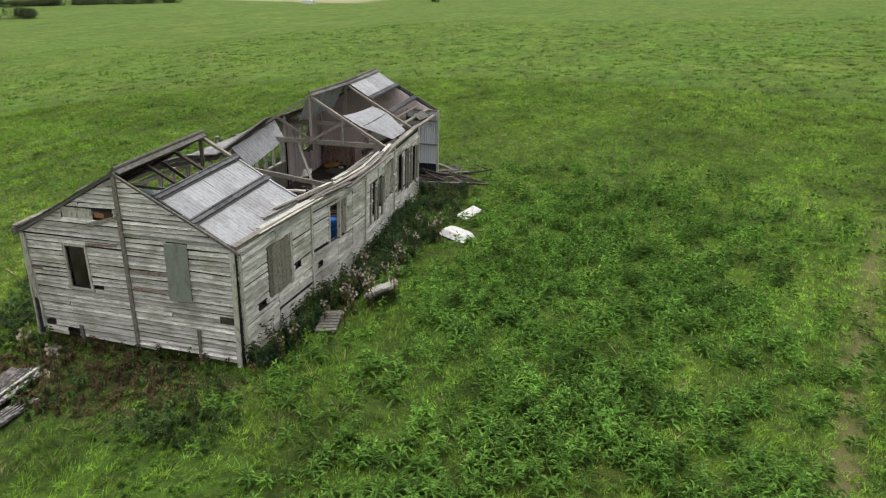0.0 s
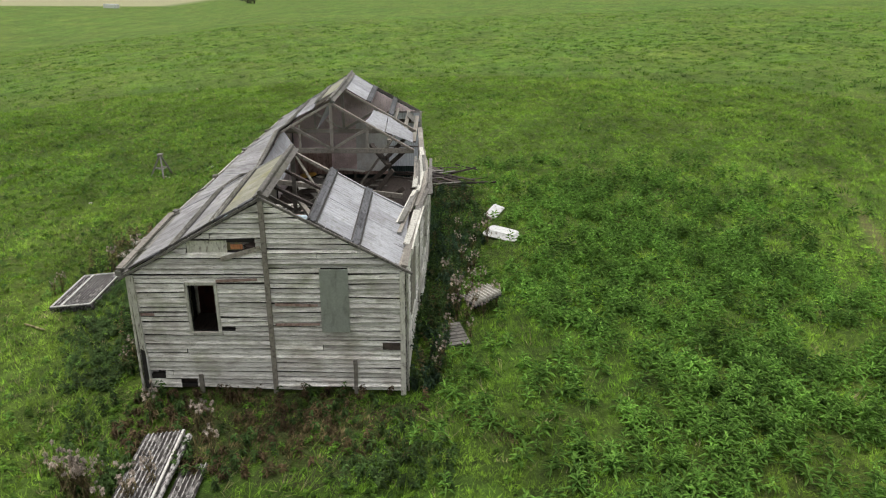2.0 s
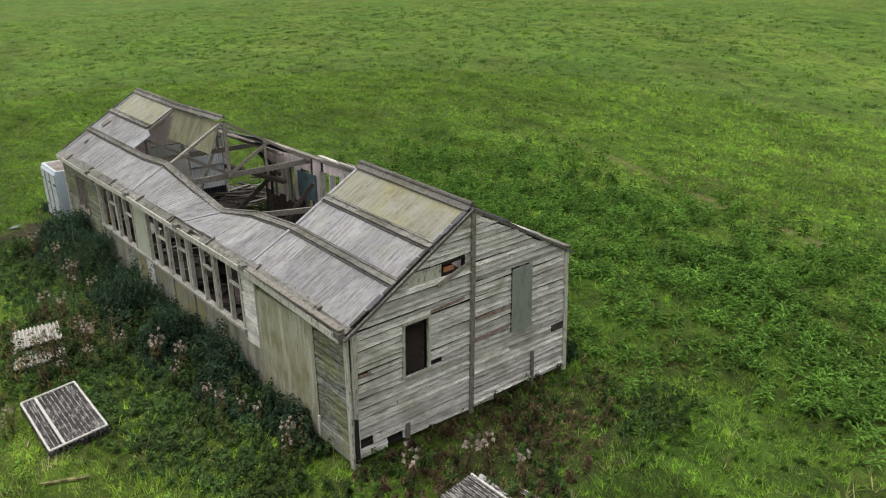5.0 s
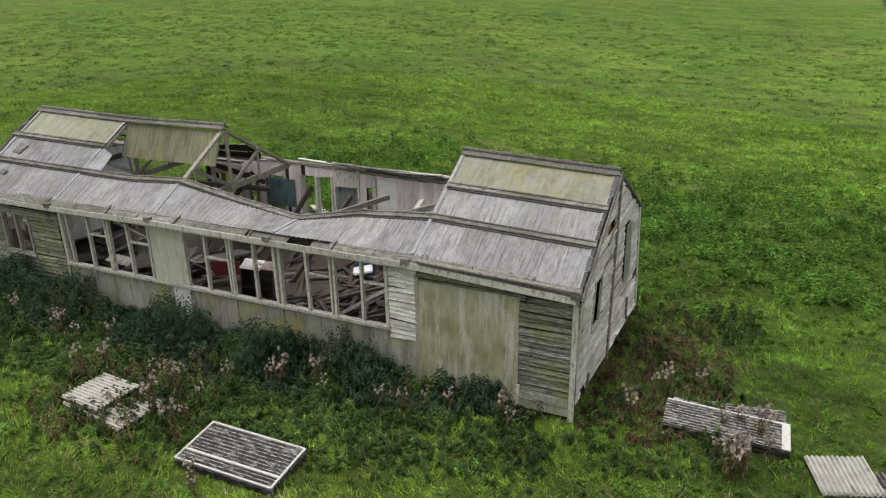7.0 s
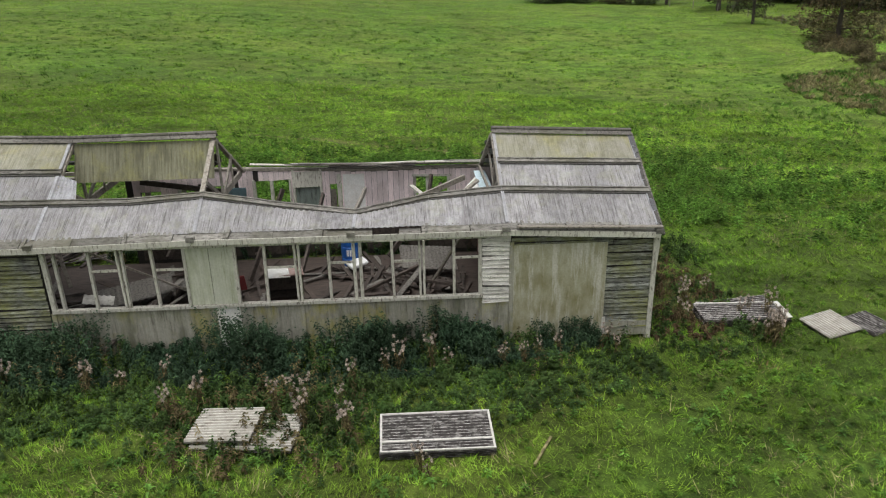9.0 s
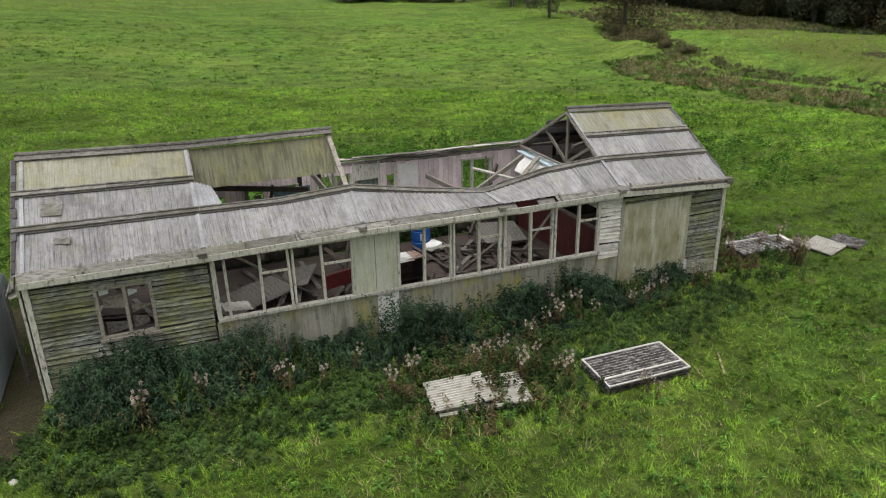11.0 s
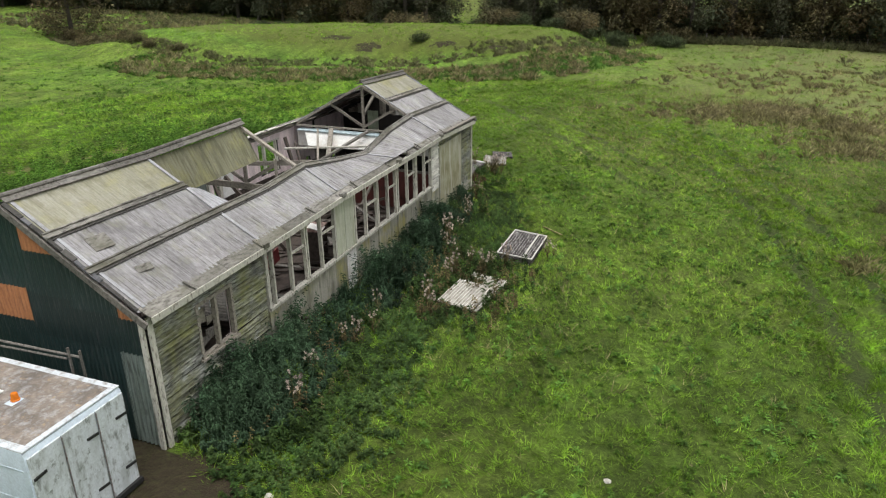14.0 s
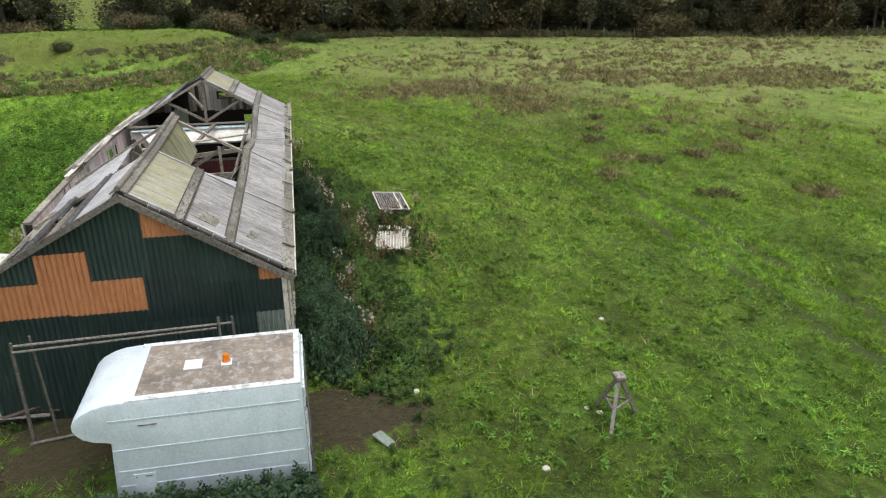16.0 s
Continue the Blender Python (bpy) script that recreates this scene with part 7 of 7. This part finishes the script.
kinds = [thistle(k) for k in range(3)]
rng = random.Random(77)
places = [(20.7, -0.1), (20.6, -0.4), (20.9, -0.2), (20.4, 0.2), (20.8, 0.1), (10.7, -3.6), (10.6, -3.1), (10.4, -2.6), (11.9, -4.6), (12.1, -4.7), (1.9, -1.7), (4.6, -1.3), (4.9, -1.4), (5.6, -1.5), (16.4, -0.6), (16.5, -0.8), (8.9, 7.9), (8.5, 7.6), (9.3, -2.2), (9.7, -2.3), (10.6, -1.9), (11.3, -1.4), (11.6, -1.5), (12.3, -1.2), (12.6, -1.4), (7.4, -2.3), (7.0, -2.6), (6.4, -1.4), (13.9, -1.3), (14.4, -1.2), (14.8, -0.9), (15.3, -0.8),
          (9.6, -3.0), (8.9, -2.4), (12.9, 6.9), (13.4, 6.8), (13.8, 6.6), (14.3, 6.7), (12.4, 7.3), (11.4, 7.2), (10.6, 7.0), (12.1, 6.6), (15.1, 6.5), (18.6, 0.4), (19.3, 1.8), (20.9, 0.2), (21.1, 0.5),
          (20.7, 0.1), (20.4, -0.1), (19.9, 2.1), (18.9, 1.5), (8.0, 7.0), (9.2, 7.1), (3.0, -1.5), (17.2, 6.3), (16.6, 6.4), (13.9, 7.3), (14.2, 7.5), (13.4, 7.9), (14.6, 7.1), (12.2, 7.6), (13.1, 7.1), (11.0, 7.5), (15.2, 7.2), (9.6, 7.4), (20.3, 1.0), (20.6, 1.15), (21.0, 0.9)]
for k, (x, y) in enumerate(places):
    m = pose(x + rng.uniform(-0.1, 0.1), y + rng.uniform(-0.1, 0.1), at(x, y), rng.uniform(-7, 7), rng.uniform(-7, 7), rng.uniform(0, 360)) @ Matrix.Scale(rng.uniform(0.6, 1.0), 4)
    if k < 3:
        kinds[k].matrix_basis = m
    else:
        c = copy_thing(kinds[k % 3], m)


# rushes and coarse tussocks towards the wood
def tussocks(name, n, region, mat, label, h, per=34, spread=0.24, width=0.022, category="rushes"):
    """Round clumps: blades that lean outwards from each heart."""
    x, y = region(n)
    m = len(x)
    size = 0.5 + 0.9 * gen.random(m) ** 1.5
    az = gen.random((m, per)) * 6.28
    off = spread * size[:, None] * np.sqrt(gen.random((m, per)))
    bx, by = (x[:, None] + off * np.cos(az)).ravel(), (y[:, None] + off * np.sin(az)).ravel()
    hh = (h * size[:, None] * (0.5 + 0.6 * gen.random((m, per))) * (1.15 - off / spread * 0.4)).ravel()
    lean = (0.15 + 0.8 * off / (spread * size[:, None]) + 0.15 * gen.random((m, per))).ravel()
    v, f = blades(bx, by, hh, width * (0.7 + 0.8 * gen.random(len(bx))), lean, (az + gen.normal(0, 0.5, (m, per))).ravel())
    fast_mesh(name, v, f, mat, label, category)


def near_line(pts, lo, hi):
    def pick(n):
        out = []
        while len(out) < n:
            k = gen.integers(len(pts) - 1)
            t = gen.random()
            (ax, ay), (bx, by) = pts[k], pts[k + 1]
            d = lo + (hi - lo) * gen.random()
            ln = math.hypot(bx - ax, by - ay)
            out.append((ax + (bx - ax) * t + (by - ay) / ln * d, ay + (by - ay) * t - (bx - ax) / ln * d))
        o = np.array(out)
        return o[:, 0], o[:, 1]
    return pick


def patch(cx, cy, sx, sy):
    return lambda n: (cx + gen.normal(0, sx, n), cy + gen.normal(0, sy, n))


def coarse_field(n):
    x, y = 26 + 44 * gen.random(n), 10 - 66 * gen.random(n)
    m = gen.random(n) < np.clip(wave(x, y, 0.22, 0.3) * 2.4 - 0.9, 0.04, 1) * np.clip((x - 26) / 14, 0.08, 1) * np.clip((4 - y) / 12, 0.1, 1)
    return x[m], y[m]


def dry_strip(n):
    return near_line([(47.5, 45), (44.5, 37), (46, 28), (48.5, 19), (50, 11), (52, 6.5), (58, 4), (65, 0)], -3.8, 3.4)(n)


def round_hut(lo, hi):
    def pick(n):
        r, a = lo + (hi - lo) * np.sqrt(gen.random(n)), gen.random(n) * math.tau
        x, y = 8.8 + r * np.cos(a) * 1.15, 2.0 + r * np.sin(a)
        m = ~in_hut(x, y, 0.4) & ~on_bare(x, y) & (gen.random(n) < 0.25 + 0.9 * wave(x, y, 0.7, 6.0))
        return x[m], y[m]
    return pick


def along_ruts(n):
    """Longer grass that leans over the wheel ruts."""
    x = -3 + 38 * gen.random(n)
    y = -13.35 + 0.02 * x + 0.0064 * x * x + gen.choice([0.45, -1.4, -0.45, -2.3], n) + gen.normal(0, 0.13, n)
    return x, y


tussocks("grass_tufts", 6500, round_hut(3, 30), "grass", "longer tufts of pasture grass", 0.15, 30, 0.22, 0.009, "grass")
tussocks("grass_tufts", 3600, round_hut(26, 62), "grass", "longer tufts of pasture grass farther out", 0.24, 16, 0.30, 0.034, "grass")
tussocks("rut_grass", 620, along_ruts, "grass", "long grass leaning over wheel ruts", 0.20, 26, 0.2, 0.010, "grass")
tussocks("rushes", 600, near_line(DITCH, -1.6, 2.0), "rush", "dark rushes along a ditch", 0.45)
tussocks("tall_dry_grass", 480, dry_strip, "grass_straw", "tall straw-brown grass beside a ditch", 0.55, 40, 0.3, 0.03)
tussocks("tall_green_grass", 900, dry_strip, "dock", "tall green grass beside a ditch", 0.4, 30, 0.3, 0.03)
tussocks("tall_dry_grass", 120, dry_strip, "withered", "brown grass beside a ditch", 0.5, 34, 0.3, 0.025)
for cx, cy, sx, sy, n in ((39.0, -9.0, 1.8, 2.2, 130), (41.0, -12.5, 1.6, 1.8, 120), (37.7, -15.2, 1.4, 1.4, 80), (33.5, -16.0, 1.4, 1.2, 40), (31.0, -14.5, 1.6, 1.6, 30), (43.6, -25.8, 2.4, 2.6, 110), (40.0, -32.0, 2.4, 3.0, 110),
                          (41.5, -40.0, 3.0, 3.0, 130), (36.0, -39.0, 2.0, 3.0, 70), (52.0, -34.0, 5.0, 6.0, 200), (46.0, -20.0, 4.0, 3.0, 60), (28.0, -24.0, 5.0, 5.0, 60), (55.0, -14.0, 5.0, 5.0, 110), (61.0, -50.0, 4.0, 9.0, 190)):
    tussocks("tussocks", n, patch(cx, cy, sx, sy), "grass_straw", "straw-brown tussocks in the pasture", 0.42, 34, 0.26, 0.024)
    tussocks("tussocks", n // 4, patch(cx, cy, sx, sy), "withered", "brown withered tussocks in the pasture", 0.42, 30, 0.26, 0.022)
for cx, cy, mat in ((21.1, -15.2, "rush"), (17.0, -15.1, "grass_straw"), (16.9, -16.4, "rush"), (11.6, -16.6, "rush"), (11.0, -20.7, "withered"), (17.4, -19.0, "withered"), (14.8, -13.5, "grass_straw"), (24.0, -16.8, "withered"),
                    (20.0, -23.7, "withered"), (25.8, -21.8, "grass_straw"), (29.9, -30.4, "grass_straw"), (18.3, -21.1, "grass_straw"), (30.5, -15.9, "withered"), (27.0, -18.0, "rush"), (22.5, -19.5, "rush")):
    tussocks("tussocks", 9, patch(cx, cy, 0.35, 0.35), mat, "clump of coarse growth in the pasture", 0.40, 40, 0.28, 0.02)
tussocks("tussocks", 420, coarse_field, "grass_straw", "coarse brown tussocks in the pasture", 0.3)
tussocks("rush_clumps", 150, coarse_field, "rush", "round dark rush clumps in the pasture", 0.55, 50, 0.34)
tussocks("withered_mat", 150, patch(19.1, 3.1, 0.75, 1.6), "dead", "flattened straw-coloured growth at the gable", 0.15, 26, 0.2)
tussocks("rough_grass", 900, lambda n: (60 + 27 * gen.random(n), 50 + 34 * gen.random(n)), "grass_straw", "rough straw-coloured grass before the wood", 0.5)
tussocks("rough_rushes", 500, lambda n: (60 + 27 * gen.random(n), 50 + 34 * gen.random(n)), "rush", "dark rushes before the wood", 0.6)
tussocks("green_tussocks", 2600, lambda n: (-60 + 104 * gen.random(n), 14 + 62 * gen.random(n)), "dock", "darker green tufts in the pasture", 0.20, 22, 0.34, 0.04)
tussocks("green_tussocks", 1500, lambda n: (-100 + 88 * gen.random(n), -50 + 110 * gen.random(n)), "dock", "darker green tufts in the pasture", 0.22, 22, 0.36, 0.045)
tussocks("wood_edge", 1100, near_line([(64, -78), (68, -56), (72.5, -38), (78, -22), (79.5, -10), (78.5, 0)], -1, 2.5), "rush", "rough growth along the wood's edge", 0.8)


# ---- bushes, trees, fence and the far edge ----
def crown(rng, blobs, n, size):
    b = np.array([o[:3] for o in blobs])
    r = np.array([o[3] for o in blobs])
    k = rng.choice(len(r), n, p=r**2 / (r**2).sum())
    d = rng.normal(size=(n, 3))
    d /= np.linalg.norm(d, axis=1)[:, None]
    p = b[k] + d * (r[k] * (0.72 + 0.36 * rng.random(n)))[:, None]
    return kites(p[:, 0], p[:, 1], p[:, 2], rng.random(n) * 6.28, rng.normal(0.1, 0.5, n), size * (0.6 + 0.8 * rng.random(n)), size * (0.4 + 0.4 * rng.random(n)), 0.25)


def tree(seed, height, spread, low, mat, label):
    rng = np.random.default_rng(seed)
    t = thing("tree", label, "tree", None, "trees of the wood")
    bm = bmesh.new()
    tube(bm, (0, 0, -0.3), (0.1, 0.05, height * 0.35), 0.24, 0.17, 9)
    tube(bm, (0.1, 0.05, height * 0.35), (0, 0.1, height * 0.85), 0.17, 0.05, 8)
    blobs = []
    for k in range(17):
        f = (k + 0.5) / 17
        z = low + (height - low) * f
        reach = spread * (1 - 0.75 * f) * (0.6 + 0.6 * rng.random())
        a = k * 2.4 + rng.random()
        tip = Vector((reach * math.cos(a), reach * math.sin(a), z))
        tube(bm, (0.05, 0.05, z * 0.8), tip, 0.06, 0.02, 5)
        blobs.append((*tip, spread * (0.34 - 0.16 * f)))
        blobs.append((*(tip * 0.6 + Vector((0, 0, z * 0.4))), spread * (0.38 - 0.16 * f)))
    part("trunk", bm, "bark", t)
    ob = fast_mesh("crown", *crown(rng, blobs, 4200, 0.30), mat, "", "", "")
    ob.parent = t
    return t


forms = [tree(1, 12, 3.4, 0.9, "tree_leaf", "dark broadleaf tree of the wood's edge"), tree(2, 14, 3.0, 1.4, "tree_leaf", "tall dark tree of the wood"),
         tree(3, 10, 3.6, 0.8, "tree_leaf_b", "olive-green tree of the wood's edge"), tree(4, 15, 2.6, 1.0, "tree_leaf", "dark conifer-like tree of the wood")]
EDGE = [(60, -110), (66, -78), (70, -56), (74.5, -38), (80, -22), (81.5, -10), (80.5, 0), (81.5, 9), (84, 17), (86.5, 27), (89, 38), (90, 50), (88, 64), (82, 80), (74, 94), (66, 106), (60, 122)]


def in_gap(px, py):
    """A break in the wood through which the next field shows."""
    dx, dy = px - 85.5, py - 24.3
    return math.hypot(dx, dy) < 2.6 or (dx > -2 and 0.25 * dx - 2.4 < dy < 0.40 * dx + 2.4)


rng = random.Random(12)
spots = []
for (ax, ay), (bx, by) in zip(EDGE, EDGE[1:]):
    ln = math.hypot(bx - ax, by - ay)
    for row, gap in ((0, 3.6), (4.5, 4.4), (10, 5.5)):
        s = rng.uniform(0, gap)
        while s < ln:
            f = s / ln
            px, py = ax + (bx - ax) * f, ay + (by - ay) * f
            px, py = px + (by - ay) / ln * (row + rng.uniform(-0.8, 1.6)), py - (bx - ax) / ln * (row + rng.uniform(-0.8, 1.6))
            if not in_gap(px, py):
                spots.append((px, py))
            s += gap * rng.uniform(0.75, 1.3)
spots += [(60.5, 66), (56, 77.5), (57.5, 92), (62, 96), (53, 101), (-262, -64), (-256, -60)]
for k, (px, py) in enumerate(spots):
    m = pose(px, py, at(px, py), rng.uniform(-3, 3), rng.uniform(-3, 3), rng.uniform(0, 360)) @ Matrix.Scale(rng.uniform(0.8, 1.2), 4)
    if k < 4:
        forms[k].matrix_basis = m
    else:
        copy_thing(forms[rng.choice((0, 0, 1, 2, 3))], m)


def bush(seed, r, mat, label):
    rng = np.random.default_rng(seed)
    t = thing("bush", label, "bush", None, "bushes")
    blobs = [(rng.normal() * r * 0.45, rng.normal() * r * 0.45, r * (0.3 + 0.35 * rng.random()), r * (0.4 + 0.25 * rng.random())) for _ in range(9)]
    bm = bmesh.new()
    for b in blobs[:5]:
        tube(bm, (0, 0, -0.1), b[:3], 0.04, 0.015, 5)
    part("stem", bm, "bark", t)
    ob = fast_mesh("foliage", *crown(rng, blobs, 3000, 0.10), mat, "", "", "")
    ob.parent = t
    return t


bush_a, bush_b = bush(5, 1.0, "gorse", "rounded dark green gorse bush"), bush(6, 1.0, "tree_leaf_b", "rounded olive-brown leafy bush")
rng = random.Random(31)
spots = [(61.0, 20.4, 1.0, 0), (77, 49, 2.2, 0), (79, 46.5, 1.7, 0), (80, 38, 1.7, 1), (81, 35.5, 1.9, 0), (80.5, 33, 1.6, 0), (80, 30, 1.9, 1), (80, 27.5, 1.5, 0), (79, 24.5, 1.7, 0), (77.5, 21, 1.8, 0), (76.5, 18.5, 1.9, 0), (75, 16, 1.7, 1),
         (73.5, 14, 1.6, 0), (70.5, 9, 1.5, 0), (71.5, 6.5, 1.7, 1), (69.5, 5, 1.2, 0), (51.5, 46, 0.6, 1), (52.5, 48.5, 0.7, 1), (53.2, 51, 0.8, 1), (54.2, 54, 0.6, 1), (55.5, 57, 0.9, 1), (57, 60, 0.8, 1), (58.5, 64, 1.1, 1), (51.8, 43, 0.5, 1),
         (-125, -131, 3.6, 0), (-118, -134, 2.6, 0), (-112, -136, 2.0, 0), (34.5, 104, 3.0, 0), (37.5, 105, 2.6, 0), (40.5, 104, 2.2, 0), (46, 103, 1.8, 1), (49.5, 101, 2.0, 0)]
spots += [(rng.uniform(73, 79), rng.uniform(-4, 5), rng.uniform(1.0, 1.8), rng.randint(0, 1)) for _ in range(8)]
spots += [(rng.uniform(70.5, 73), rng.uniform(-62, -44), rng.uniform(0.9, 2.0), rng.randint(0, 1)) for _ in range(22)]
placed = set()
for k, (px, py, s, kind) in enumerate(spots):
    m = pose(px, py, at(px, py) - 0.05, 0, 0, rng.uniform(0, 360)) @ Matrix.Diagonal((s, s, s * rng.uniform(0.75, 1.0), 1))
    src = (bush_a, bush_b)[kind]
    if kind not in placed:
        placed.add(kind)
        src.matrix_basis = m
    else:
        copy_thing(src, m)


shade = random.Random(91)
for (ax, ay), (bx, by) in zip(EDGE, EDGE[1:]):
    ln = math.hypot(bx - ax, by - ay)
    for row in (2.5, 8.0):
        for k in range(int(ln / 3.4)):
            f = (k + shade.random()) / int(ln / 3.4)
            px, py = ax + (bx - ax) * f + (by - ay) / ln * row, ay + (by - ay) * f - (bx - ax) / ln * row
            if not in_gap(px, py):
                s = shade.uniform(2.2, 3.4)
                copy_thing(bush_b if shade.random() < 0.3 else bush_a, pose(px, py, at(px, py) - 0.1, 0, 0, shade.uniform(0, 360)) @ Matrix.Diagonal((s, s, s * shade.uniform(0.8, 1.3), 1)))


def wire_fence(pts, label):
    f = thing("wire_fence", label, "fence")
    tops = []
    for (ax, ay), (bx, by) in zip(pts, pts[1:]):
        n = max(1, int(math.hypot(bx - ax, by - ay) / 3.2))
        for k in range(n):
            px, py = ax + (bx - ax) * k / n, ay + (by - ay) * k / n
            bm = bmesh.new()
            tube(bm, (px, py, at(px, py) - 0.2), (px + 0.03, py, at(px, py) + 1.1), 0.055, 0.05, 6)
            part("fence_post", bm, "grey_timber", f)
            tops.append((px, py, at(px, py)))
    for h in (0.45, 0.75, 1.02):
        bm = bmesh.new()
        rings = [[bm.verts.new((p[0] + a, p[1], p[2] + h + b)) for a, b in ((-0.006, 0), (0.003, 0.005), (0.003, -0.005))] for p in tops]
        for lo, hi in zip(rings, rings[1:]):
            for j in range(3):
                bm.faces.new([lo[j], lo[(j + 1) % 3], hi[(j + 1) % 3], hi[j]])
        part("wire", bm, "iron", f)


wire_fence([(65, -72), (68.5, -56), (73, -38), (78.5, -22), (80, -10), (78.5, 1)], "post and wire fence along the wood's edge")
wire_fence([(50, 101), (57, 91), (60, 78), (61.5, 69)], "post and wire fence beyond the brow of the pasture")

# far hedges that close the pasture
rng = random.Random(15)
for pts in ([(-150, -186), (-175, -168), (-214, -148)], [(-420, -60), (-430, 70), (-400, 240)], [(-300, 380), (-30, 420), (90, 380), (150, 260)]):
    for (ax, ay), (bx, by) in zip(pts, pts[1:]):
        n = int(math.hypot(bx - ax, by - ay) / 6)
        for k in range(n):
            f = (k + rng.random() * 0.6) / n
            px, py = ax + (bx - ax) * f, ay + (by - ay) * f
            s = rng.uniform(3.0, 4.5)
            copy_thing(bush_a, pose(px, py, at(px, py) - 0.2, 0, 0, rng.uniform(0, 360)) @ Matrix.Diagonal((s, s, s * 0.7, 1)))
bm = bmesh.new()
block(bm, -3.0, 3.0, -0.8, 0.8, 0, 1.3)
rounded(bm, 0.08, 2)
ob = link("water_trough", bm, "white_plastic")
ob.matrix_basis = pose(-226, -101, at(-226, -101), 0, 0, 60)
tagged(ob, "white water trough far out in the pasture", "trough")
